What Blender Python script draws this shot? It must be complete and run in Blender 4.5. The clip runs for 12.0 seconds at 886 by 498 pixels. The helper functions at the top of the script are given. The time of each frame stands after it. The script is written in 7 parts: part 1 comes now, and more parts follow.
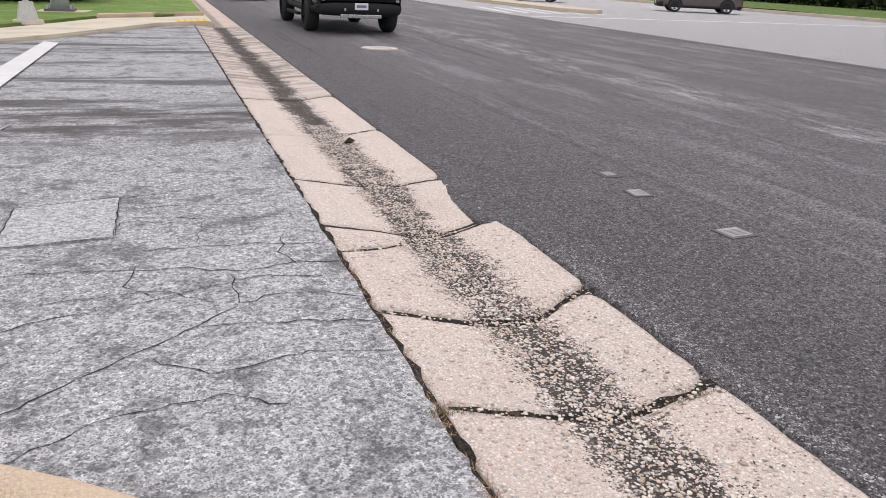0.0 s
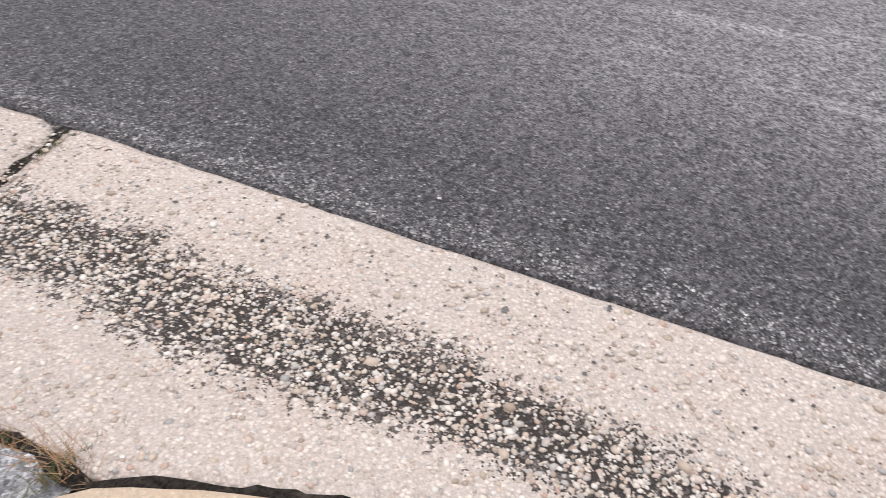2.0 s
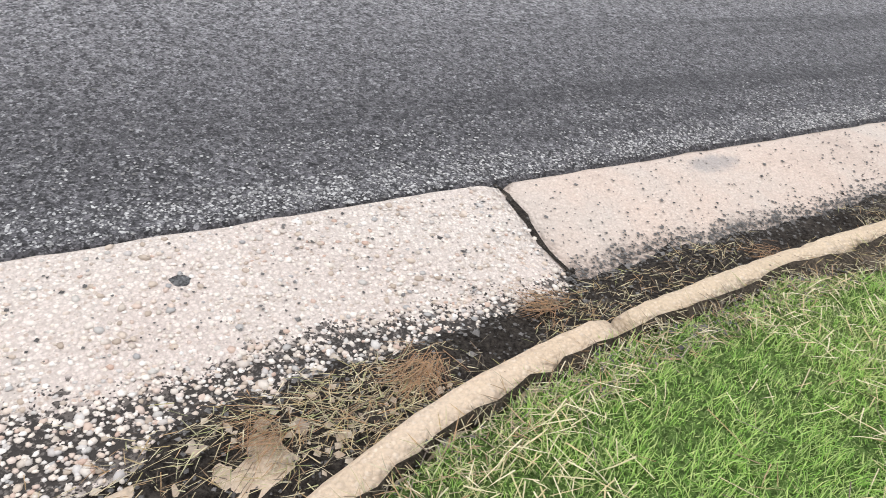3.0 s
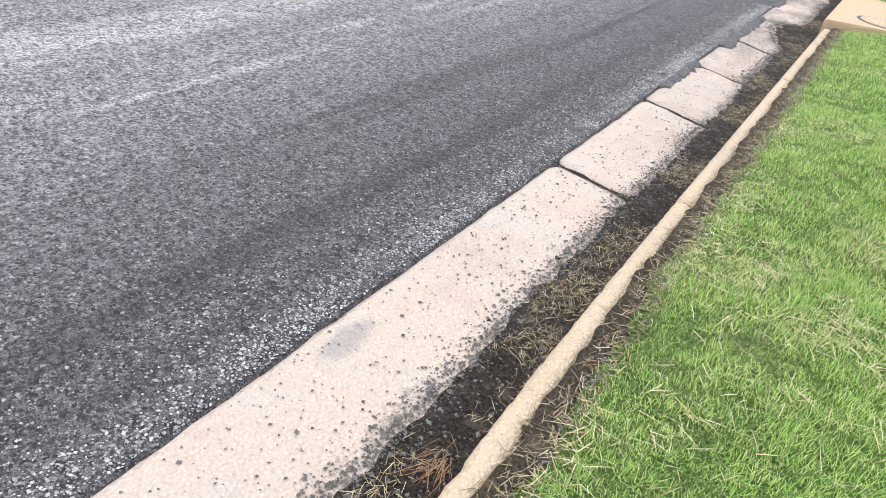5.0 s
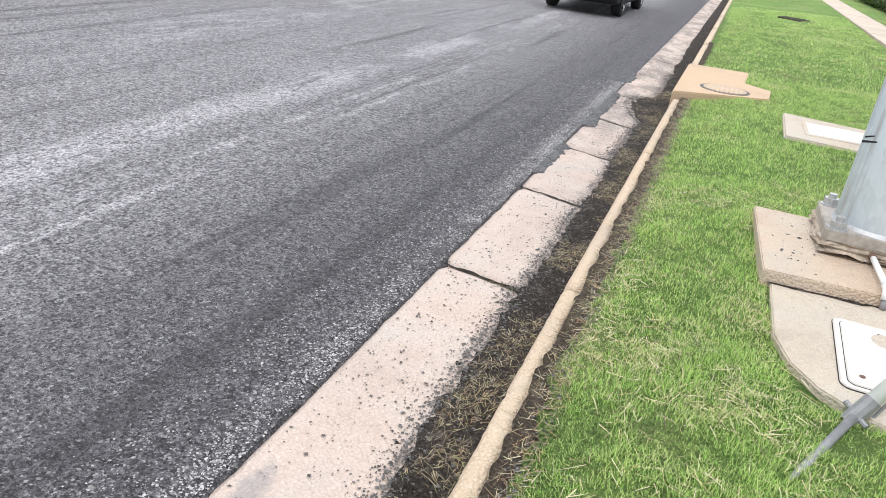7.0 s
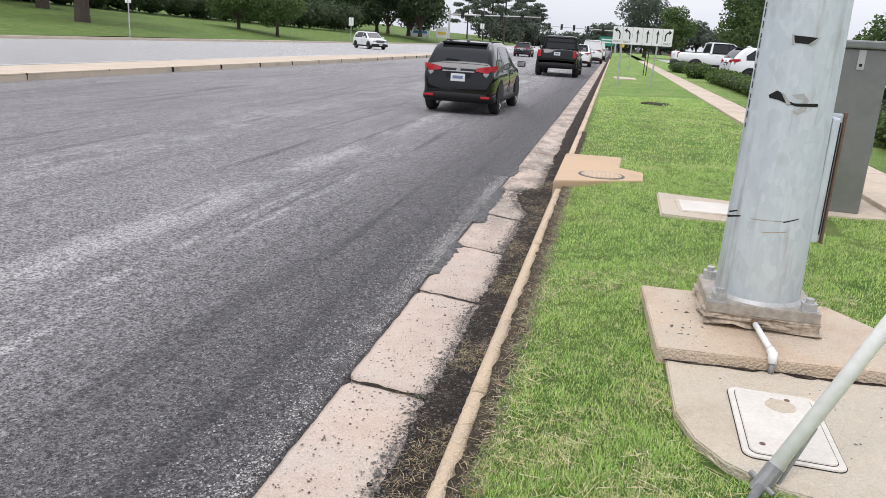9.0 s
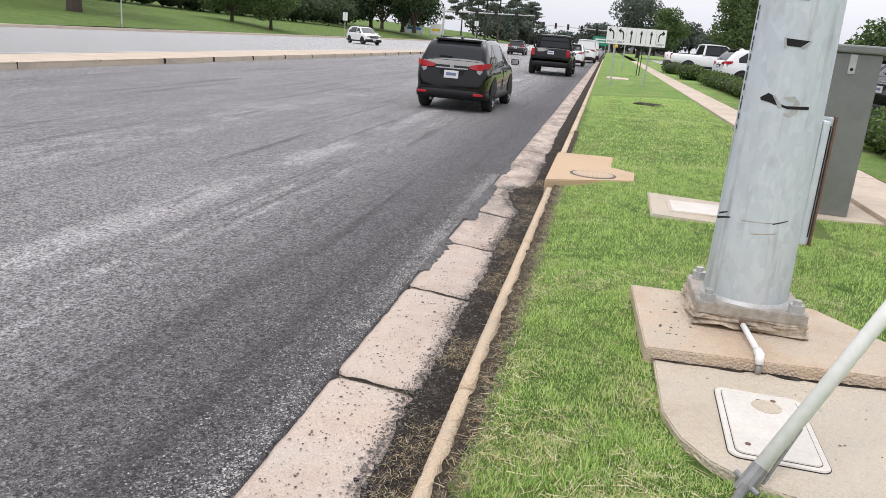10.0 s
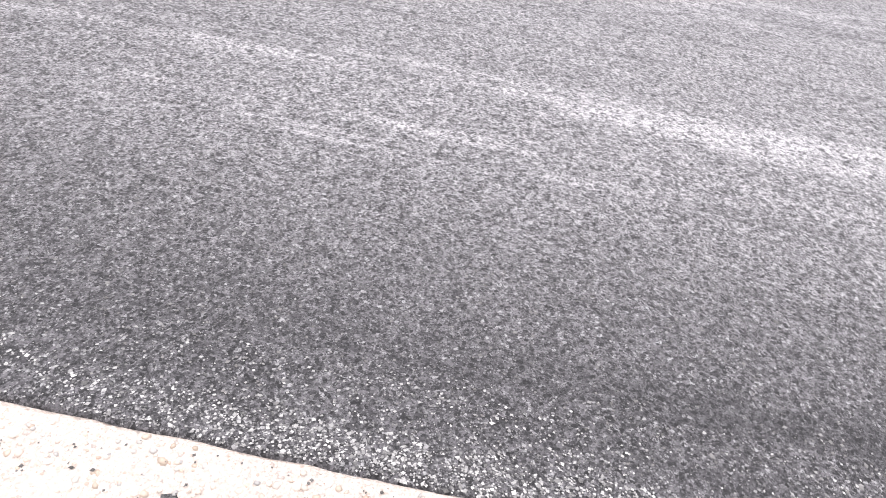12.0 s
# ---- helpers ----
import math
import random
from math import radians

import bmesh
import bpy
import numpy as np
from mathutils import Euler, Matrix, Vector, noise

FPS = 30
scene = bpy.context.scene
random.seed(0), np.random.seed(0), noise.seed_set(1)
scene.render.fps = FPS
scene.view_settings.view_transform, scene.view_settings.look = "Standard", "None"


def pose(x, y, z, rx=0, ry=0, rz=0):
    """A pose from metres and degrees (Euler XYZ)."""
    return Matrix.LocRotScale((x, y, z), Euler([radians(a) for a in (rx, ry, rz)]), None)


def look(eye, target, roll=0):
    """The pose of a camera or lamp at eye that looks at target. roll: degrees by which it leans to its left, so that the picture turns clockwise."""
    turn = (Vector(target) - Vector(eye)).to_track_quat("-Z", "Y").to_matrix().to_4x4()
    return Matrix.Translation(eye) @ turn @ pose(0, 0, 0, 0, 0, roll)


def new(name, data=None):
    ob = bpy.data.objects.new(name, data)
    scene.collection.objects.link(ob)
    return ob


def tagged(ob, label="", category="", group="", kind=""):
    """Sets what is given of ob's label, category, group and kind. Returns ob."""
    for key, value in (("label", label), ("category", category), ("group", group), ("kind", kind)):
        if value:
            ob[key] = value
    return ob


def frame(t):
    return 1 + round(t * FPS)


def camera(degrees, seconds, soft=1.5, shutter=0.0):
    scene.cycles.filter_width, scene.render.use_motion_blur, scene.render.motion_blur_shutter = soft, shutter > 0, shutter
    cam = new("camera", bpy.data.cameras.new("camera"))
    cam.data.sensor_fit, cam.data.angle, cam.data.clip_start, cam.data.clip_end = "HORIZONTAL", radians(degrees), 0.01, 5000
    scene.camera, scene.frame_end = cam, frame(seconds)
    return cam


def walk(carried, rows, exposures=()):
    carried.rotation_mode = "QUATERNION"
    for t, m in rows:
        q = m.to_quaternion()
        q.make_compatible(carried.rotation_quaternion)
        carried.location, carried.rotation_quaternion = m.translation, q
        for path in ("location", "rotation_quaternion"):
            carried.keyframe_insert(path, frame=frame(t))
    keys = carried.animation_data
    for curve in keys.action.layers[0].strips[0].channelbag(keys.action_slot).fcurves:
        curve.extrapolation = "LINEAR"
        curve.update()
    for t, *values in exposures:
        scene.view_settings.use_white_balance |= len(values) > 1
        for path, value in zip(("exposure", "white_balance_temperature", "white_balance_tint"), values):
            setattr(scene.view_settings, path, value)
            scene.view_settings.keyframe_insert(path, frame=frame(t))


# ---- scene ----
cam = camera(60.8, 12.0, soft=0.5, shutter=0.06)
PATH = [
    (0, (-1.827, 0.813, 1.363), (-1.169, 2.575, 0.682), 2.5),
    (0.5, (-1.831, 0.799, 1.369), (-1.223, 2.598, 0.74), 1.3),
    (1, (-1.832, 0.797, 1.366), (-1.225, 2.583, 0.701), 0.4),
    (1.5, (-1.785, 0.773, 1.34), (-0.843, 2.295, 0.447), 1.0),
    (1.8, (-1.704, 0.672, 1.324), (-0.389, 1.707, 0.229), 2.2),
    (2, (-1.617, 0.589, 1.305), (-0.147, 1.233, 0.111), 3.4),
    (2.2, (-1.57, 0.55, 1.3), (-0.027, 0.743, 0.041), 5.9),
    (2.5, (-1.546, 0.45, 1.273), (-0.035, 0.102, 0.011), 9.4),
    (3, (-1.511, 0.389, 1.23), (-0.259, -0.583, 0.01), 13.8),
    (3.5, (-1.453, 0.163, 1.275), (-0.366, -1.055, 0.121), 11.5),
    (5.5, (-1.004, -0.348, 1.506), (-0.325, -1.945, 0.511), 11.6),
    (6, (-1.016, -0.35, 1.535), (-0.364, -1.995, 0.602), 10.4),
    (6.5, (-1.03, -0.363, 1.538), (-0.417, -2.056, 0.667), 9.1),
    (7, (-1.041, -0.387, 1.553), (-0.468, -2.125, 0.745), 7.5),
    (9, (-1.074, -0.426, 1.598), (-0.691, -2.313, 1.057), 3.5),
    (9.5, (-1.071, -0.428, 1.602), (-0.714, -2.323, 1.071), 3.9),
    (10, (-1.075, -0.426, 1.596), (-0.717, -2.316, 1.049), 4.6),
    (10.5, (-1.065, -0.428, 1.569), (-0.636, -2.268, 0.913), 6.8),
    (11, (-1.014, -0.42, 1.475), (-0.223, -2.013, 0.562), 12.3),
    (11.2, (-0.984, -0.403, 1.448), (0.021, -1.796, 0.423), 13.6),
    (11.5, (-1.086, -0.419, 1.465), (0.326, -1.283, 0.342), 8.7),
    (11.8, (-1.11, -0.43, 1.488), (0.49, -0.605, 0.32), 7.2),
    (12, (-1.157, -0.49, 1.514), (0.462, -0.412, 0.376), 9.5),
]
EXPOSURES = [(0, 0.25, 6500, 18), (1.2, 0.27, 6500, 18), (2.5, 0.48, 6300, 13), (3.5, 0.66, 6150, 11), (5.5, 0.82, 6080, 12), (7, 0.72, 6150, 12), (9, 0.45, 6300, 14), (10.5, 0.52, 6450, 15), (11.2, 0.74, 6500, 18), (12, 1.15, 6400, 16)]
walk(cam, [(t, look(eye, target, roll)) for t, eye, target, roll in PATH], EXPOSURES)

# ---- world and light: a bright overcast day ----
world = bpy.data.worlds.new("overcast")
scene.world = world
world.use_nodes = True
wn, wl = world.node_tree.nodes, world.node_tree.links
wn.clear()
sky = wn.new("ShaderNodeTexSky")
sky.sky_type, sky.sun_disc = "NISHITA", False
sky.sun_elevation, sky.sun_rotation = radians(58), radians(200)
sky.air_density, sky.dust_density, sky.ozone_density = 1.0, 6.0, 1.0
cloud = wn.new("ShaderNodeHueSaturation")
cloud.inputs["Saturation"].default_value = 0.1
cover = wn.new("ShaderNodeMix")
cover.data_type = "RGBA"
cover.inputs[0].default_value = 0.6
cover.inputs[7].default_value = (8.3, 8.6, 9.0, 1)
back = wn.new("ShaderNodeBackground")
back.inputs["Strength"].default_value = 0.105
wout = wn.new("ShaderNodeOutputWorld")
wl.new(sky.outputs[0], cloud.inputs["Color"])
wl.new(cloud.outputs[0], cover.inputs[6])
wl.new(cover.outputs[2], back.inputs["Color"])
wl.new(back.outputs[0], wout.inputs["Surface"])
sun_data = bpy.data.lights.new("sun", "SUN")
sun_data.energy, sun_data.angle, sun_data.color = 1.1, radians(28), (1.0, 0.97, 0.93)
sun = new("sun", sun_data)
sun.rotation_euler = (radians(32), 0, radians(160))


# ---- materials ----
def material(name):
    m = bpy.data.materials.new(name)
    m.use_nodes = True
    t = m.node_tree
    return m, t.nodes, t.links, t.nodes["Principled BSDF"]


def coords(n, l, scale=(1, 1, 1)):
    geo = n.new("ShaderNodeNewGeometry")
    mp = n.new("ShaderNodeMapping")
    mp.inputs["Scale"].default_value = scale
    l.new(geo.outputs["Position"], mp.inputs["Vector"])
    return mp.outputs[0]


def noise_node(n, l, vec, scale, detail=4, rough=0.55):
    k = n.new("ShaderNodeTexNoise")
    k.inputs["Scale"].default_value, k.inputs["Detail"].default_value = scale, detail
    k.inputs["Roughness"].default_value = rough
    l.new(vec, k.inputs["Vector"])
    return k.outputs["Fac"]


def voronoi(n, l, vec, scale, feature="F1", out="Distance"):
    k = n.new("ShaderNodeTexVoronoi")
    k.feature = feature
    k.inputs["Scale"].default_value = scale
    l.new(vec, k.inputs["Vector"])
    return k.outputs[out]


def ramp(n, l, fac, lo, hi, a=0.0, b=1.0):
    k = n.new("ShaderNodeMapRange")
    k.interpolation_type = "SMOOTHSTEP"
    for i, v in zip((1, 2, 3, 4), (lo, hi, a, b)):
        k.inputs[i].default_value = v
    l.new(fac, k.inputs[0])
    return k.outputs[0]


def plug(n, l, socket, v):
    if isinstance(v, (tuple, list)):
        socket.default_value = (*v, 1)
    elif isinstance(v, (int, float)):
        socket.default_value = v
    else:
        l.new(v, socket)


def mix(n, l, fac, a, b, mode="MIX"):
    k = n.new("ShaderNodeMix")
    k.data_type, k.blend_type = "RGBA", mode
    plug(n, l, k.inputs[0], fac)
    plug(n, l, k.inputs[6], a)
    plug(n, l, k.inputs[7], b)
    return k.outputs[2]


def calc(n, l, op, a, b=0.0):
    k = n.new("ShaderNodeMath")
    k.operation = op
    plug(n, l, k.inputs[0], a)
    plug(n, l, k.inputs[1], b)
    return k.outputs[0]


def relief(n, l, p, height, strength, dist):
    k = n.new("ShaderNodeBump")
    k.inputs["Strength"].default_value, k.inputs["Distance"].default_value = strength, dist
    l.new(height, k.inputs["Height"])
    l.new(k.outputs[0], p.inputs["Normal"])


def split(n, l):
    geo = n.new("ShaderNodeNewGeometry")
    k = n.new("ShaderNodeSeparateXYZ")
    l.new(geo.outputs["Position"], k.inputs[0])
    return k.outputs


def plain(name, color, rough=0.5, metal=0.0, grain=0.12, scale=30.0, bump=0.0, spec=0.5, coat=0.0):
    """A surface of one colour with slight wear at two scales."""
    m, n, l, p = material(name)
    v = coords(n, l)
    f = noise_node(n, l, v, scale)
    g = noise_node(n, l, v, scale / 9)
    both = calc(n, l, "ADD", calc(n, l, "MULTIPLY", f, 0.5), calc(n, l, "MULTIPLY", g, 0.5))
    k = ramp(n, l, both, 0.3, 0.7)
    a, b = [c * (1 - grain) for c in color], [min(1, c * (1 + grain)) for c in color]
    l.new(mix(n, l, k, tuple(a), tuple(b)), p.inputs["Base Color"])
    p.inputs["Metallic"].default_value = metal
    p.inputs["Specular IOR Level"].default_value = spec
    p.inputs["Coat Weight"].default_value = coat
    l.new(ramp(n, l, both, 0.25, 0.75, max(0.02, rough - 0.08), min(1, rough + 0.08)), p.inputs["Roughness"])
    if bump:
        relief(n, l, p, f, bump, 0.01)
    return m


def asphalt(name, base, chip, chip_amount, dust=None, size=1.0, dark=0.75, stains=False, stone=1.6):
    """Rolled aggregate in binder: stones of three sizes, blotches, and dusty streaks that run along the road."""
    m, n, l, p = material(name)
    v = coords(n, l)

    def shades(scale):
        k = n.new("ShaderNodeSeparateColor")
        l.new(voronoi(n, l, v, scale, out="Color"), k.inputs[0])
        return k.outputs

    grit, gravel, lumps = shades(230 * size), shades(105 * size), shades(52 * size)
    fine = noise_node(n, l, v, 260, 3, 0.7)
    blot = noise_node(n, l, v, 1.7, 5, 0.6)
    c = mix(n, l, ramp(n, l, blot, 0.3, 0.7), tuple(x * 0.8 for x in base), tuple(x * 1.2 for x in base))
    # every stone has its own tone, some pale; shaded hollows are painted further down
    clod = noise_node(n, l, v, 34, 5, 0.75)
    lump = noise_node(n, l, v, 12, 8, 0.88)
    c = mix(n, l, ramp(n, l, clod, 0.5, 0.7, 0.0, 0.6), c, tuple(min(1, x * (0.4 + 0.75 * stone)) for x in base))
    c = mix(n, l, ramp(n, l, gravel[0], 0.1, 0.95, 0.0, 0.75), c, tuple(min(1, x * stone) for x in base))
    c = mix(n, l, ramp(n, l, lumps[0], 0.55, 1.0, 0.0, 0.6), c, tuple(min(1, x * (0.3 + stone)) for x in base))
    c = mix(n, l, ramp(n, l, grit[0], 1 - chip_amount, 1.0), c, chip)
    c = mix(n, l, ramp(n, l, gravel[1], 1 - chip_amount * 0.3, 1 - chip_amount * 0.2), c, tuple(min(1, x * 1.25) for x in chip))
    if stains:
        xs = split(n, l)
        spot = ramp(n, l, noise_node(n, l, v, 3.2, 8, 0.8), 0.51, 0.6)
        c = mix(n, l, calc(n, l, "MULTIPLY", spot, 0.66), c, (0.06, 0.06, 0.063))
        rub = ramp(n, l, noise_node(n, l, v, 0.9, 6, 0.7), 0.46, 0.6)
        c = mix(n, l, calc(n, l, "MULTIPLY", calc(n, l, "MULTIPLY", rub, ramp(n, l, gravel[2], 0.2, 0.8)), 0.45), c, chip)
        across = ramp(n, l, noise_node(n, l, coords(n, l, (0.16, 1.0, 1)), 1.5, 8, 0.75), 0.49, 0.6)
        far = ramp(n, l, xs[1], 6.5, 9.0)
        c = mix(n, l, calc(n, l, "MULTIPLY", calc(n, l, "MULTIPLY", across, far), 0.85), c, (0.07, 0.066, 0.064))
        band = ramp(n, l, calc(n, l, "ABSOLUTE", calc(n, l, "SUBTRACT", xs[1], 8.0)), 0.3, 1.6, 1.0, 0.0)
        ragged = ramp(n, l, noise_node(n, l, coords(n, l, (0.5, 1.6, 1)), 1.6, 8, 0.78), 0.42, 0.56)
        c = mix(n, l, calc(n, l, "MULTIPLY", calc(n, l, "MULTIPLY", band, ragged), 0.9), c, (0.062, 0.046, 0.038))
    if dust:
        xs = split(n, l)
        long = coords(n, l, (0.95, 0.17, 1))
        wide = coords(n, l, (0.42, 0.17, 1))
        streak = ramp(n, l, noise_node(n, l, long, 1.6, 7, 0.72), 0.5, 0.6)
        broad = ramp(n, l, noise_node(n, l, wide, 1.0, 8, 0.75), 0.47, 0.6)
        away = ramp(n, l, xs[0], 1.1, 3.4)
        # the stretch past the driveway has been swept clean
        dusty = ramp(n, l, xs[1], 0.3, 3.6, 1.0, 0.22)
        worn = calc(n, l, "MULTIPLY", ramp(n, l, xs[0], 0.2, 2.1), dusty)
        lodged = ramp(n, l, calc(n, l, "ADD", calc(n, l, "MULTIPLY", gravel[1], 0.5), calc(n, l, "MULTIPLY", lumps[1], 0.5)), 0.15, 0.75, 0.15, 1.0)
        streak, broad = calc(n, l, "MULTIPLY", streak, lodged), calc(n, l, "MULTIPLY", broad, lodged)
        broad = calc(n, l, "MULTIPLY", broad, dusty)
        c = mix(n, l, calc(n, l, "MULTIPLY", calc(n, l, "MULTIPLY", worn, lodged), 0.84), c, dust)
        c = mix(n, l, calc(n, l, "MULTIPLY", calc(n, l, "MULTIPLY", streak, away), 0.42), c, dust)
        c = mix(n, l, calc(n, l, "MULTIPLY", calc(n, l, "MULTIPLY", broad, away), 0.42), c, dust)
        # tracked dust where a lane joint runs
        pale = tuple(min(1, x * 1.2) for x in dust)
        for at, half, amount, thick in ((1.67, 0.075, 0.95, 0.45), (1.87, 0.08, 0.95, 0.45), (2.42, 0.34, 0.95, 0.38), (4.9, 0.85, 0.7, 0.44), (9.2, 0.6, 0.4, 0.5)):
            off = calc(n, l, "ABSOLUTE", calc(n, l, "SUBTRACT", xs[0], at))
            line = ramp(n, l, off, half * 0.2, half, 1.0, 0.0)
            some = ramp(n, l, noise_node(n, l, coords(n, l, (0.8, 0.3, 1)), 1.1 + at * 0.1, 4, 0.6), 0.42, 0.56)
            gap = ramp(n, l, noise_node(n, l, coords(n, l, (3.2, 0.6, 1)), 2.2, 8, 0.78), thick, thick + 0.12)
            here = calc(n, l, "MULTIPLY", calc(n, l, "MULTIPLY", line, gap), calc(n, l, "MULTIPLY", some, ramp(n, l, lumps[2], 0.0, 0.6, 0.55, 1.0)))
            if at < 3:
                here = calc(n, l, "MULTIPLY", here, dusty)
            c = mix(n, l, calc(n, l, "MULTIPLY", here, amount), c, pale)
        # darker tracks that the roller left
        track = ramp(n, l, noise_node(n, l, coords(n, l, (2.6, 0.07, 1)), 1.3, 6, 0.7), 0.53, 0.66, 0.0, 0.5)
        c = mix(n, l, track, c, base)
    # hollows between the stones: their shade is painted in as dark colour
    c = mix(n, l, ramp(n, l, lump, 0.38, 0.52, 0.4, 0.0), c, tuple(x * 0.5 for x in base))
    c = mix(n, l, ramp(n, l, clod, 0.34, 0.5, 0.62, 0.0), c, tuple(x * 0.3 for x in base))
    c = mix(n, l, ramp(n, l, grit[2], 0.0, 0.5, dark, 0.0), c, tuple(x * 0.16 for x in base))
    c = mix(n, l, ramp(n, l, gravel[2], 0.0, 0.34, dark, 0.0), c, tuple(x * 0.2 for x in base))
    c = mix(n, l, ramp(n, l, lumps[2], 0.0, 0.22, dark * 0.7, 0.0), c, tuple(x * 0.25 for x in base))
    l.new(c, p.inputs["Base Color"])
    p.inputs["Roughness"].default_value = 0.7
    p.inputs["Specular IOR Level"].default_value = 0.4
    h = calc(n, l, "ADD", calc(n, l, "MULTIPLY", grit[1], 0.5), calc(n, l, "MULTIPLY", fine, 0.5))
    h = calc(n, l, "ADD", calc(n, l, "ADD", h, clod), calc(n, l, "MULTIPLY", gravel[0], 0.7))
    relief(n, l, p, h, 1.0, 0.011)
    return m


def aggregate(name, light, warm, stain_at=None, smudge=None, far_dirt=False, dark_specks=0.08, soot=0.25, pebbly=1.0, silt=False):
    """Weathered concrete with its pebbles showing; stain_at: x of a washed-out flow line, half width."""
    m, n, l, p = material(name)
    v = coords(n, l)
    peb = voronoi(n, l, v, 75)
    col = voronoi(n, l, v, 75, out="Color")
    sep = n.new("ShaderNodeSeparateColor")
    l.new(col, sep.inputs[0])
    grain = noise_node(n, l, v, 190, 4, 0.7)
    blot = noise_node(n, l, v, 2.6, 5, 0.6)
    c = mix(n, l, ramp(n, l, blot, 0.32, 0.68), light, warm)
    small = voronoi(n, l, v, 150)
    sepm = n.new("ShaderNodeSeparateColor")
    l.new(voronoi(n, l, v, 150, out="Color"), sepm.inputs[0])
    c = mix(n, l, ramp(n, l, grain, 0.45, 0.75, 0.0, 0.4), c, (0.36, 0.30, 0.25))
    for dist, tone in ((small, sepm), (peb, sep)):
        # rounded stones of several shades sit in the mortar, and only some of them show
        body = calc(n, l, "MULTIPLY", ramp(n, l, dist, 0.34, 0.5, 1.0, 0.0), ramp(n, l, tone.outputs[2], 0.25, 0.4))
        c = mix(n, l, calc(n, l, "MULTIPLY", ramp(n, l, dist, 0.3, 0.62), 0.3 * pebbly), c, (0.36, 0.30, 0.255))
        c = mix(n, l, calc(n, l, "MULTIPLY", calc(n, l, "MULTIPLY", body, ramp(n, l, tone.outputs[0], 0.3, 0.9)), 0.62 * pebbly), c, (0.92, 0.83, 0.72))
        c = mix(n, l, calc(n, l, "MULTIPLY", calc(n, l, "MULTIPLY", body, ramp(n, l, tone.outputs[1], 0.68, 0.92)), 0.7 * pebbly), c, (0.42, 0.32, 0.25))
    big = ramp(n, l, noise_node(n, l, v, 1.3, 7, 0.7), 0.45, 0.72)
    c = mix(n, l, calc(n, l, "MULTIPLY", big, soot), c, (0.30, 0.27, 0.245))
    pit = ramp(n, l, noise_node(n, l, v, 45, 5, 0.65), 0.66, 0.72)
    c = mix(n, l, calc(n, l, "MULTIPLY", pit, dark_specks * 6), c, (0.07, 0.06, 0.055))
    h = calc(n, l, "SUBTRACT", calc(n, l, "MULTIPLY", grain, 0.4), peb)
    if smudge:
        xs = split(n, l)
        away = [calc(n, l, "POWER", calc(n, l, "ABSOLUTE", calc(n, l, "DIVIDE", calc(n, l, "SUBTRACT", xs[k], smudge[k]), smudge[k + 2])), 2.0) for k in (0, 1)]
        reach = calc(n, l, "ADD", calc(n, l, "ADD", *away), calc(n, l, "MULTIPLY", noise_node(n, l, v, 22, 5, 0.7), 1.6))
        c = mix(n, l, ramp(n, l, reach, 0.9, 1.7, 0.6, 0.0), c, (0.30, 0.285, 0.28))
    if far_dirt:
        xs = split(n, l)
        down = ramp(n, l, calc(n, l, "MULTIPLY", xs[1], -1.0), 4.0, 9.0)
        grime = ramp(n, l, noise_node(n, l, coords(n, l, (1, 0.5, 1)), 3.0, 7, 0.72), 0.36, 0.62)
        c = mix(n, l, calc(n, l, "MULTIPLY", calc(n, l, "MULTIPLY", down, grime), 0.8), c, (0.24, 0.205, 0.18))
    if stain_at:
        xs = split(n, l)
        wob = calc(n, l, "MULTIPLY", calc(n, l, "SUBTRACT", noise_node(n, l, coords(n, l, (1, 1, 0)), 1.4, 5, 0.6), 0.5), 0.25)
        off = calc(n, l, "ABSOLUTE", calc(n, l, "ADD", calc(n, l, "SUBTRACT", xs[0], stain_at[0]), wob))
        frayed = calc(n, l, "MULTIPLY", calc(n, l, "SUBTRACT", noise_node(n, l, v, 16, 5, 0.7), 0.5), 0.34)
        wide = ramp(n, l, xs[1], 0.2, 1.6, 0.72, 1.15)
        off = calc(n, l, "DIVIDE", off, wide)
        band = ramp(n, l, calc(n, l, "ADD", off, frayed), stain_at[1] * 0.15, stain_at[1] * 1.05, 1.0, 0.0)
        patchy = ramp(n, l, noise_node(n, l, v, 4.0, 7, 0.75), 0.3, 0.56, 0.25, 1.0)
        band = calc(n, l, "MULTIPLY", band, patchy)
        # pebbles washed clean stand pale among the silted ones
        sunk = ramp(n, l, calc(n, l, "SUBTRACT", calc(n, l, "MULTIPLY", band, 0.95), sep.outputs[2]), -0.04, 0.06)
        grit = voronoi(n, l, v, 190, out="Color")
        sepg = n.new("ShaderNodeSeparateColor")
        l.new(grit, sepg.inputs[0])
        fines = ramp(n, l, calc(n, l, "SUBTRACT", calc(n, l, "MULTIPLY", band, 0.78), sepg.outputs[0]), -0.04, 0.06)
        between = calc(n, l, "MULTIPLY", ramp(n, l, peb, 0.42, 0.62), ramp(n, l, band, 0.2, 0.6))
        soil = calc(n, l, "MAXIMUM", calc(n, l, "MAXIMUM", calc(n, l, "MULTIPLY", sunk, 0.85), fines), between)
        c = mix(n, l, calc(n, l, "MULTIPLY", soil, 0.95), c, (0.02, 0.017, 0.015))
        wash = ramp(n, l, noise_node(n, l, coords(n, l, (0.5, 2.2, 1)), 2.0, 7, 0.75), 0.42, 0.58)
        c = mix(n, l, calc(n, l, "MULTIPLY", calc(n, l, "MULTIPLY", wash, ramp(n, l, xs[1], 9.0, 11.5)), 0.65), c, (0.06, 0.05, 0.043))
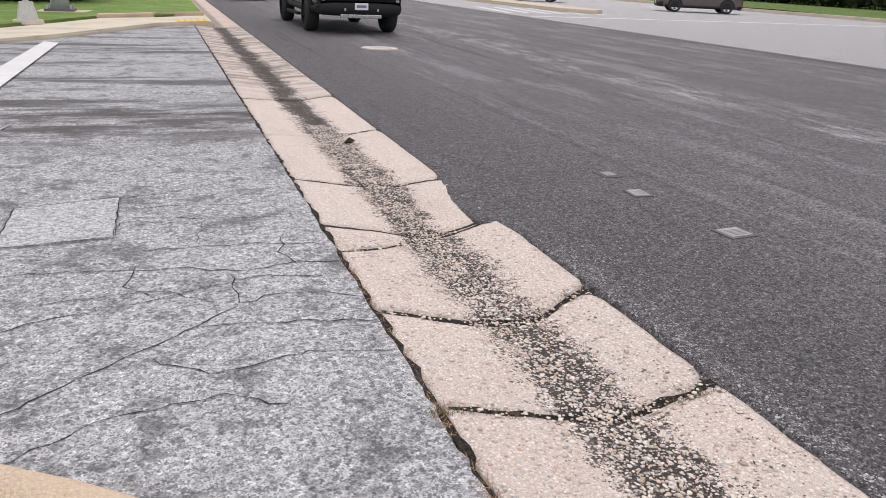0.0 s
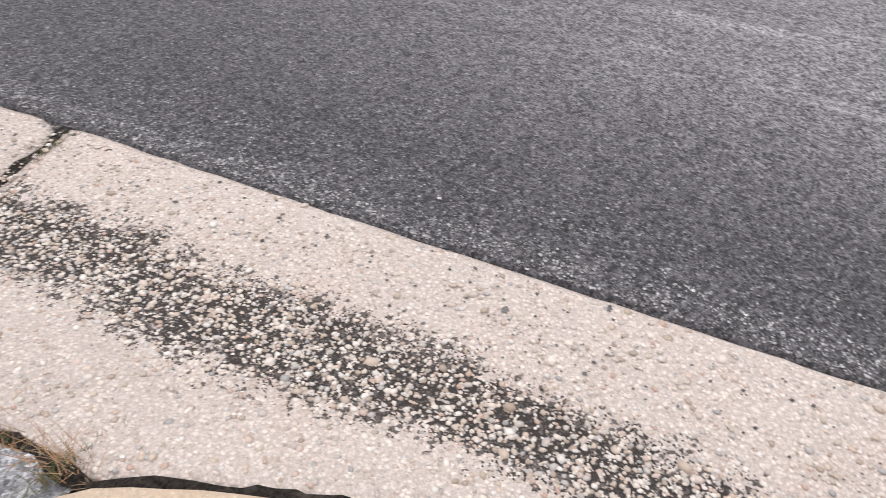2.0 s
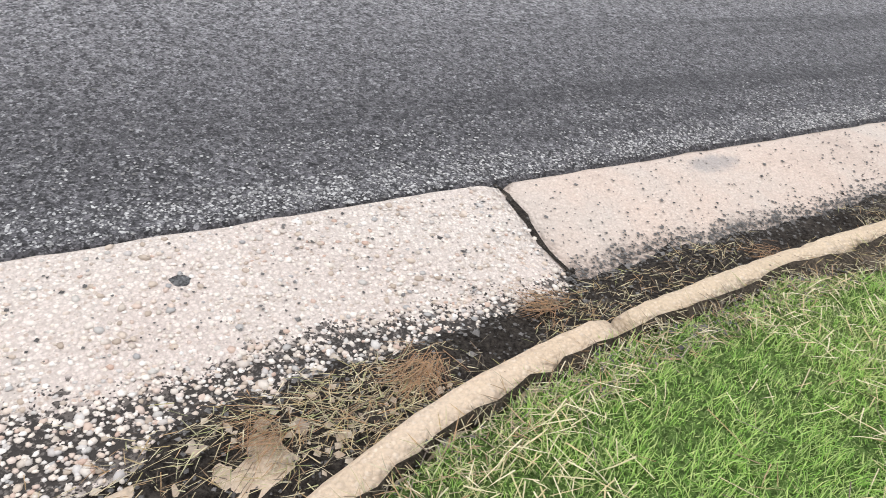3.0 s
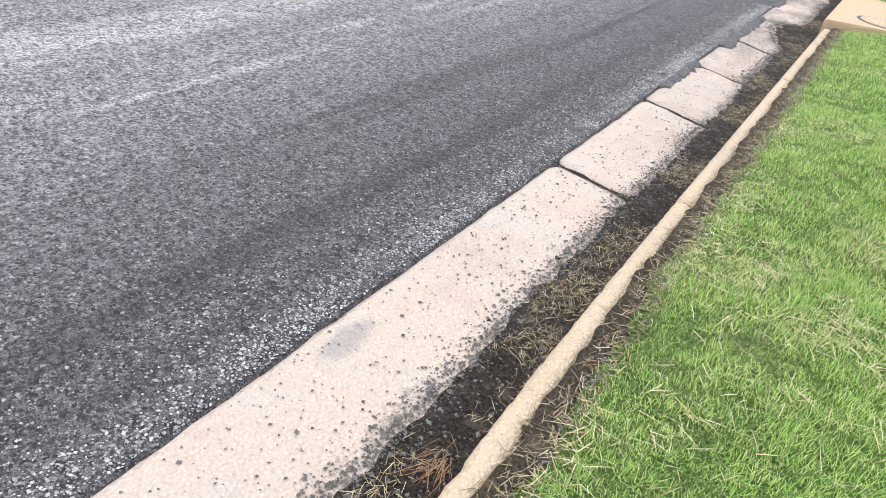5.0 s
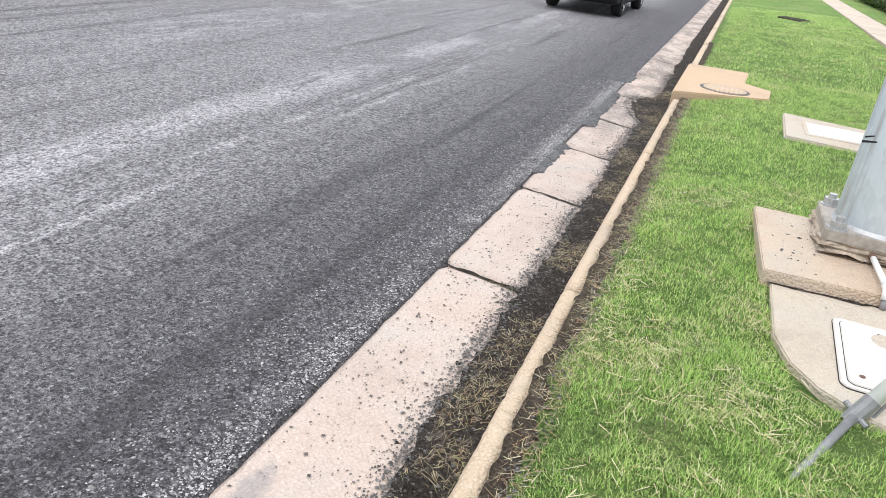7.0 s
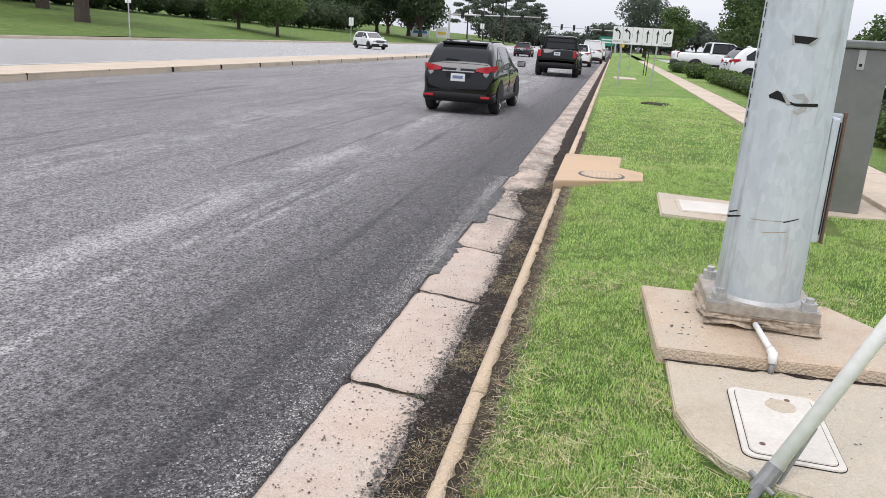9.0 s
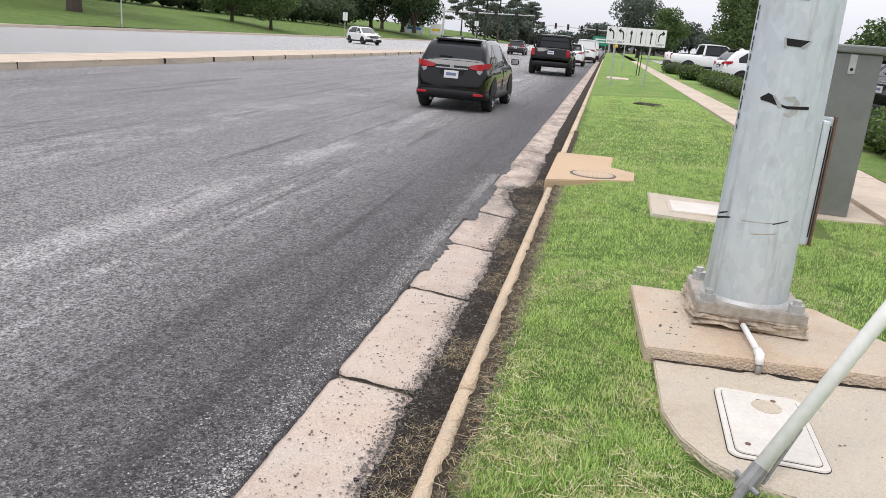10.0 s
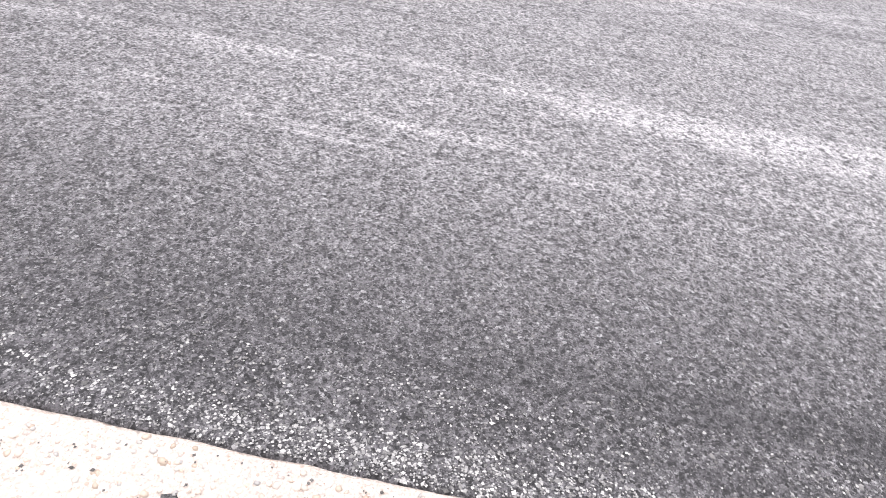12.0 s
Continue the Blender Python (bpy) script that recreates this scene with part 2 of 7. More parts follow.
    if silt:
        # silt washed out over the concrete beside the bank of dirt
        xs = split(n, l)
        reach = calc(n, l, "ADD", xs[0], calc(n, l, "MULTIPLY", calc(n, l, "SUBTRACT", noise_node(n, l, v, 7, 7, 0.75), 0.5), 0.3))
        film = calc(n, l, "MULTIPLY", ramp(n, l, reach, -0.43, -0.33, 1.0, 0.0), ramp(n, l, noise_node(n, l, v, 60, 4, 0.7), 0.38, 0.58, 0.2, 1.0))
        c = mix(n, l, calc(n, l, "MULTIPLY", film, 0.72), c, (0.075, 0.062, 0.052))
    l.new(c, p.inputs["Base Color"])
    p.inputs["Roughness"].default_value = 0.88
    p.inputs["Specular IOR Level"].default_value = 0.3
    relief(n, l, p, h, 1.0, 0.008)
    return m


def foliage(name, a, b, c, dry=None, gloss=0.5, thin=0.0):
    """Leaves that differ one from the next."""
    m, n, l, p = material(name)
    geo = n.new("ShaderNodeNewGeometry")
    r = geo.outputs["Random Per Island"]
    col = mix(n, l, ramp(n, l, r, 0.0, 0.6), a, b)
    col = mix(n, l, ramp(n, l, r, 0.6, 1.0), col, c)
    if dry:
        patch = ramp(n, l, noise_node(n, l, coords(n, l), 2.2, 5, 0.65), 0.5, 0.7)
        some = ramp(n, l, calc(n, l, "FRACT", calc(n, l, "MULTIPLY", r, 37.0)), 0.42, 0.6)
        col = mix(n, l, calc(n, l, "MULTIPLY", some, calc(n, l, "ADD", calc(n, l, "MULTIPLY", patch, 0.7), 0.28)), col, dry)
    l.new(col, p.inputs["Base Color"])
    p.inputs["Roughness"].default_value = gloss
    p.inputs["Specular IOR Level"].default_value = 0.25
    if thin:
        # light passes through the blades
        glow, both = n.new("ShaderNodeBsdfTranslucent"), n.new("ShaderNodeMixShader")
        l.new(col, glow.inputs["Color"])
        both.inputs[0].default_value = thin
        l.new(p.outputs[0], both.inputs[1])
        l.new(glow.outputs[0], both.inputs[2])
        l.new(both.outputs[0], n["Material Output"].inputs["Surface"])
    return m


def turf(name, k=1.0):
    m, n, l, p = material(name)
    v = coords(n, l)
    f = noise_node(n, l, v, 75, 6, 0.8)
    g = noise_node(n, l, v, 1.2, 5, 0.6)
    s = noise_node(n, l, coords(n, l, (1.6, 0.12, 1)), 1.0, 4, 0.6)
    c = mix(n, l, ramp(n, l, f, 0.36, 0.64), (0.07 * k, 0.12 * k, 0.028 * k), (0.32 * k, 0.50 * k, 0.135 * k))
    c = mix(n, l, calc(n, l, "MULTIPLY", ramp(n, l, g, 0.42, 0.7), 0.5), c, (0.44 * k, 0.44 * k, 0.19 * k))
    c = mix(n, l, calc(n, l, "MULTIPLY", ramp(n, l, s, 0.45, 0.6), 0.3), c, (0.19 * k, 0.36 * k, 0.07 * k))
    l.new(c, p.inputs["Base Color"])
    p.inputs["Roughness"].default_value = 0.9
    p.inputs["Specular IOR Level"].default_value = 0.15
    relief(n, l, p, f, 1.0, 0.03)
    return m


def soil_mat(name, a, b):
    m, n, l, p = material(name)
    v = coords(n, l)
    f = noise_node(n, l, v, 90, 6, 0.75)
    g = noise_node(n, l, v, 7, 5, 0.65)
    c = mix(n, l, ramp(n, l, f, 0.35, 0.7), a, b)
    c = mix(n, l, calc(n, l, "MULTIPLY", ramp(n, l, g, 0.55, 0.72), 0.55), c, tuple(x * 2.2 for x in b))
    l.new(c, p.inputs["Base Color"])
    p.inputs["Roughness"].default_value = 0.95
    p.inputs["Specular IOR Level"].default_value = 0.15
    relief(n, l, p, f, 1.0, 0.02)
    return m


def islands(name, stops, rough=0.85, dull=0.3):
    """Loose pieces, each in its own shade."""
    m, n, l, p = material(name)
    geo = n.new("ShaderNodeNewGeometry")
    k = n.new("ShaderNodeValToRGB")
    k.color_ramp.interpolation = "LINEAR"
    e = k.color_ramp.elements
    e[0].color, e[1].color = (*stops[0], 1), (*stops[-1], 1)
    for i, c in enumerate(stops[1:-1], 1):
        e.new(i / (len(stops) - 1)).color = (*c, 1)
    l.new(geo.outputs["Random Per Island"], k.inputs[0])
    f = noise_node(n, l, coords(n, l), 220, 2)
    l.new(mix(n, l, ramp(n, l, f, 0.3, 0.7, 0.0, dull), k.outputs[0], (0.3, 0.28, 0.26)), p.inputs["Base Color"])
    p.inputs["Roughness"].default_value = rough
    p.inputs["Specular IOR Level"].default_value = 0.3
    return m


def galvanised(name):
    m, n, l, p = material(name)
    v = coords(n, l, (1, 1, 0.5))
    spang = voronoi(n, l, v, 34, out="Color")
    sep = n.new("ShaderNodeSeparateColor")
    l.new(spang, sep.inputs[0])
    f = noise_node(n, l, v, 9, 6, 0.65)
    run = noise_node(n, l, coords(n, l, (9, 9, 0.7)), 1.5, 5, 0.6)
    c = mix(n, l, sep.outputs[0], (0.56, 0.62, 0.655), (0.64, 0.70, 0.735))
    c = mix(n, l, ramp(n, l, f, 0.52, 0.74, 0.0, 0.45), c, (0.42, 0.44, 0.44))
    c = mix(n, l, ramp(n, l, run, 0.54, 0.7, 0.0, 0.7), c, (0.36, 0.345, 0.32))
    l.new(c, p.inputs["Base Color"])
    p.inputs["Metallic"].default_value = 0.2
    l.new(ramp(n, l, f, 0.3, 0.7, 0.42, 0.66), p.inputs["Roughness"])
    relief(n, l, p, f, 0.15, 0.004)
    return m


def glass_dark(name, tint=(0.02, 0.022, 0.025)):
    m, n, l, p = material(name)
    p.inputs["Base Color"].default_value = (*tint, 1)
    p.inputs["Roughness"].default_value = 0.04
    p.inputs["Specular IOR Level"].default_value = 0.4
    return m


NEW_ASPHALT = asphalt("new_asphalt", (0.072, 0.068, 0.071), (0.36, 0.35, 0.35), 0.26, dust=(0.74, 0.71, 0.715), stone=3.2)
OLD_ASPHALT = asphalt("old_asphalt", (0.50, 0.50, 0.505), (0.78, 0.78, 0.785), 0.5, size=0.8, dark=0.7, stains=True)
FAR_ASPHALT = asphalt("far_asphalt", (0.52, 0.515, 0.51), (0.62, 0.61, 0.60), 0.4)
PATCH = asphalt("patch_asphalt", (0.55, 0.55, 0.555), (0.74, 0.74, 0.74), 0.5, size=0.75, dark=0.5)
SMEAR = asphalt("smear_asphalt", (0.15, 0.147, 0.145), (0.30, 0.30, 0.295), 0.3)
GUTTER = aggregate("gutter_concrete", (0.775, 0.69, 0.62), (0.835, 0.705, 0.63), stain_at=(-0.515, 0.195))
PAN = aggregate("pan_concrete", (0.62, 0.535, 0.465), (0.69, 0.54, 0.445), smudge=(-0.09, -1.82, 0.06, 0.17), far_dirt=True, dark_specks=0.16, soot=0.4, pebbly=0.28, silt=True)
CURB = aggregate("curb_concrete", (0.66, 0.51, 0.345), (0.74, 0.58, 0.40), dark_specks=0.15, soot=0.6, pebbly=0.35)
TAN = aggregate("tan_concrete", (0.67, 0.51, 0.35), (0.73, 0.57, 0.41), dark_specks=0.08, soot=0.3, pebbly=0.3)
SLAB = aggregate("pad_concrete", (0.60, 0.54, 0.445), (0.67, 0.56, 0.42), dark_specks=0.07, soot=0.6, pebbly=0.12)
FOOTING = aggregate("footing_concrete", (0.62, 0.53, 0.42), (0.70, 0.52, 0.36), dark_specks=0.09, soot=0.5, pebbly=0.15)
CORNER = aggregate("corner_concrete", (0.66, 0.61, 0.49), (0.72, 0.64, 0.48), dark_specks=0.06, soot=0.6, pebbly=0.15)
INLET = aggregate("inlet_concrete", (0.62, 0.45, 0.30), (0.66, 0.47, 0.29), dark_specks=0.05, soot=0.4, pebbly=0.1)
WALKWAY = plain("walkway_concrete", (0.54, 0.45, 0.355), 0.9, grain=0.14, scale=12, bump=0.15)
GROUT = plain("grout", (0.42, 0.35, 0.27), 0.95, grain=0.5, scale=40, bump=0.8)
TURF = turf("turf", 0.92)
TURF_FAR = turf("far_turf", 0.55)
THATCH = turf("thatch", 0.72)
VERGE = soil_mat("verge_soil", (0.045, 0.036, 0.027), (0.14, 0.11, 0.08))
BLADES = foliage("grass_blades", (0.13, 0.28, 0.05), (0.47, 0.75, 0.17), (0.82, 0.94, 0.37), dry=(0.94, 0.83, 0.52), thin=0.5)
STRAW = islands("straw", [(0.34, 0.27, 0.15), (0.60, 0.50, 0.29), (0.10, 0.075, 0.045), (0.44, 0.26, 0.12), (0.30, 0.32, 0.12), (0.72, 0.63, 0.42), (0.07, 0.05, 0.035), (0.52, 0.36, 0.19)])
DRY_GRASS = islands("dry_grass", [(0.62, 0.53, 0.30), (0.74, 0.66, 0.42), (0.50, 0.44, 0.20), (0.66, 0.50, 0.26)])
RUST_STRAW = islands("rust_straw", [(0.32, 0.16, 0.065), (0.42, 0.25, 0.12), (0.22, 0.11, 0.05), (0.36, 0.27, 0.14)])
SOIL = soil_mat("soil", (0.018, 0.015, 0.013), (0.095, 0.08, 0.066))
GROUND = soil_mat("ground_soil", (0.03, 0.026, 0.018), (0.075, 0.08, 0.04))
CHIPS = islands("stone_chips", [(0.04, 0.04, 0.04), (0.55, 0.54, 0.525), (0.25, 0.245, 0.24), (0.08, 0.08, 0.08), (0.68, 0.665, 0.64), (0.36, 0.35, 0.34)])
ROAD_STONES = islands("road_stones", [(0.05, 0.048, 0.047), (0.26, 0.25, 0.24), (0.12, 0.115, 0.11), (0.36, 0.35, 0.34), (0.18, 0.17, 0.165)])
CRUMBS = islands("asphalt_crumbs", [(0.04, 0.038, 0.036), (0.10, 0.095, 0.09), (0.18, 0.17, 0.16), (0.06, 0.055, 0.05)])
PEBBLES = islands("pebbles", [(0.60, 0.52, 0.44), (0.80, 0.73, 0.65), (0.40, 0.32, 0.25), (0.62, 0.51, 0.41), (0.50, 0.46, 0.43), (0.84, 0.79, 0.72), (0.52, 0.36, 0.28), (0.78, 0.70, 0.60), (0.34, 0.33, 0.32)], 0.75, 0.08)
GALV = galvanised("galvanised_steel")
STEEL = plain("cabinet_steel", (0.26, 0.265, 0.265), 0.42, metal=0.75, grain=0.1, scale=12)
BOLT = plain("bolt_steel", (0.48, 0.48, 0.47), 0.55, metal=0.5, grain=0.2, scale=60)
RUST = plain("rusted_iron", (0.17, 0.10, 0.07), 0.85, grain=0.4, scale=45, bump=0.5)
IRON = plain("cast_iron", (0.13, 0.12, 0.115), 0.7, metal=0.4, grain=0.25, scale=60, bump=0.4)
IRON_PALE = plain("worn_iron", (0.36, 0.35, 0.34), 0.6, metal=0.4, grain=0.3, scale=70, bump=0.5)
WHITE_PAINT = plain("white_road_paint", (0.62, 0.62, 0.61), 0.75, grain=0.1, scale=40, bump=0.2)
PIPE = plain("white_pipe", (0.86, 0.86, 0.83), 0.45, grain=0.08, scale=25)
PIPE_GREY = plain("grey_pipe", (0.30, 0.30, 0.30), 0.55, metal=0.4, grain=0.2, scale=50)
COVER = plain("handhole_cover", (0.66, 0.62, 0.56), 0.8, grain=0.1, scale=50, bump=0.2)
BLACK = plain("black_gap", (0.012, 0.012, 0.012), 0.9, grain=0.2)
YELLOW = plain("tactile_yellow", (0.74, 0.50, 0.16), 0.8, grain=0.12, scale=30, bump=0.2)
BARK = plain("bark", (0.075, 0.058, 0.045), 0.95, grain=0.4, scale=9, bump=0.8)
LEAVES = foliage("leaves", (0.05, 0.085, 0.03), (0.09, 0.15, 0.045), (0.15, 0.21, 0.07), thin=0.35)
LEAVES_DARK = foliage("dark_leaves", (0.035, 0.06, 0.032), (0.065, 0.10, 0.047), (0.10, 0.14, 0.06), thin=0.4)
# paler, bluer leaves: distance haze is painted into their colour
LEAVES_HAZE = foliage("hazed_far_leaves", (0.075, 0.10, 0.08), (0.11, 0.14, 0.105), (0.15, 0.175, 0.13), thin=0.45)
# needles lightened and greyed to put haze over the distant pines
LEAVES_PINE_HAZE = foliage("hazed_pine_needles", (0.12, 0.155, 0.125), (0.17, 0.205, 0.16), (0.22, 0.25, 0.19), thin=0.5)
HEDGE = foliage("hedge_leaves", (0.05, 0.085, 0.022), (0.10, 0.165, 0.04), (0.17, 0.23, 0.07), thin=0.35)
SIGN_WHITE = plain("sign_white", (0.80, 0.80, 0.80), 0.5, grain=0.03)
SIGN_BLACK = plain("sign_black", (0.015, 0.015, 0.015), 0.5, grain=0.05)
SIGN_GREEN = plain("sign_green", (0.02, 0.26, 0.17), 0.5, grain=0.05)
SIGN_BLUE = plain("sign_blue", (0.05, 0.25, 0.55), 0.5, grain=0.05)
SIGN_YELLOW = plain("sign_yellow", (0.80, 0.55, 0.05), 0.5, grain=0.05)
ORANGE = plain("safety_orange", (0.85, 0.16, 0.04), 0.5, grain=0.08)
CAR_BLACK = plain("black_paint", (0.004, 0.004, 0.005), 0.12, grain=0.05, spec=0.3, coat=0.35)
CAR_WHITE = plain("white_paint", (0.78, 0.79, 0.80), 0.22, grain=0.02, coat=0.6)
CAR_BROWN = plain("brown_paint", (0.10, 0.085, 0.075), 0.22, metal=0.3, grain=0.05, coat=0.6)
CAR_GREY = plain("grey_paint", (0.028, 0.028, 0.034), 0.2, metal=0.2, grain=0.05, spec=0.4, coat=0.3)
TRIM_BLACK = plain("black_plastic", (0.016, 0.016, 0.017), 0.65, grain=0.1, spec=0.25)
TYRE = plain("tyre_rubber", (0.020, 0.020, 0.020), 0.8, grain=0.2, scale=60)
ALLOY = plain("alloy", (0.55, 0.55, 0.56), 0.3, metal=0.8, grain=0.06)
CHROME = plain("chrome", (0.7, 0.7, 0.71), 0.15, metal=0.95, grain=0.03)
GLASS = glass_dark("tinted_glass")
LAMP_RED = plain("red_lens", (0.42, 0.012, 0.02), 0.15, grain=0.05, coat=0.5)
LAMP_CLEAR = plain("clear_lens", (0.34, 0.35, 0.37), 0.12, grain=0.05, coat=0.5)
PLATE = plain("number_plate", (0.70, 0.71, 0.73), 0.4, grain=0.04)
BAR = plain("plate_bar", (0.16, 0.2, 0.32), 0.5, grain=0.05)


# ---- building helpers ----
def mesh_from(name, verts, faces, mat, parent=None, smooth=False, label=""):
    me = bpy.data.meshes.new(name)
    me.from_pydata([tuple(v) for v in verts], [], [tuple(f) for f in faces])
    me.materials.append(mat)
    if smooth:
        me.polygons.foreach_set("use_smooth", [True] * len(me.polygons))
    me.update()
    ob = new(name, me)
    if parent:
        ob.parent = parent
    if label:
        ob["label"] = label
    return ob


def part(name, bm, mat, parent, label="", smooth=False):
    me = bpy.data.meshes.new(name)
    bm.normal_update()
    bm.to_mesh(me)
    bm.free()
    me.materials.append(mat)
    if smooth:
        me.polygons.foreach_set("use_smooth", [True] * len(me.polygons))
    ob = new(name, me)
    if parent:
        ob.parent = parent
    if label:
        ob["label"] = label
    return ob


def thing(name, label, category, at=(0, 0, 0), group="", kind="", turn=0):
    ob = new(name)
    ob.matrix_basis = pose(*at, 0, 0, turn)
    return tagged(ob, label, category, group, kind)


def bm_box(x0, x1, y0, y1, z0, z1, bevel=0.0, bm=None, seg=2):
    own = bmesh.new()
    bmesh.ops.create_cube(own, size=1)
    for v in own.verts:
        v.co = ((x0 + x1) / 2 + v.co.x * (x1 - x0), (y0 + y1) / 2 + v.co.y * (y1 - y0), (z0 + z1) / 2 + v.co.z * (z1 - z0))
    if bevel:
        bmesh.ops.bevel(own, geom=own.edges[:], offset=bevel, segments=seg, affect="EDGES", profile=0.6)
    if bm is None:
        return own
    return join(bm, own)


def join(bm, other):
    me = bpy.data.meshes.new("tmp")
    other.to_mesh(me)
    other.free()
    bm.from_mesh(me)
    bpy.data.meshes.remove(me)
    return bm


def bm_tube(a, b, r0, r1=None, seg=12, bm=None, caps=True):
    a, b = Vector(a), Vector(b)
    own = bmesh.new()
    bmesh.ops.create_cone(own, cap_ends=caps, segments=seg, radius1=r0, radius2=r0 if r1 is None else r1, depth=(b - a).length)
    bmesh.ops.transform(own, verts=own.verts, matrix=Matrix.Translation((a + b) / 2) @ (b - a).to_track_quat("Z", "Y").to_matrix().to_4x4())
    if bm is None:
        return own
    return join(bm, own)


def bm_prism(points, z0, z1, bevel=0.0, soft=None):
    """An upright slab over an outline."""
    bm = bmesh.new()
    face = bm.faces.new([bm.verts.new((x, y, z0)) for x, y in points])
    if face.normal.z > 0:
        face.normal_flip()
    up = bmesh.ops.extrude_face_region(bm, geom=[face])
    bmesh.ops.translate(bm, vec=(0, 0, z1 - z0), verts=[v for v in up["geom"] if isinstance(v, bmesh.types.BMVert)])
    bmesh.ops.recalc_face_normals(bm, faces=bm.faces[:])
    if bevel:
        top = [e for e in bm.edges if all(abs(v.co.z - z1) < 1e-6 for v in e.verts)]
        bmesh.ops.bevel(bm, geom=top, offset=bevel, segments=2, affect="EDGES")
    return bm


def grid(name, us, vs, place, mat, parent=None, smooth=True):
    """A sheet over two lists of steps; place(u, v) gives each corner."""
    verts = [place(u, v) for v in vs for u in us]
    w = len(us)
    faces = [(j * w + i, j * w + i + 1, (j + 1) * w + i + 1, (j + 1) * w + i) for j in range(len(vs) - 1) for i in range(w - 1)]
    return mesh_from(name, verts, faces, mat, parent, smooth)


def ease(x, a, b):
    t = min(1.0, max(0.0, (x - a) / (b - a)))
    return t * t * (3 - 2 * t)


def bend(points, x):
    """The value at x along a list of (x, value), straight from one to the next."""
    return float(np.interp(x, [p[0] for p in points], [p[1] for p in points]))


def rough(x, y, s=1.0, k=0.0):
    return noise.noise(Vector((x * s, y * s, k)))


def curve_points(nodes, step):
    """A smooth line through the nodes, at even steps."""
    out, n = [], len(nodes)
    for i in range(n - 1):
        p0, p1, p2, p3 = (Vector(nodes[min(max(j, 0), n - 1)]) for j in (i - 1, i, i + 1, i + 2))
        k = max(2, int((p2 - p1).length / step))
        for j in range(k):
            t = j / k
            out.append(0.5 * (2 * p1 + (p2 - p0) * t + (2 * p0 - 5 * p1 + 4 * p2 - p3) * t * t + (3 * p1 - p0 - 3 * p2 + p3) * t ** 3))
    out.append(Vector(nodes[-1]))
    return out


# ---- the lie of the land ----
CURB_LINE = [(-0.668, -4.0), (-0.674, -2.4), (-0.694, -1.4), (-0.742, -0.75), (-0.785, -0.43), (-0.834, -0.22), (-0.895, -0.04),
             (-1.015, 0.3), (-1.175, 0.9), (-1.40, 1.6), (-1.66, 2.12), (-1.93, 2.45), (-2.24, 2.70), (-2.56, 2.88), (-3.4, 3.2), (-5.2, 3.6), (-16, 4.0)]
RETURN = curve_points(CURB_LINE, 0.04)


def curb_x(y):
    """Where the middle of the curb lies, beside y."""
    if y <= -4:
        return -0.668
    best = min(RETURN, key=lambda p: abs(p.y - y) + (0.3 if p.x < -3.4 else 0))
    return best.x


CURB_X = {k: curb_x(k / 20) for k in range(-100, 90)}


def curb_at(y):
    return CURB_X.get(round(y * 20), -0.668 if y < 0 else -6.0)


def curb_top(y):
    return 0.135 - 0.03 * ease(y, -0.4, 1.6) - 0.025 * ease(y, 1.6, 3.2)


def gutter_z(x, y):
    """The height of the gutter: a shallow valley past the driveway, a plain pan along the curb."""
    z = -0.037 * ease(-x, 0.0, 0.5)
    if x < -0.5:
        side = bend([(-1.2, -0.06), (-0.2, 0.06), (0.6, 0.12), (1.6, 0.165), (4.0, 0.15), (9, 0.12)], y)
        z += side * (-0.5 - x)
    return z


def lawn_z(x, y):
    d = -0.70 - x
    far = ease(-y, 10, 40)
    z = 0.122 + 0.066 * ease(d, 0.0, 0.7) + 0.05 * ease(d, 0.8, 2.6) + 0.05 * far * ease(d, 0.3, 2.5)
    z -= 0.045 * math.exp(-((x + 2.65) / 0.5) ** 2 - ((y + 3.35) / 0.55) ** 2)
    z += 0.03 * math.exp(-((x + 1.6) / 0.5) ** 2 - ((y + 4.6) / 0.32) ** 2) - 0.06 * ease(-x, 1.5, 1.62) * ease(y, -4.4, -3.95) * (1 - ease(y, -3.0, -2.85)) * (1 - ease(-x, 2.7, 2.9))
    return z + 0.012 * rough(x, y, 1.7) + 0.006 * rough(x, y, 6.0)


# ---- ground ----
tagged(grid("ground", [-1500, -300, -60, -20, -0.4, 0.2, 12, 40, 300, 1500], [-1500, -300, -60, 0, 60, 300, 1500],
            lambda x, y: (x, y, -0.1 if abs(x) < 100 and abs(y) < 300 else -0.4), GROUND), "bare dark soil under the paving and verges", "ground", kind="structure")

# ---- road: fresh asphalt beside the gutter ----
def edge_x(y):
    """Where the paver left the edge of the new asphalt."""
    bite = 0.17 * ease(y, 4.55, 4.8) * (1 - ease(y, 4.85, 6.2)) if y > 4 else 0
    return -0.004 + 0.016 * rough(0.3, y, 1.1, 4) + 0.011 * rough(0.7, y, 7, 2) + 0.006 * rough(0.7, y, 26, 2) - bite


def road_ys():
    ys = [-320, -240, -180, -140, -110, -90, -75, -60, -50, -42, -36, -31, -27, -23, -20, -17.5, -15, -13]
    ys += [round(-12 + 0.045 * i, 4) for i in range(534)]
    return ys + [12.1, 13, 14, 15, 16, 18, 20, 24, 30, 38, 50, 70, 100, 140, 200, 320]


ROAD_US = [-0.05, 0.0, 0.006, 0.02, 0.06, 0.16, 0.4, 0.9, 1.6, 2.6, 4, 6, 8.5, 11.0]


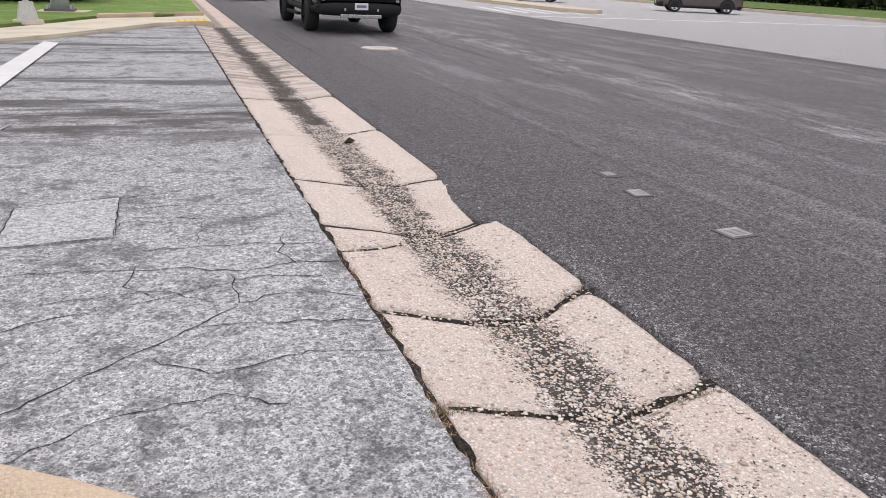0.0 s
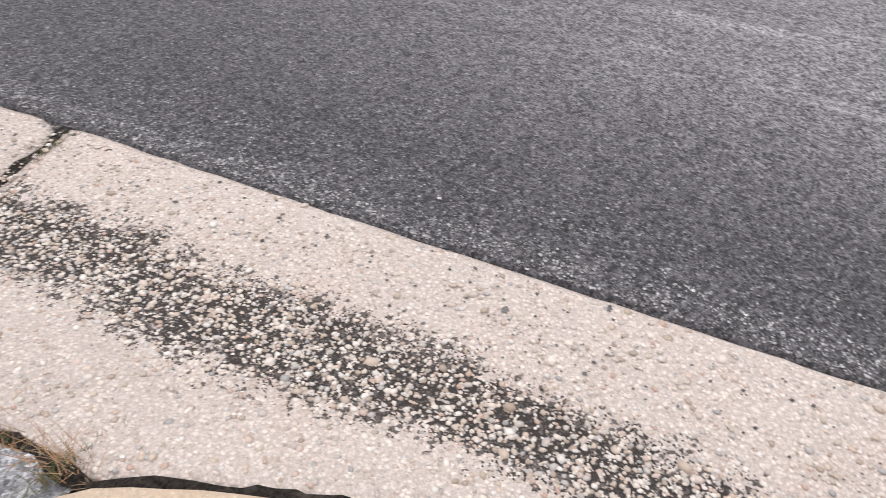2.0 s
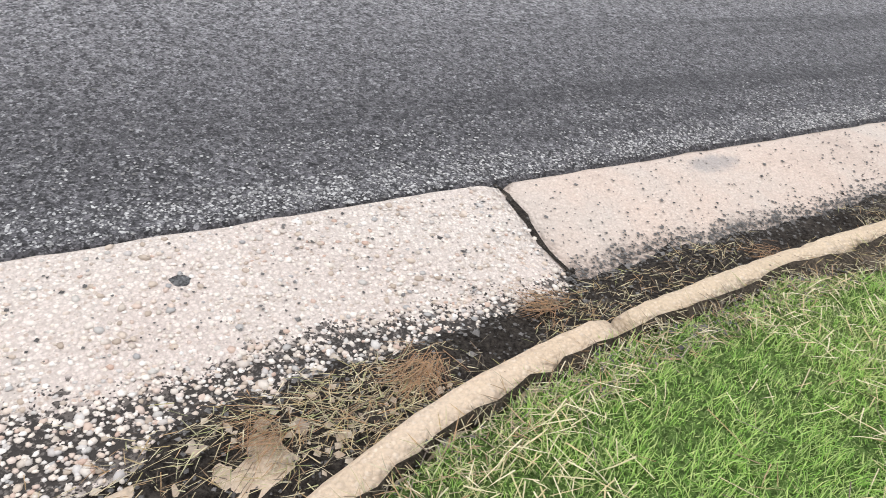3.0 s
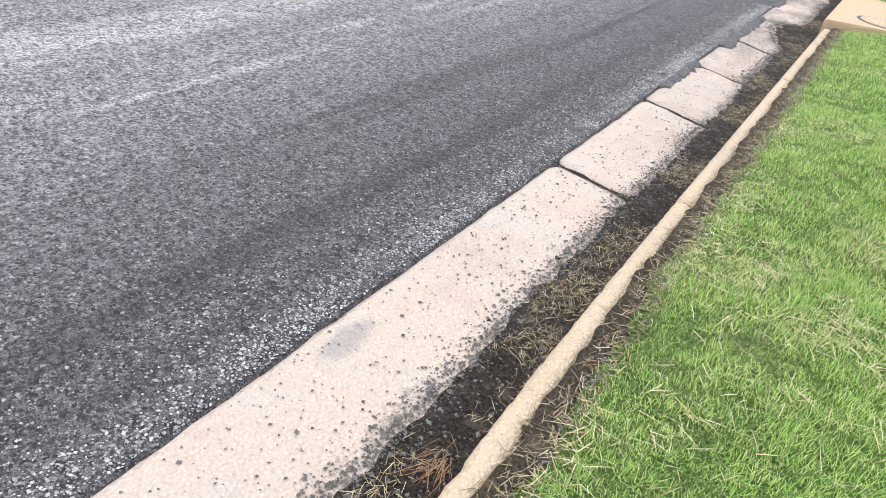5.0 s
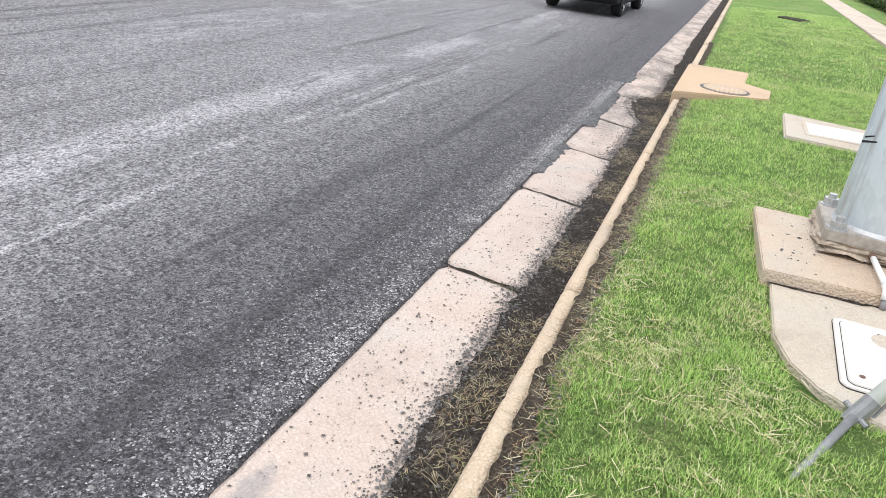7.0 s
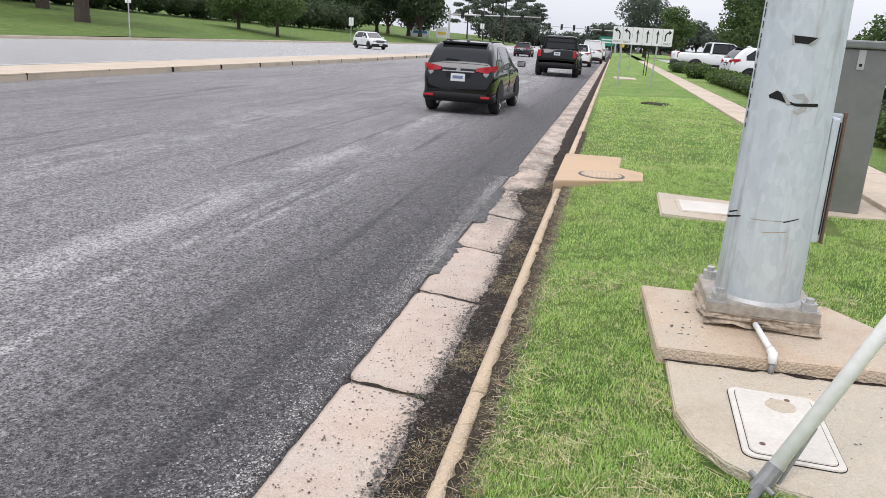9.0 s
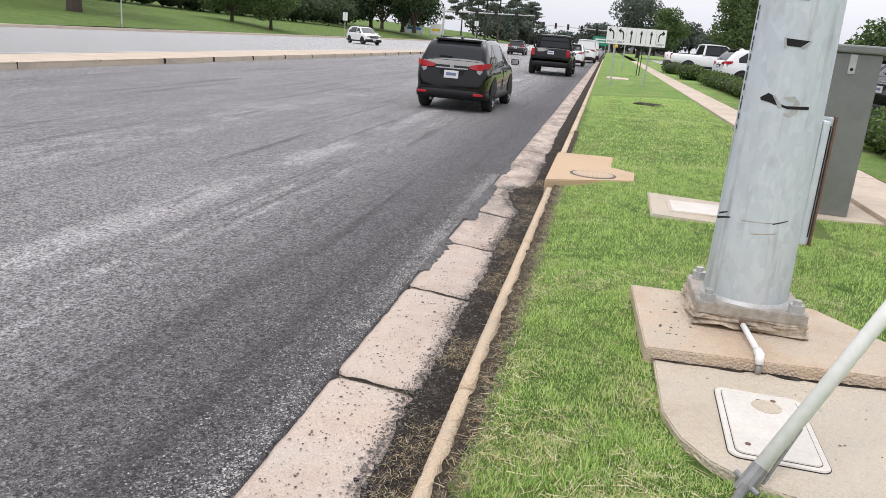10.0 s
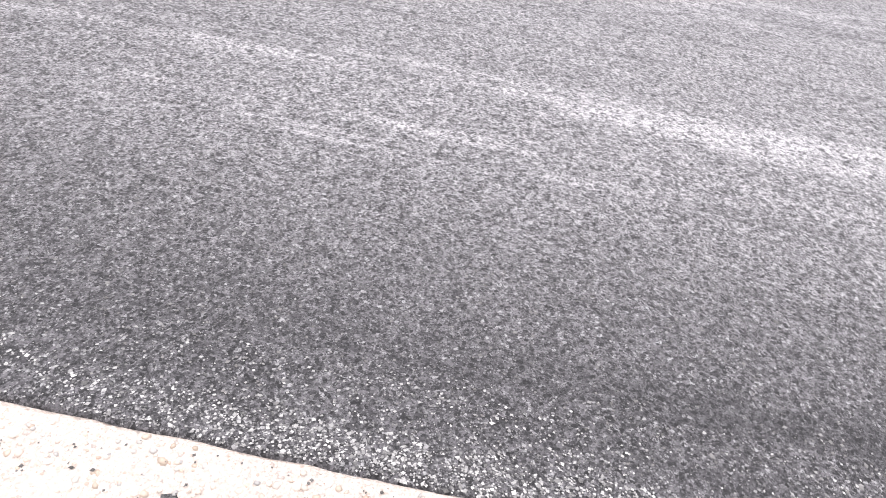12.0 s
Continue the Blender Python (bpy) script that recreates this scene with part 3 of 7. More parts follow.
def road_place(u, y):
    if u < -0.01:
        return (edge_x(y) - 0.06, y, -0.075)
    x = edge_x(y) * (1 - ease(u, 0.1, 1.5)) + u
    lift = bend([(0, -0.03), (0.006, -0.008), (0.02, 0.002), (0.06, 0.004), (0.4, 0.0), (11, 0.0)], u)
    near = 1 if abs(y) < 12 else 0
    return (x, y, lift + near * (0.003 * rough(x, y, 9) + 0.0025 * rough(x, y, 24)) * (1 - ease(u, 1, 4)))


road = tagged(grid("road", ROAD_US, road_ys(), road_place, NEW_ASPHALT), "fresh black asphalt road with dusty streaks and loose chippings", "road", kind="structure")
tagged(grid("road_edge_strip", [11.0, 11.12, 11.3, 11.45], [4, 12, 24, 40, 320], lambda x, y: (x, y, 0.004 if x < 11.2 else -0.002), plain("tack_coat", (0.018, 0.018, 0.018), 0.5, grain=0.2)),
       "black tar strip along the paving edge", "road", kind="structure")
tagged(grid("road_margin", [10.95, 11.5, 12.0, 12.7], [-320, -60, -30, -12, 0, 4.5], lambda x, y: (x, y, 0.003), NEW_ASPHALT), "fresh black asphalt beside the median", "road", kind="structure")
tagged(grid("far_road", [11.4, 16, 22, 28, 33.6], [-320, -160, -80, -40, 0, 40, 80, 160, 320], lambda x, y: (x, y, -0.004), FAR_ASPHALT), "pale worn asphalt carriageway beyond the median", "road", kind="structure")


def road_line(points, name="road_marking", label="white painted road line", z=0.006, mat=None):
    bm = bm_prism(points, z - 0.002, z)
    return tagged(part(name, bm, mat or WHITE_PAINT, None), label, "road marking", kind="structure")


road_line([(16.7, -160), (16.85, -160), (16.85, -12), (16.7, -12)])
road_line([(20.4, -18), (20.52, -18), (20.52, -21), (20.4, -21)])
for k in range(7):
    road_line([(22.6, -24 - 12 * k), (22.72, -24 - 12 * k), (22.72, -27 - 12 * k), (22.6, -27 - 12 * k)])
road_line([(15.5, -17.5), (16.1, -17.5), (16.1, -19.6), (15.5, -19.6)], label="white painted lane arrow, worn")
road_line([(11.6, 28.5), (30, 27.2), (30, 27.7), (11.6, 29.0)], label="white painted stop line across the far lanes")
for k in range(6):
    road_line([(11.8 + 0.9 * k, 31.0), (12.2 + 0.9 * k, 31.0), (12.9 + 0.9 * k, 36.5), (12.5 + 0.9 * k, 36.5)], label="white painted hatching")

# ---- medians and the far bank ----
def median(name, points, top, label):
    ob = thing(name, label, "median", kind="structure")
    part("kerb", bm_prism(points, -0.05, top, 0.03), SLAB, ob)
    c = Vector((sum(p[0] for p in points) / len(points), sum(p[1] for p in points) / len(points)))
    inner = [tuple(Vector(p) + (c - Vector(p)).normalized() * 0.16) for p in points]
    part("infill", bm_prism(inner, top - 0.02, top + 0.006), WALKWAY, ob)
    return ob


MEDIAN = [(12.5, -13), (12.9, -12.2), (13.6, -12), (14.5, -13), (14.9, -40), (14.0, -64), (13.4, -66), (12.5, -62), (12.4, -40)]
med = median("median", MEDIAN, 0.17, "raised concrete median with a stained kerb")
for k in range(15):
    y = -13.2 - 3.1 * k
    part("joint", bm_box(12.40 if y < -20 else 12.48, 12.66, y - 0.012, y + 0.012, 0.02, 0.178), BLACK, med)
median("median", [(15.6, 33.5), (16.5, 31.8), (17.6, 33), (18, 60), (17.6, 120), (15.8, 120), (15.4, 60)], 0.16, "raised concrete median nose")
far_kerb = tagged(part("far_kerb", bm_box(33.5, 33.8, -300, 26, -0.05, 0.18, 0.03), SLAB, None), "pale concrete kerb along the far lanes", "kerb", kind="structure")
tagged(part("far_kerb", bm_box(33.5, 33.8, 26.01, 300, -0.05, 0.18, 0.03), SLAB, None), "pale concrete kerb along the far lanes", "kerb", kind="structure")


def bank_z(x, y):
    d = x - 33.8
    lift = 0.35 + 0.65 * ease(-y, 20, 70)
    return 0.16 + lift * (0.9 * ease(d, 0, 10) + 2.6 * ease(d, 6, 45) + 3.5 * ease(d, 40, 120)) * (0.55 + 0.45 * ease(-y, -10, 40)) + 0.25 * rough(x, y, 0.05)


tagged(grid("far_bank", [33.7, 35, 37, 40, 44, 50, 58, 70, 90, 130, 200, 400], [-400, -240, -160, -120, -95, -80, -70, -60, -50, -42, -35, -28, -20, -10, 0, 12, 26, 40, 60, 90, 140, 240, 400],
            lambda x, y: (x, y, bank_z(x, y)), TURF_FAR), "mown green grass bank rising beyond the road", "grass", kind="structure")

# ---- driveway: old grey asphalt ----
def drive_z(x, y):
    return 0.052 - 0.02 * ease(y, 5, 12) + 0.02 * ease(-x, 1.5, 6) + 0.004 * rough(x, y, 2.1) + (0.002 * rough(x, y, 30) if y < 8 else 0)


def drive_left(y):
    return max(-16.0, curb_at(y) - 0.02) if y < 3.9 else -16.0


def drive_place(u, y):
    right = -1.092 + 0.014 * rough(0, y, 4, 7) + 0.013 * rough(0, y, 19, 7)
    left = min(right - 0.01, drive_left(y))
    x = right + (left - right) * u ** 1.8
    return (x, y, drive_z(x, y) - (0.03 if u == 0 else 0))


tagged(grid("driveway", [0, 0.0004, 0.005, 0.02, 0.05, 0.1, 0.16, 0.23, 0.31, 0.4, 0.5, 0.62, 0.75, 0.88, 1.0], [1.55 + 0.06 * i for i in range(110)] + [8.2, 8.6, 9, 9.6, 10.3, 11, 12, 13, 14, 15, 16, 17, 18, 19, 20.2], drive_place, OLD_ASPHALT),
       "worn grey asphalt driveway mouth, cracked and stained", "driveway", kind="structure")


def crack(points, width, z_of, mat=BLACK, name="crack", seed=1, jag=0.014):
    """A jagged hairline crack, sunk into the surface it runs over."""
    rng = random.Random(seed)
    line = []
    for (x0, y0), (x1, y1) in zip(points, points[1:]):
        k = max(2, int(math.hypot(x1 - x0, y1 - y0) / 0.05))
        for j in range(k):
            t = j / k
            line.append((x0 + (x1 - x0) * t + rng.uniform(-jag, jag), y0 + (y1 - y0) * t + rng.uniform(-jag, jag)))
    line.append(points[-1])
    verts, faces = [], []
    for i, (x, y) in enumerate(line):
        a = Vector(line[min(i + 1, len(line) - 1)]) - Vector(line[max(i - 1, 0)])
        nrm = Vector((-a.y, a.x)).normalized() * width * rng.uniform(0.25, 1.0) * (0.35 if i in (0, len(line) - 1) else 1) / 2
        z = z_of(x, y) + 0.0035
        verts += [(x + nrm.x, y + nrm.y, z), (x - nrm.x, y - nrm.y, z)]
    faces = [(2 * i, 2 * i + 1, 2 * i + 3, 2 * i + 2) for i in range(len(line) - 1)]
    return mesh_from(name, verts, faces, mat)


CRACKS = [[(-1.1, 4.15), (-1.3, 4.2), (-1.55, 4.12), (-1.8, 4.22), (-2.4, 4.3), (-3.0, 4.28)], [(-1.1, 3.72), (-1.35, 3.86), (-1.6, 3.78), (-1.78, 3.6), (-2.1, 3.35), (-2.5, 3.0)],
          [(-1.1, 4.42), (-1.5, 4.5), (-2.0, 4.52)], [(-1.6, 3.78), (-1.62, 4.1)], [(-1.78, 3.6), (-1.45, 3.55), (-1.1, 3.48)], [(-1.75, 4.55), (-1.7, 4.9), (-2.1, 5.0), (-2.14, 4.74)],
          [(-2.14, 5.45), (-1.9, 5.5), (-1.5, 5.75), (-1.15, 5.8)], [(-2.4, 3.95), (-1.9, 3.98), (-1.72, 3.82)],
          [(-1.14, 3.97), (-1.5, 4.06), (-1.9, 3.9), (-2.4, 3.76), (-2.9, 3.5)], [(-1.3, 4.62), (-1.36, 4.35), (-1.31, 4.16)], [(-2.02, 4.32), (-2.06, 4.05), (-1.95, 3.92)], [(-1.1, 3.2), (-1.4, 3.28), (-1.75, 3.2), (-2.0, 3.38)],
          [(-1.2, 4.9), (-1.6, 4.95), (-2.1, 5.08)], [(-1.36, 5.2), (-1.8, 5.25), (-2.12, 5.2)], [(-1.5, 2.9), (-1.72, 3.05), (-2.1, 3.0), (-2.4, 2.8)]]
crackset = thing("pavement_cracks", "dark hairline cracks across the old asphalt", "crack", kind="structure")
for i, pts in enumerate(CRACKS):
    crack(pts, 0.0075, drive_z, seed=i).parent = crackset
square = thing("pavement_patch", "square cut asphalt patch, paler than the driveway", "pavement patch", kind="structure")
part("infill", bm_prism([(-2.66, 4.66), (-2.13, 4.73), (-2.13, 5.45), (-2.66, 5.33)], 0.03, 0.062), PATCH, square)
for a, b in (((-2.66, 4.66), (-2.13, 4.73)), ((-2.13, 4.73), (-2.13, 5.46)), ((-2.13, 5.46), (-2.66, 5.33)), ((-2.66, 5.33), (-2.66, 4.66))):
    crack([a, b], 0.011, lambda x, y: 0.061, name="joint", seed=9, jag=0.005).parent = square
road_line([(-3.67, 15.2), (-3.42, 14.98), (-3.49, 8.5), (-3.8, 10.0)], label="white painted bar across the driveway, worn", z=0.066)
road_line([(-3.0, 8.05), (-3.04, 7.9), (-3.3, 6.4), (-3.42, 6.5)], label="white painted bar across the driveway, nearly worn away", z=0.066, mat=PATCH)


# ---- gutter slabs ----
def outline_right(y, lo, hi, seed):
    """The road side of a slab, rounded off where it meets its neighbours."""
    d = min(hi - y, y - lo)
    r = 0.13 if lo > 1 else 0.045
    pull = (r - math.sqrt(max(0, r * r - (r - min(d, r)) ** 2))) * 0.75
    return 0.004 + 0.008 * rough(seed, y, 6) + 0.004 * rough(seed, y, 22) - pull


def slab(name, low, high, x_left, parent, mat, seed, crown=0.0, cols=30, gap=0.011):
    """One concrete slab between two joints, each given as (x, y) from the road side inwards."""
    lo_y, hi_y = lambda x: bend(sorted(low), x), lambda x: bend(sorted(high), x)
    rows = max(8, int((hi_y(0) - lo_y(0)) / 0.055))
    verts, faces = [], []
    for j in range(rows + 1):
        v = j / rows
        for i in range(cols + 1):
            u = i / cols
            yb = lo_y(-0.02) + (hi_y(-0.02) - lo_y(-0.02)) * v
            xr, xl = outline_right(yb, lo_y(0), hi_y(0), seed), x_left(yb) + 0.010 * rough(seed + 5, yb, 8) + 0.006 * rough(seed + 5, yb, 27)
            x = xr + (xl - xr) * u
            a, b = lo_y(x) + gap * (0.7 + 0.9 * rough(x, seed, 6)), hi_y(x) - gap * (0.7 + 0.9 * rough(x, seed + 3, 6))
            y = a + (b - a) * v
            d = min(x - xl if i else 9, xr - x if i < cols else 9, y - a, b - y, (x - xl), (xr - x))
            z = gutter_z(x, y) + crown + 0.003 * rough(x, y, 7, seed) + 0.0022 * rough(x, y, 33, seed) - 0.014 * (1 - ease(d, 0.0, 0.022))
            verts.append((x, y, z))
    w = cols + 1
    faces = [(j * w + i, (j + 1) * w + i, (j + 1) * w + i + 1, j * w + i + 1) for j in range(rows) for i in range(cols)]
    ring = [i for i in range(w)] + [j * w + cols for j in range(1, rows + 1)] + [rows * w + i for i in range(cols - 1, -1, -1)] + [j * w for j in range(rows - 1, 0, -1)]
    base = len(verts)
    verts += [(verts[k][0], verts[k][1], -0.12) for k in ring]
    faces += [(ring[k], ring[(k + 1) % len(ring)], base + (k + 1) % len(ring), base + k) for k in range(len(ring))]
    return mesh_from(name, verts, faces, mat, parent, True)


gutter = thing("gutter", "pinkish exposed-aggregate concrete gutter slabs with dirty joints", "gutter", kind="structure")
CRACK_LINE = [(-1.5, 1.75), (-1.09, 1.53), (-0.99, 1.37), (-0.925, 1.22), (-0.81, 0.93), (-0.725, 0.66), (-0.685, 0.45), (-0.645, 0.28), (-0.605, 0.12), (-0.6, -0.1), (-0.6, -1.0)]
LEFT_OF_CRACK = sorted((y, x) for x, y in CRACK_LINE)


def valley_left(y):
    return -1.072 if y > 1.49 else bend(LEFT_OF_CRACK, y)


def flat(y):
    return [(0, y), (-0.3, y + 0.006), (-0.7, y - 0.004), (-1.3, y)]


JA = [(0.02, 2.79), (-0.08, 2.745), (-0.35, 2.70), (-0.55, 2.72), (-0.74, 2.735), (-1.05, 2.80), (-1.3, 2.81)]
JB = [(0.02, 3.68), (-0.11, 3.65), (-0.35, 3.50), (-0.67, 3.485), (-1.04, 3.585), (-1.3, 3.6)]
JC = [(0.02, 4.80), (-0.23, 4.69), (-0.58, 4.57), (-0.8, 4.42), (-1.07, 4.31), (-1.3, 4.3)]
JC2 = [(0.02, 4.83), (-0.23, 4.72), (-0.58, 4.63), (-0.8, 4.72), (-1.07, 4.76), (-1.3, 4.77)]
JD = [(0.02, 5.74), (-0.1, 5.744), (-0.5, 5.72), (-1.08, 5.79), (-1.3, 5.79)]
JE = [(0.02, 7.55), (-0.26, 7.49), (-1.08, 7.29), (-1.3, 7.27)]
JF = [(0.02, 9.57), (-0.15, 9.55), (-0.6, 9.42), (-1.04, 9.31), (-1.3, 9.3)]
JG = [(0.02, 10.95), (-0.3, 10.94), (-1.09, 10.97), (-1.3, 10.97)]
JM = flat(-0.925)
VALLEY = [JM, JA, JB, JC, JC2, JD, JE, JF, JG, flat(13.6), flat(16.4), flat(18.3), flat(20.4)]
CROWNS = (0.004, -0.002, 0.006, 0.0, 0.003)


def bed_z(x, y):
    """The top of the valley slabs, each set a little higher or lower than the next."""
    below = sum(bend(sorted(j), x) < y for j in VALLEY) - 1
    return gutter_z(x, y) + (CROWNS[below % 5] if 0 <= below < len(VALLEY) - 1 else 0)


for i, (a, b) in enumerate(zip(VALLEY, VALLEY[1:])):
    slab("slab", a, b, valley_left, gutter, GUTTER, 3 * i + 1, crown=CROWNS[i % 5], gap=0.006 if i in (3, 5, 6) else 0.011)
# the corner piece between the crack and the curb
slab("slab", [(x, -0.6) for x in (0, -2)], [(x, 1.56) for x in (0, -2)], lambda y: curb_at(y) - 0.02, gutter, TAN, 77, crown=0.006, gap=0.0).location.x = 0
corner = gutter.children[-1]
for v in corner.data.vertices:
    edge = bend(LEFT_OF_CRACK, v.co.y) - 0.012 - 0.006 * rough(v.co.y, 1, 21)
    far = curb_at(v.co.y) - 0.02
    t = min(1.0, max(0.0, v.co.x / far))
    v.co.x = min(edge, edge + (far - edge) * t)
    if v.co.z > -0.1:
        v.co.z = gutter_z(v.co.x, v.co.y) + 0.012 + 0.004 * rough(v.co.x, v.co.y, 9) - (0.012 if t < 0.02 else 0)
PANS = [-0.925, -3.588, -4.98, -6.19, -7.42, -8.72, -10.35, -11.9]
PANS += [PANS[-1] - 3.05 * (k + 1) for k in range(24)]
for i, (a, b) in enumerate(zip(PANS, PANS[1:])):
    slab("slab", flat(b), flat(a), lambda y: -0.60, gutter, PAN, 101 + 3 * i, cols=20 if i < 7 else 8, crown=0.002 * ((i * 7) % 3 - 1), gap=0.004 if i in (1, 3, 4) else 0.008)
for i in range(26):
    slab("slab", flat(20.4 + 3 * i), flat(23.4 + 3 * i), lambda y: -0.62, gutter, PAN, 201 + i, cols=6)


# ---- curb ----
def curb_piece(line, parent, mat, seed, half=0.052, spread=0.0):
    """A length of curb swept along a line, its top rounded and worn."""
    ring = [(half + 0.035, -0.10), (half + 0.018, -0.02), (half + 0.006, 0.10 - 0.10), (half, 0.80), (half - 0.012, 0.97), (half - 0.03, 1.0), (0, 1.0), (-half + 0.024, 0.96), (-half + 0.004, 0.82), (-half, -0.4)]
    verts, faces, k = [], [], len(ring)
    for i, p in enumerate(line):
        a = line[max(i - 1, 0)]
        b = line[min(i + 1, len(line) - 1)]
        d = (b - a).normalized()
        out = Vector((d.y, -d.x))
        end = 1.0 - (0.12 if i in (0, len(line) - 1) else 0)
        for s, h in ring:
            wear = 0.0015 * rough(p.x * 3 + s * 40, p.y, 3, seed) + 0.003 * rough(p.x + s * 90, p.y, 34, seed)
            chip = ease(rough(p.x * 2, p.y, 7.5, seed + 9) + 0.6 * rough(p.x, p.y, 23, seed + 4), 0.42, 0.52)
            back = 0.022 * chip if s < -0.02 else -0.008 * ease(rough(p.x, p.y, 9, seed + 2), 0.3, 0.5) if s > 0.015 and h > 0.5 else 0
            wide = -spread * ease(p.y, 0.2, 2.2) if s < -0.02 else 0
            q = p + out * (s + wear + back + wide)
            z = h * curb_top(p.y) * end if h > 0 else h * 0.5
            verts.append((q.x, q.y, z + (wear * 0.6 if h > 0.5 else 0) - (0.03 * chip if s < -0.02 and h > 0.5 else 0)))
    for i in range(len(line) - 1):
        faces += [(i * k + j, i * k + j + 1, (i + 1) * k + j + 1, (i + 1) * k + j) for j in range(k - 1)]
    faces += [tuple(range(k))[::-1], tuple((len(line) - 1) * k + j for j in range(k))]
    return mesh_from("curb_length", verts, faces, mat, parent, True)


curb = thing("curb", "weathered tan concrete curb with chipped worn edges", "curb", kind="structure")
stops = [-0.77, -3.405, -6.0, -8.35]
lines = [[Vector((-0.668 + 0.003 * rough(0, y, 0.4), y)) for y in np.arange(b + 0.006, a - 0.005, 0.03)] for a, b in zip(stops, stops[1:])]
lines[0] = [Vector((curb_at(p.y), p.y)) for p in lines[0]]
bend_line = [p for p in RETURN if p.y > -0.765]
for i, ln in enumerate(lines + [bend_line]):
    curb_piece(ln, curb, CURB if i < 3 else TAN, i * 5, half=0.044 if i < 3 else 0.052, spread=0 if i < 3 else 0.2)
y = -10.75
while y > -95:
    curb_piece([Vector((-0.657, t)) for t in np.linspace(y - 2.99, y - 0.006, 6)], curb, CURB, int(-y))
    y -= 3.0
# the same curb beyond the driveway
y = 23.0
while y < 95:
    curb_piece([Vector((-0.68, t)) for t in np.linspace(y + 0.006, y + 2.99, 6)], curb, CURB, int(y))
    y += 3.0


# ---- lawn ----
def lawn_right(y):
    return curb_at(y) - 0.045 - 0.2 * ease(y, 0.2, 2.2) if y < 3.95 else -6


LAWN_YS = [-200, -150, -110, -90, -70, -55, -45, -38, -32, -27, -23, -20, -17.5, -15.5] + [round(-14 + 0.14 * i, 3) for i in range(120)]
LAWN_US = [0, 0.01, 0.03, 0.06, 0.1, 0.15, 0.2, 0.27, 0.35, 0.45, 0.6, 0.8, 1.0]


def lawn_place(u, y):
    r = min(lawn_right(y), -0.7) if y < 2.75 else lawn_right(2.7)
    x = r + (-3.75 - r) * u
    return (x, y, lawn_z(x, y) - (0.012 if u == 0 else 0) - (0.05 * ease(y, 0.6, 2.4)))


tagged(grid("lawn", LAWN_US, [v for v in LAWN_YS if v < -20 or v == -20], lawn_place, TURF), "mown bright green roadside lawn with dry patches", "grass", kind="structure")
lawn = tagged(grid("lawn", LAWN_US, [v for v in LAWN_YS if -20 <= v < 2.7], lawn_place, THATCH), "thatch and roots of the roadside lawn", "grass", kind="structure")
tagged(grid("lawn", [-60, -30, -12, -4.5], [-200, -120, -60, -30, -10, 0, 2.6], lambda x, y: (x, y, 0.3), TURF), "mown green grass beyond the sidewalk", "grass", kind="structure")


def corner_place(x, v):
    near = sorted((p.x, p.y) for p in RETURN if p.y > 2.4)
    y0, y1 = 2.5, max(2.52, bend(near, x) - 0.1)
    start = 0.3 if x < -3.75 else lawn_z(x, 2.5) - 0.05
    return (x, y0 + (y1 - y0) * v, start * (1 - v) + 0.075 * v)


tagged(grid("lawn", [-60, -30, -16, -12, -9, -7, -5.5, -4.5, -4.0, -3.75, -3.4, -3.0, -2.6, -2.3], [0, 0.25, 0.5, 0.75, 1.0], corner_place, TURF), "mown green grass sloping down to the driveway curb", "grass", kind="structure")
walk_thing = thing("sidewalk", "pale tan concrete sidewalk panels", "sidewalk", kind="structure")
for k in range(-2, 60):
    y = -1.5 * k
    part("panel", bm_box(-4.5, -3.72, y - 1.49, y - 0.005, 0.1, 0.296 + 0.004 * (k % 2), 0.012), WALKWAY, walk_thing)


# ---- loose stuff along the gutter ----
def scatter_solids(name, places, mat, label, category, flat_z=0.6, parent=None):
    """Many small irregular stones, each an eight-sided lump: rows of x, y, z, size."""
    rng = np.random.default_rng(len(places))
    base = np.array([(1, 0, 0), (0, 1, 0), (-1, 0, 0), (0, -1, 0), (0, 0, 1), (0, 0, -1)], float)
    tri = np.array([(0, 1, 4), (1, 2, 4), (2, 3, 4), (3, 0, 4), (1, 0, 5), (2, 1, 5), (3, 2, 5), (0, 3, 5)])
    p = np.asarray(places)
    n = len(p)
    jig = rng.uniform(0.65, 1.35, (n, 6, 1))
    ang = rng.uniform(0, 6.283, n)
    c, s = np.cos(ang)[:, None], np.sin(ang)[:, None]
    loc = base[None] * jig
    loc[:, 4, :2] += rng.uniform(-0.35, 0.35, (n, 2))
    loc[..., 0] *= rng.uniform(0.8, 1.5, (n, 1))
    x, y = loc[..., 0] * c - loc[..., 1] * s, loc[..., 0] * s + loc[..., 1] * c
    v = np.stack([x, y, loc[..., 2] * flat_z], -1) * p[:, None, 3:4] + p[:, None, :3]
    f = (tri[None] + 6 * np.arange(n)[:, None, None]).reshape(-1, 3)
    ob = mesh_from(name, v.reshape(-1, 3).tolist(), f.tolist(), mat, parent)
    return tagged(ob, label, category, kind="stuff")


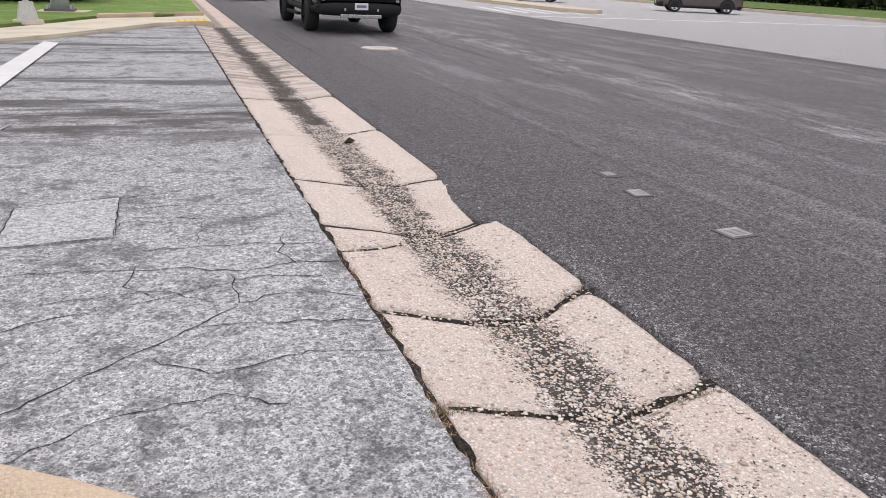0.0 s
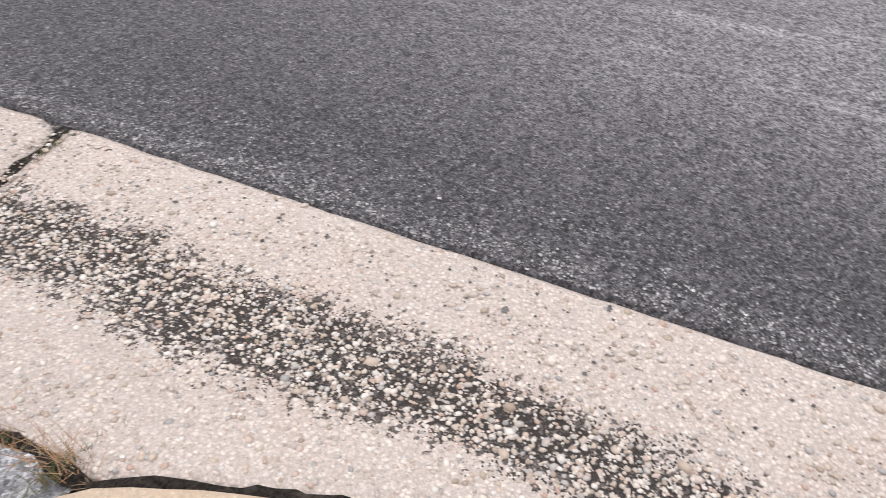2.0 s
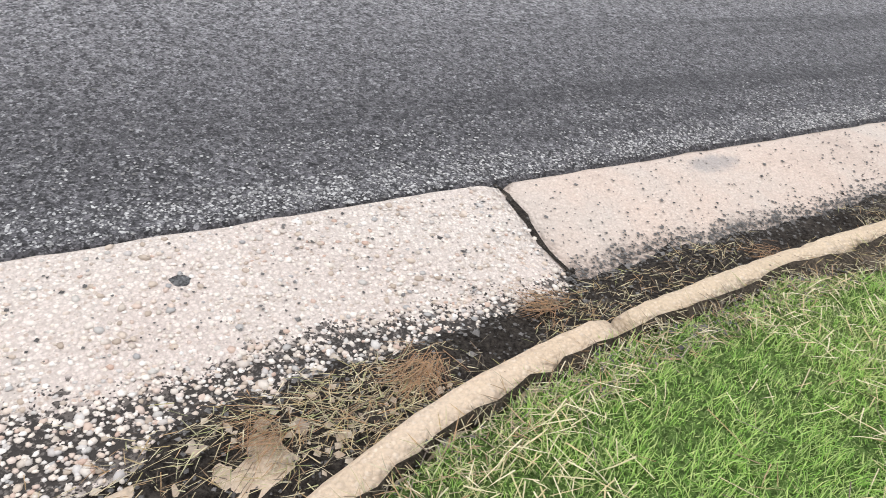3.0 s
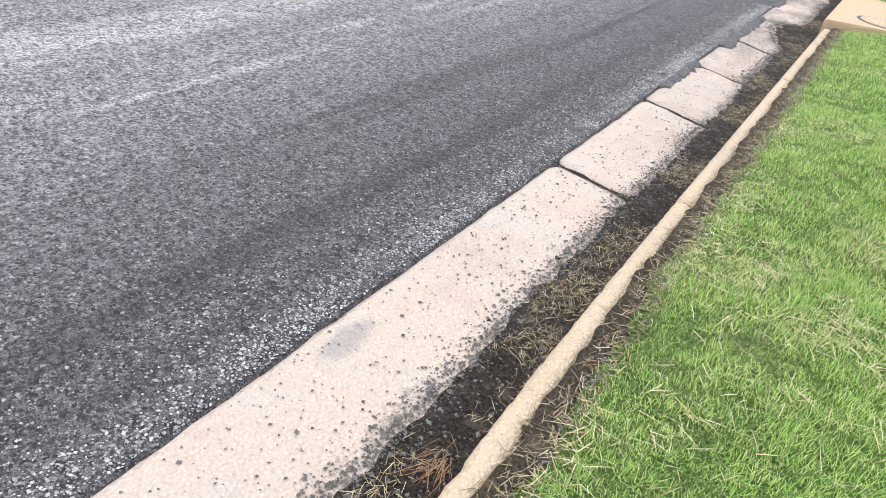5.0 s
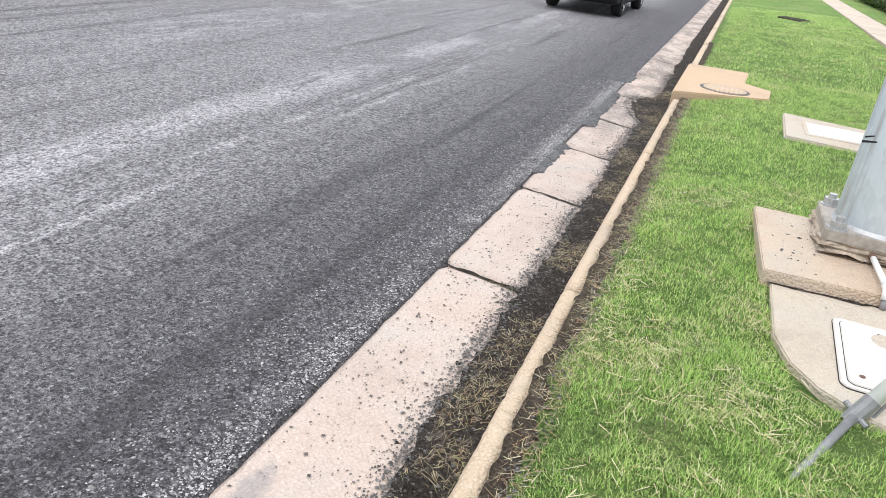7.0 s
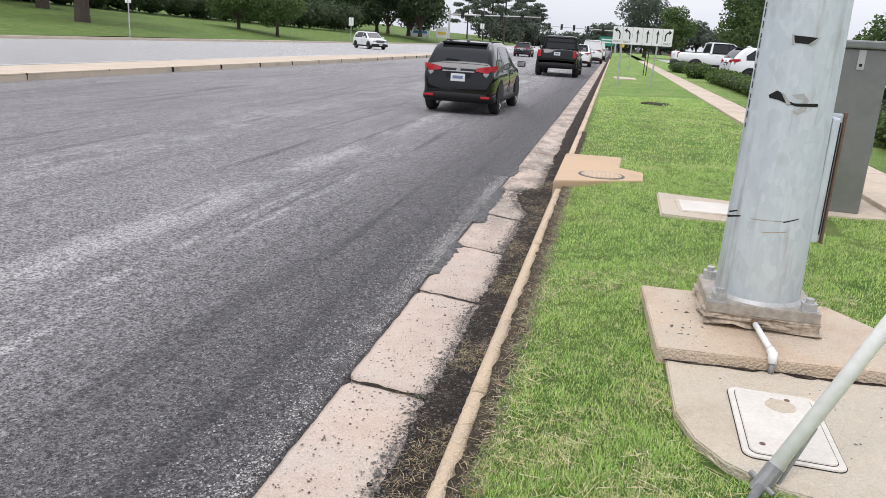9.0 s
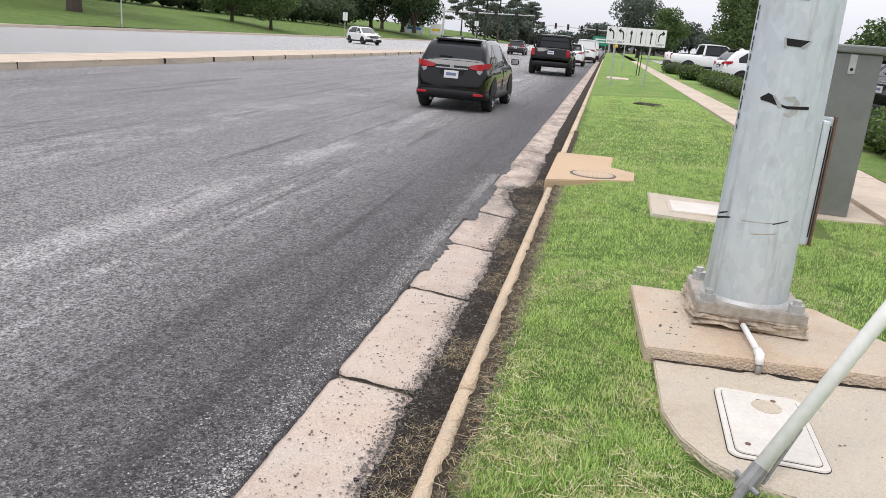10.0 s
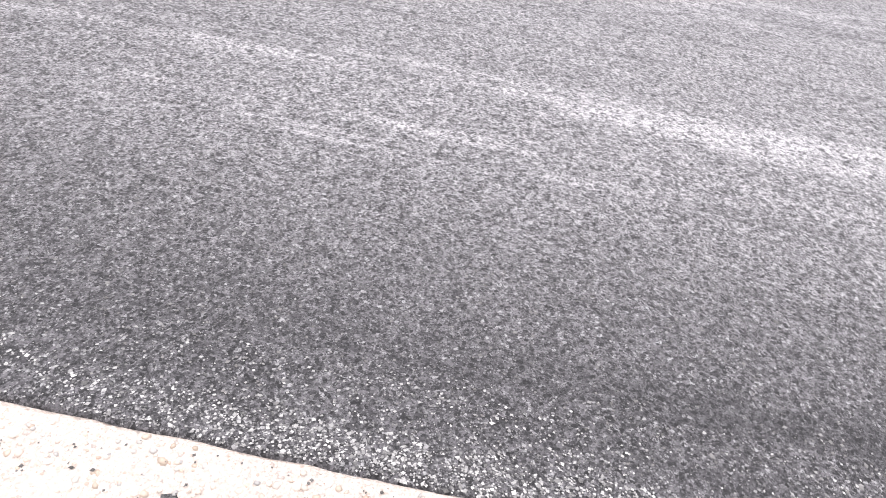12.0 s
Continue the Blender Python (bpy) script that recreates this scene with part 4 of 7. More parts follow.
def scatter_pebbles(name, places, mat, label, category, flat_z=0.55):
    """Many rounded stones, each with twenty faces."""
    g = np.random.default_rng(len(places) + 7)
    own = bmesh.new()
    bmesh.ops.create_icosphere(own, subdivisions=1, radius=1)
    base = np.array([v.co[:] for v in own.verts])
    tri = np.array([[v.index for v in f.verts] for f in own.faces])
    own.free()
    p = np.asarray(places)
    n = len(p)
    loc = base[None] * g.uniform(0.72, 1.25, (n, len(base), 1))
    loc[..., 0] *= g.uniform(0.9, 1.45, (n, 1))
    ang = g.uniform(0, 6.283, n)
    c, s = np.cos(ang)[:, None], np.sin(ang)[:, None]
    v = np.stack([loc[..., 0] * c - loc[..., 1] * s, loc[..., 0] * s + loc[..., 1] * c, loc[..., 2] * flat_z], -1) * p[:, None, 3:4] + p[:, None, :3]
    f = (tri[None] + len(base) * np.arange(n)[:, None, None]).reshape(-1, 3)
    return tagged(mesh_from(name, v.reshape(-1, 3).tolist(), f.tolist(), mat, None, True), label, category, kind="stuff")


def strands(name, roots, mat, label, category, bow=0.25):
    """Thin bent strips: rows of x, y, z, length, heading, rise (radians), width."""
    rng = np.random.default_rng(len(roots) + 1)
    r = np.asarray(roots)
    n = len(r)
    h, e, L, w = r[:, 4], r[:, 5], r[:, 3], r[:, 6]
    d = np.stack([np.cos(h) * np.cos(e), np.sin(h) * np.cos(e), np.sin(e)], -1)
    side = np.stack([-np.sin(h), np.cos(h), rng.uniform(-0.5, 0.5, n)], -1) * w[:, None] / 2
    sway = np.stack([-np.sin(h), np.cos(h), np.zeros(n)], -1) * (rng.uniform(-bow, bow, n) * L)[:, None]
    droop = np.zeros((n, 3))
    droop[:, 2] = -np.abs(np.sin(e)) * 0.16 * L
    root = r[:, :3]
    midp = root + d * (L * 0.55)[:, None] + sway * 0.35
    tip = root + d * L[:, None] + sway + droop
    v = np.stack([root - side, root + side, midp + side * 0.8, midp - side * 0.8, tip], 1).reshape(-1, 3)
    k = 5 * np.arange(n)[:, None]
    quads = (np.array([[0, 1, 2, 3]]) + k).tolist()
    tris = (np.array([[3, 2, 4]]) + k).tolist()
    return tagged(mesh_from(name, v.tolist(), quads + tris, mat), label, category, kind="stuff")


PAD = [(-1.385, -4.82), (-1.425, -3.88), (-1.43, -3.855), (-2.78, -3.93), (-2.75, -4.25), (-2.40, -4.82)]
LOW = [(-1.47, -4.02), (-1.475, -3.32), (-1.53, -3.12), (-1.62, -2.98), (-1.78, -2.86), (-2.05, -2.78), (-2.4, -2.85), (-2.7, -3.05), (-2.9, -3.4), (-2.9, -4.02)]
INLET_SLAB = [(-0.60, -8.40), (-1.55, -8.93), (-1.58, -9.5), (-1.30, -9.75), (-1.33, -10.65), (-0.60, -10.6)]
HAND_SLAB = [(-1.65, -8.22), (-1.63, -7.16), (-2.2, -7.08), (-3.05, -6.84), (-3.1, -7.5), (-2.55, -8.06)]
CAB_SLAB = [(-2.6, -7.55), (-4.6, -7.9), (-4.7, -8.9), (-2.6, -8.7)]


def inside(poly, x, y):
    odd = False
    for (ax, ay), (bx, by) in zip(poly, poly[1:] + poly[:1]):
        if (ay > y) != (by > y) and x < (bx - ax) * (y - ay) / (by - ay) + ax:
            odd = not odd
    return odd


def clear_of_pads(x, y):
    """True where grass can grow."""
    x, y = x + 0.035 * rough(x, y, 14, 31), y + 0.035 * rough(x, y, 14, 32)
    return not any(inside(p, x, y) for p in (PAD, LOW, INLET_SLAB, HAND_SLAB, CAB_SLAB))


rng = np.random.default_rng(11)


def dirt_in(y):
    return -0.375 + 0.03 * rough(1, y, 1.3, 3) + 0.022 * rough(1, y, 5, 3) - 0.09 * ease(y, -1.6, -0.2) - 0.07 * ease(y, -0.2, 0.5) + 0.2 * ease(-y, 7.6, 8.4) * (1 - ease(-y, 8.7, 9.3)) + 0.06 * ease(-y, 10, 16)


def dirt_z(x, y):
    a, b = dirt_in(y), curb_at(y) + 0.04
    u = (x - a) / (b - a)
    h = 0.031 * ease(u, -0.02, 0.35) + 0.010 * ease(u, 0.5, 1.0)
    fade = 1 - ease(y, -0.55, 0.3)
    lumpy = 0.012 * rough(x, y, 14, 1) + 0.010 * rough(x, y, 37, 1)
    patch = ease(rough(x, y, 5.5, 17) + 0.5 * rough(x, y, 15, 17) + 0.55 * ease(0.1 - y, 0.0, 0.5) - 0.5 * ease(y, 0.15, 0.5), -0.35, 0.1)
    return gutter_z(x, y) - 0.012 + (h + lumpy) * (0.25 + 0.75 * fade) + (1 - fade) * patch * ease(u, 0.0, 0.2) * (0.036 + lumpy)


def dirt_place(u, y):
    a, b = dirt_in(y) + 0.03, curb_at(y) + 0.035
    x = a + (b - a) * u
    return (x, y, dirt_z(x, y) if -90 < y else gutter_z(x, y))


tagged(grid("gutter_dirt", [i / 22 for i in range(23)], [-95, -80, -65, -50, -40, -32, -26, -22, -19, -17, -15.5] + [round(-14.5 + 0.04 * i, 3) for i in range(377)], dirt_place, SOIL),
       "dark silt and leaf litter banked against the curb", "dirt", kind="stuff")


def verge_place(u, y):
    r = curb_at(y) - 0.028 - 0.2 * ease(y, 0.2, 2.2) + 0.022 * rough(3, y, 4, 6) + 0.02 * rough(3, y, 15, 6)
    w = max(0.012, 0.078 - 0.06 * ease(y, -1.7, -0.9) + 0.05 * rough(2, y, 2.0, 6) + 0.04 * rough(2, y, 8, 6))
    x = r - w * u
    return (x, y, lawn_z(x, y) + 0.019 * (1 - u) - 0.02 * ease(0.06 - u, 0.0, 0.06) + 0.004 - 0.03 * ease(u, 0.8, 1.0) + 0.006 * rough(x, y, 25) - 0.012 * ease(y, 0.5, 2.5))


tagged(grid("verge_soil", [0, 0.06, 0.15, 0.35, 0.6, 0.8, 1.0], [round(-14 + 0.05 * i, 3) for i in range(308)], verge_place, VERGE), "bare dark soil between the curb and the lawn", "dirt", kind="stuff")


# dark earth packed in the joints
def joint_fill(points, width, z_of, seed):
    return crack(points, width, lambda x, y: z_of(x, y) - 0.012, SOIL, "joint_soil", seed)


joints = thing("joint_earth", "dark earth packed into the gutter joints", "dirt", kind="stuff")
for i, jt in enumerate([JA, JB, JC, JC2, JD, JE, JF, JG, flat(13.6), flat(16.4)]):
    joint_fill([p for p in jt if p[0] >= -1.1][::-1], 0.07 if i < 3 else 0.045, gutter_z, i).parent = joints
for i, y in enumerate(PANS[:12]):
    joint_fill([(0.0, y), (-0.3, y + 0.006), (-0.6, y)], 0.036, gutter_z, 40 + i).parent = joints
joint_fill([(-1.083, 1.5 + 0.12 * k) for k in range(158)], 0.048, lambda x, y: gutter_z(-1.07, y) + 0.004, 60).parent = joints
joint_fill(CRACK_LINE[1:9], 0.05, lambda x, y: gutter_z(x, y) + 0.006, 61).parent = joints
joint_fill([(curb_at(y) + 0.085, y) for y in np.arange(0.3, 1.45, 0.1)], 0.02, lambda x, y: drive_z(x, y) + 0.008 if y > 1.5 else gutter_z(x, y) + 0.016, 62).parent = joints

# loose chippings swept to the edge of the new asphalt
n = 36000
ys = rng.uniform(-9.5, 4.2, n)
xs = np.abs(rng.normal(0.06, 0.045, n)) + np.where(rng.random(n) < 0.25, rng.uniform(0, 0.3, n), 0)
clump = np.array([rough(1, y, 0.9, 8) + 0.5 * rough(1, y, 3.3, 8) for y in ys])
keep = rng.random(n) < 0.35 + 0.9 * np.clip(clump + 0.25, 0, 1) * (ys < 1.2) + 0.08
ch = [(edge_x(y) + 0.012 + x, y, 0.004, s) for x, y, s in zip(xs[keep], ys[keep], rng.gamma(5, 0.0005, keep.sum()) + 0.001)]
scatter_solids("stone_chippings", ch, CHIPS, "loose grey and white stone chippings on the asphalt edge", "gravel")
n = 26000
ch = [(x, y, 0.002, s) for x, y, s in zip(rng.uniform(0.05, 3.2, n) ** 1.25, rng.uniform(-5.5, 3.5, n), rng.gamma(4, 0.0006, n) + 0.0009)]
scatter_solids("road_chippings", ch, ROAD_STONES, "small pale stones set in the road surface", "gravel", 0.35)
# asphalt crumbs flung over the pan
n = 3600
ys = rng.uniform(-13, 3.6, n)
xs = -rng.uniform(0.03, 0.42, n)
keep = rng.random(n) < np.where(ys < -0.6, 1.0, 0.7)
cr = [(x, y, bed_z(x, y) + 0.002, s) for x, y, s in zip(xs[keep], ys[keep], rng.gamma(3, 0.0008, keep.sum()) + 0.0011)]
scatter_solids("asphalt_crumbs", cr, CRUMBS, "dark asphalt crumbs scattered over the gutter", "gravel")
# pebbles standing proud in the washed-out flow line
n = 10500
ys = rng.uniform(-0.9, 8.0, n)
xs = -0.51 + rng.normal(0, 0.088, n)
pb = [(x, y, bed_z(x, y) + 0.0002, s) for x, y, s in zip(xs, ys, rng.gamma(4, 0.0009, n) + 0.0016) if x > -0.9]
scatter_pebbles("pebbles", pb, PEBBLES, "pale rounded pebbles exposed in the gutter bed", "gravel", 0.55)
n = 9000
pb = [(x, y, bed_z(x, y) + 0.0004, s) for x, y, s in zip(rng.uniform(-1.05, -0.02, n), rng.uniform(-0.9, 4.6, n), rng.gamma(5, 0.0009, n) + 0.0014) if x > valley_left(y) + 0.03]
scatter_pebbles("pebbles", pb, PEBBLES, "pale pebbles showing in the worn concrete", "gravel", 0.3)
# three darker stones set in the slab
scatter_pebbles("dark_stones", [(-0.064, 2.557, -0.001, 0.02), (-0.038, 0.789, 0.0, 0.019), (-0.171, 0.07, -0.009, 0.027)], SMEAR, "flat grey stones set in the gutter slab", "stone", 0.25)
# crumbs in the silt
n = 7000
cr = []
for y, u, s in zip(rng.uniform(-9, 0.4, n), rng.random(n) ** 1.6, rng.gamma(3, 0.0009, n) + 0.001):
    x = dirt_in(y) - 0.0 + (curb_at(y) + 0.05 - dirt_in(y)) * u
    cr.append((x, y, max(dirt_z(x, y), gutter_z(x, y)) + 0.002, s))
scatter_solids("silt_crumbs", cr, CRUMBS, "crumbs and grit in the gutter silt", "gravel")

n = 9000
ys = rng.uniform(-11, 0.3, n)
cr = []
for y, d, s in zip(ys, rng.normal(0, 0.035, n), rng.gamma(3, 0.0008, n) + 0.001):
    x = dirt_in(y) - 0.01 + d
    cr.append((x, y, max(dirt_z(x, y), gutter_z(x, y)) + 0.0015, s))
scatter_solids("silt_grit", cr, CRUMBS, "dark grit thinning out from the silt over the concrete", "gravel")
# straw, clippings and pine needles
st = []
for y, u in zip(rng.uniform(-9.5, 0.35, 18000), rng.random(18000)):
    x = dirt_in(y) - 0.06 + (curb_at(y) + 0.06 - dirt_in(y)) * u
    dens = 1.6 * rough(x, y, 3.0, 12) + 0.8 * rough(x, y, 9.0, 12)
    if rng.random() < 0.5 + dens:
        st.append((x, y, max(dirt_z(x, y), gutter_z(x, y)) + rng.uniform(0.003, 0.013), rng.uniform(0.012, 0.06), rng.normal(1.57, 0.85) + (3.14 if rng.random() < 0.5 else 0), rng.uniform(-0.05, 0.16), rng.uniform(0.001, 0.0022)))
for y, u in zip(rng.uniform(-9, 1.8, 8000), rng.random(8000)):
    x = curb_at(y) - 0.02 - 0.13 * u - 0.2 * ease(y, 0.2, 2.2)
    st.append((x, y, lawn_z(x, y) + rng.uniform(0.006, 0.022), rng.uniform(0.02, 0.07), rng.uniform(0, 6.28), rng.uniform(-0.05, 0.3), rng.uniform(0.0012, 0.0026)))
for x, y in zip(rng.uniform(-2.4, -0.85, 900), rng.uniform(-6, 0.6, 900)):
    if x < lawn_right(y) - 0.1 and clear_of_pads(x, y):
        st.append((x, y, lawn_z(x, y) + rng.uniform(0.025, 0.045), rng.uniform(0.05, 0.13), rng.uniform(0, 6.28), rng.uniform(-0.1, 0.2), rng.uniform(0.0014, 0.0026)))
dg = []
for x, y, r in zip(rng.uniform(-2.6, -0.8, 20000), rng.uniform(-5.6, 0.5, 20000), rng.random(20000)):
    if x < lawn_right(y) - 0.06 and clear_of_pads(x, y) and r < 0.3 - 0.2 * ease(-y, 2.8, 4.5) + 1.3 * rough(x, y, 1.9, 21) + 0.9 * rough(x, y, 5.5, 21):
        dg.append((x, y, lawn_z(x, y) + rng.uniform(0.022, 0.046), rng.uniform(0.03, 0.11), rng.normal(2.4, 0.9), rng.uniform(-0.08, 0.25), rng.uniform(0.0016, 0.003)))
strands("dry_grass", dg, DRY_GRASS, "pale dry grass stalks lying on the lawn", "grass", 0.15)
vc = [(curb_at(y) - 0.03 - 0.11 * u - 0.2 * ease(y, 0.2, 2.2), y, lawn_z(-0.75, y) + 0.012, s) for y, u, s in zip(rng.uniform(-9, 0.6, 3500), rng.random(3500), rng.gamma(3, 0.0009, 3500) + 0.001)]
scatter_solids("verge_crumbs", vc, CRUMBS, "crumbs of dark soil along the back of the curb", "gravel")
# broken concrete and dry litter where the corner piece meets the curb
bc = [(x, y, max(gutter_z(x, y), dirt_z(x, y) if y < 0.3 else -1) + 0.004, s) for x, y, s in zip(rng.normal(-0.66, 0.055, 110), rng.normal(-0.1, 0.2, 110), rng.gamma(2.2, 0.0022, 110) + 0.002) if x > curb_at(y) + 0.06]
scatter_solids("concrete_crumbs", bc, islands("tan_crumbs", [(0.52, 0.42, 0.31), (0.42, 0.32, 0.22), (0.58, 0.49, 0.38), (0.34, 0.26, 0.19)]), "broken bits of tan concrete at the curb corner", "rubble", 0.45)
for x, y in zip(rng.normal(-0.67, 0.06, 800), rng.normal(-0.08, 0.22, 800)):
    if curb_at(y) + 0.05 < x < -0.5:
        st.append((x, y, max(gutter_z(x, y), dirt_z(x, y) if y < 0.35 else -1) + rng.uniform(0.008, 0.022), rng.uniform(0.015, 0.07), rng.normal(1.8, 0.7), rng.uniform(-0.05, 0.15), rng.uniform(0.001, 0.0022)))
strands("straw_litter", st, STRAW, "dry straw, clippings and pine needles", "litter", 0.12)
for cx, cy, hd, k in ((-0.60, -0.34, 2.3, 130), (-0.53, -0.76, 1.2, 90), (-0.66, 0.02, 1.75, 60), (-0.56, -1.6, 1.5, 50), (-1.09, 1.58, 1.4, 45), (-1.09, 1.8, 1.7, 40)):
    tuft = [(cx + rng.normal(0, 0.022), cy + rng.normal(0, 0.03), gutter_z(cx, cy) + 0.035 + rng.uniform(0, 0.015), rng.uniform(0.06, 0.13), hd + rng.normal(0, 0.55), rng.uniform(-0.08, 0.2), 0.0016) for _ in range(k)]
    strands("pine_needle_tuft", tuft, RUST_STRAW, "rust-brown tuft of dead pine needles in the gutter", "litter")
rl = [(-1.087 + rng.normal(0, 0.014), y, drive_z(-1.1, y) + rng.uniform(-0.012, 0.004), rng.uniform(0.012, 0.045), rng.normal(1.57, 0.9), rng.uniform(-0.1, 0.3), 0.0024) for y in np.concatenate([rng.uniform(1.5, 2.4, 420), rng.uniform(2.4, 4.4, 260), rng.normal(2.74, 0.05, 120)])]
strands("joint_litter", rl, RUST_STRAW, "rust-brown dead leaves and needles in the driveway joint", "litter")
scatter_solids("soil_clod", [(-0.37, 7.14, gutter_z(-0.37, 7.14) + 0.015, 0.05)], SOIL, "dark clod of earth lying on the gutter", "clod", 0.8)
# tufts that grow in the joints
tf = []
for cx, cy, spread, k, L in ((-0.13, 2.70, 0.055, 160, 0.035), (-1.06, 2.76, 0.05, 130, 0.03), (-0.82, 2.73, 0.05, 60, 0.022), (-1.09, 1.6, 0.06, 130, 0.04), (-1.085, 2.2, 0.14, 60, 0.02), (-1.1, 1.75, 0.06, 60, 0.02), (-0.14, 3.63, 0.04, 40, 0.02), (-0.33, -3.55, 0.05, 60, 0.03), (-0.36, -3.4, 0.07, 60, 0.03)):
    for _ in range(k):
        x, y = cx + rng.normal(0, spread), cy + rng.normal(0, 0.014)
        tf.append((x, y, gutter_z(x, y) - 0.004, rng.uniform(0.4, 1.0) * L, rng.uniform(0, 6.28), rng.uniform(0.2, 1.2), 0.0022))
strands("joint_weeds", tf, foliage("weeds", (0.05, 0.08, 0.02), (0.13, 0.13, 0.05), (0.22, 0.13, 0.07)), "small weeds and moss growing in the joints", "weed")


# ---- grass blades ----
gb = []
for x0, x1, y0, y1, per, tall, wide in ((-2.6, -0.72, -3.2, 0.9, 27000, 0.043, 0.0021), (-2.6, -0.72, -5.6, -3.2, 17000, 0.044, 0.0026), (-3.7, -0.72, -10.5, -5.6, 9000, 0.044, 0.0032), (-3.7, -2.6, -5.6, 0.0, 4200, 0.046, 0.0042), (-3.7, -0.72, -24, -10.5, 1500, 0.045, 0.007)):
    k = int((x1 - x0) * (y1 - y0) * per)
    X, Y = rng.uniform(x0, x1, k), rng.uniform(y0, y1, k)
    R, L, Hd, E, W = rng.random(k), rng.uniform(0.45, 1.15, k), rng.uniform(0, 6.28, k), rng.normal(0.85, 0.4, k), rng.uniform(0.7, 1.2, k)
    for x, y, r, ln, h, e, w in zip(X, Y, R, L, Hd, E, W):
        edge = lawn_right(y) + 0.012 - 0.07 * ease(-y, 0.9, 2.0) - 0.05 * rough(2, y, 2.0, 6) - 0.035 * rough(2, y, 8, 6)
        if x > edge - 0.05 * r or not clear_of_pads(x, y):
            continue
        gb.append((x, y, lawn_z(x, y) - 0.004, ln * tall * (0.85 + 0.5 * rough(x, y, 3.1, 2) + 0.7 * rough(x, y, 13, 2)), h, e, w * wide))
strands("grass_blades", gb, BLADES, "short mown grass blades, green with straw-coloured ones", "grass", 0.16)

# asphalt spilt over the road edge of the pan
for y0, y1, reach, k in ((-6.25, -5.3, 0.11, 90), (-8.75, -6.95, 0.14, 190), (-10.3, -9.5, 0.1, 70)):
    def spill_place(u, y, y0=y0, y1=y1, reach=reach):
        end = ease(y, y0, y0 + 0.06) * (1 - ease(y, y1 - 0.06, y1))
        out = end * reach * (0.7 + 0.45 * rough(3, y, 3.0) + 0.3 * rough(3, y, 11) + 0.12 * rough(3, y, 31))
        x = 0.01 - max(0.0, out) * u
        return (x, y, gutter_z(x, y) + 0.024 * (1 - u ** 5) - 0.007 + 0.006 * rough(x, y, 16) + 0.005 * rough(x, y, 34))

    tagged(grid("asphalt_spill", [0, 0.2, 0.4, 0.6, 0.78, 0.92, 1.0], [y0 + (y1 - y0) * j / 64 for j in range(65)], spill_place, SMEAR), "lumps of grey asphalt spilt over the gutter edge", "asphalt", kind="structure")


# ---- covers in the road ----
def manhole(at, r, label, plate=IRON_PALE, lid=IRON, ring=IRON_PALE):
    ob = thing("manhole_cover", label, "manhole cover", at)
    bm = bmesh.new()
    bmesh.ops.create_cone(bm, cap_ends=True, segments=40, radius1=r, radius2=r - 0.01, depth=0.03)
    part("frame", bm, ring, ob)
    bm = bmesh.new()
    bmesh.ops.create_cone(bm, cap_ends=True, segments=36, radius1=r * 0.84, radius2=r * 0.83, depth=0.04)
    part("lid", bm, lid, ob)
    bm = bmesh.new()
    for k in range(-4, 5):
        h = math.sqrt(max(0.01, 0.6 - (k / 5.2) ** 2)) * r
        bm_box(k * r / 5.6 - 0.008, k * r / 5.6 + 0.008, -h, h, 0.018, 0.026, bm=bm)
    part("tread", bm, plate, ob)
    return ob


manhole((2.07, 15.2, 0.0), 0.36, "round pale worn manhole cover set in the asphalt", IRON_PALE, COVER, SLAB)
for x, y, w, d, turn in ((1.258, 5.6, 0.15, 0.18, 3), (1.19, 5.09, 0.15, 0.18, -4), (1.27, 4.2, 0.2, 0.18, 5)):
    ob = thing("valve_cover", "small square worn iron utility cover in the road", "utility cover", (x, y, 0), "utility covers in the road", turn=turn)
    part("frame", bm_box(-w / 2, w / 2, -d / 2, d / 2, -0.02, 0.007, 0.003), IRON, ob)
    part("lid", bm_box(-w / 2 + 0.02, w / 2 - 0.02, -d / 2 + 0.02, d / 2 - 0.02, -0.01, 0.011, 0.003), IRON_PALE if y < 5.4 else IRON, ob)
    bm = bmesh.new()
    for k in range(5):
        bm_box(-w / 2 + 0.03, w / 2 - 0.03, -d / 2 + 0.04 + k * (d - 0.09) / 4.5, -d / 2 + 0.05 + k * (d - 0.09) / 4.5, 0.01, 0.0135, bm=bm)
    part("rib", bm, IRON_PALE, ob)


# ---- inlet box, pads, pole ----
def pad(name, points, z0, z1, mat, label, category, bevel=0.012, kind="structure"):
    return tagged(part(name, bm_prism(points, z0, z1, bevel), mat, None), label, category, kind=kind)


pad("inlet_slab", INLET_SLAB, -0.1, 0.2, INLET, "orange-tan concrete inlet slab behind the curb", "inlet slab")
manhole((-1.09, -9.05, 0.188), 0.27, "round tan inlet cover set in the concrete slab", INLET, plain("lid_tan", (0.52, 0.41, 0.30), 0.85, grain=0.15, scale=40), IRON)
pad("handhole_slab", HAND_SLAB, 0.05, 0.22, SLAB, "pale concrete utility slab in the grass", "concrete slab")
cover_b = thing("handhole_cover", "flat pale utility cover with a rim", "utility cover", (-2.14, -7.62, 0.22), "handhole covers")
part("rim", bm_box(-0.34, 0.34, -0.28, 0.28, -0.02, 0.006, 0.004), SLAB, cover_b)
part("plate", bm_box(-0.31, 0.31, -0.25, 0.25, -0.01, 0.011, 0.004), COVER, cover_b)

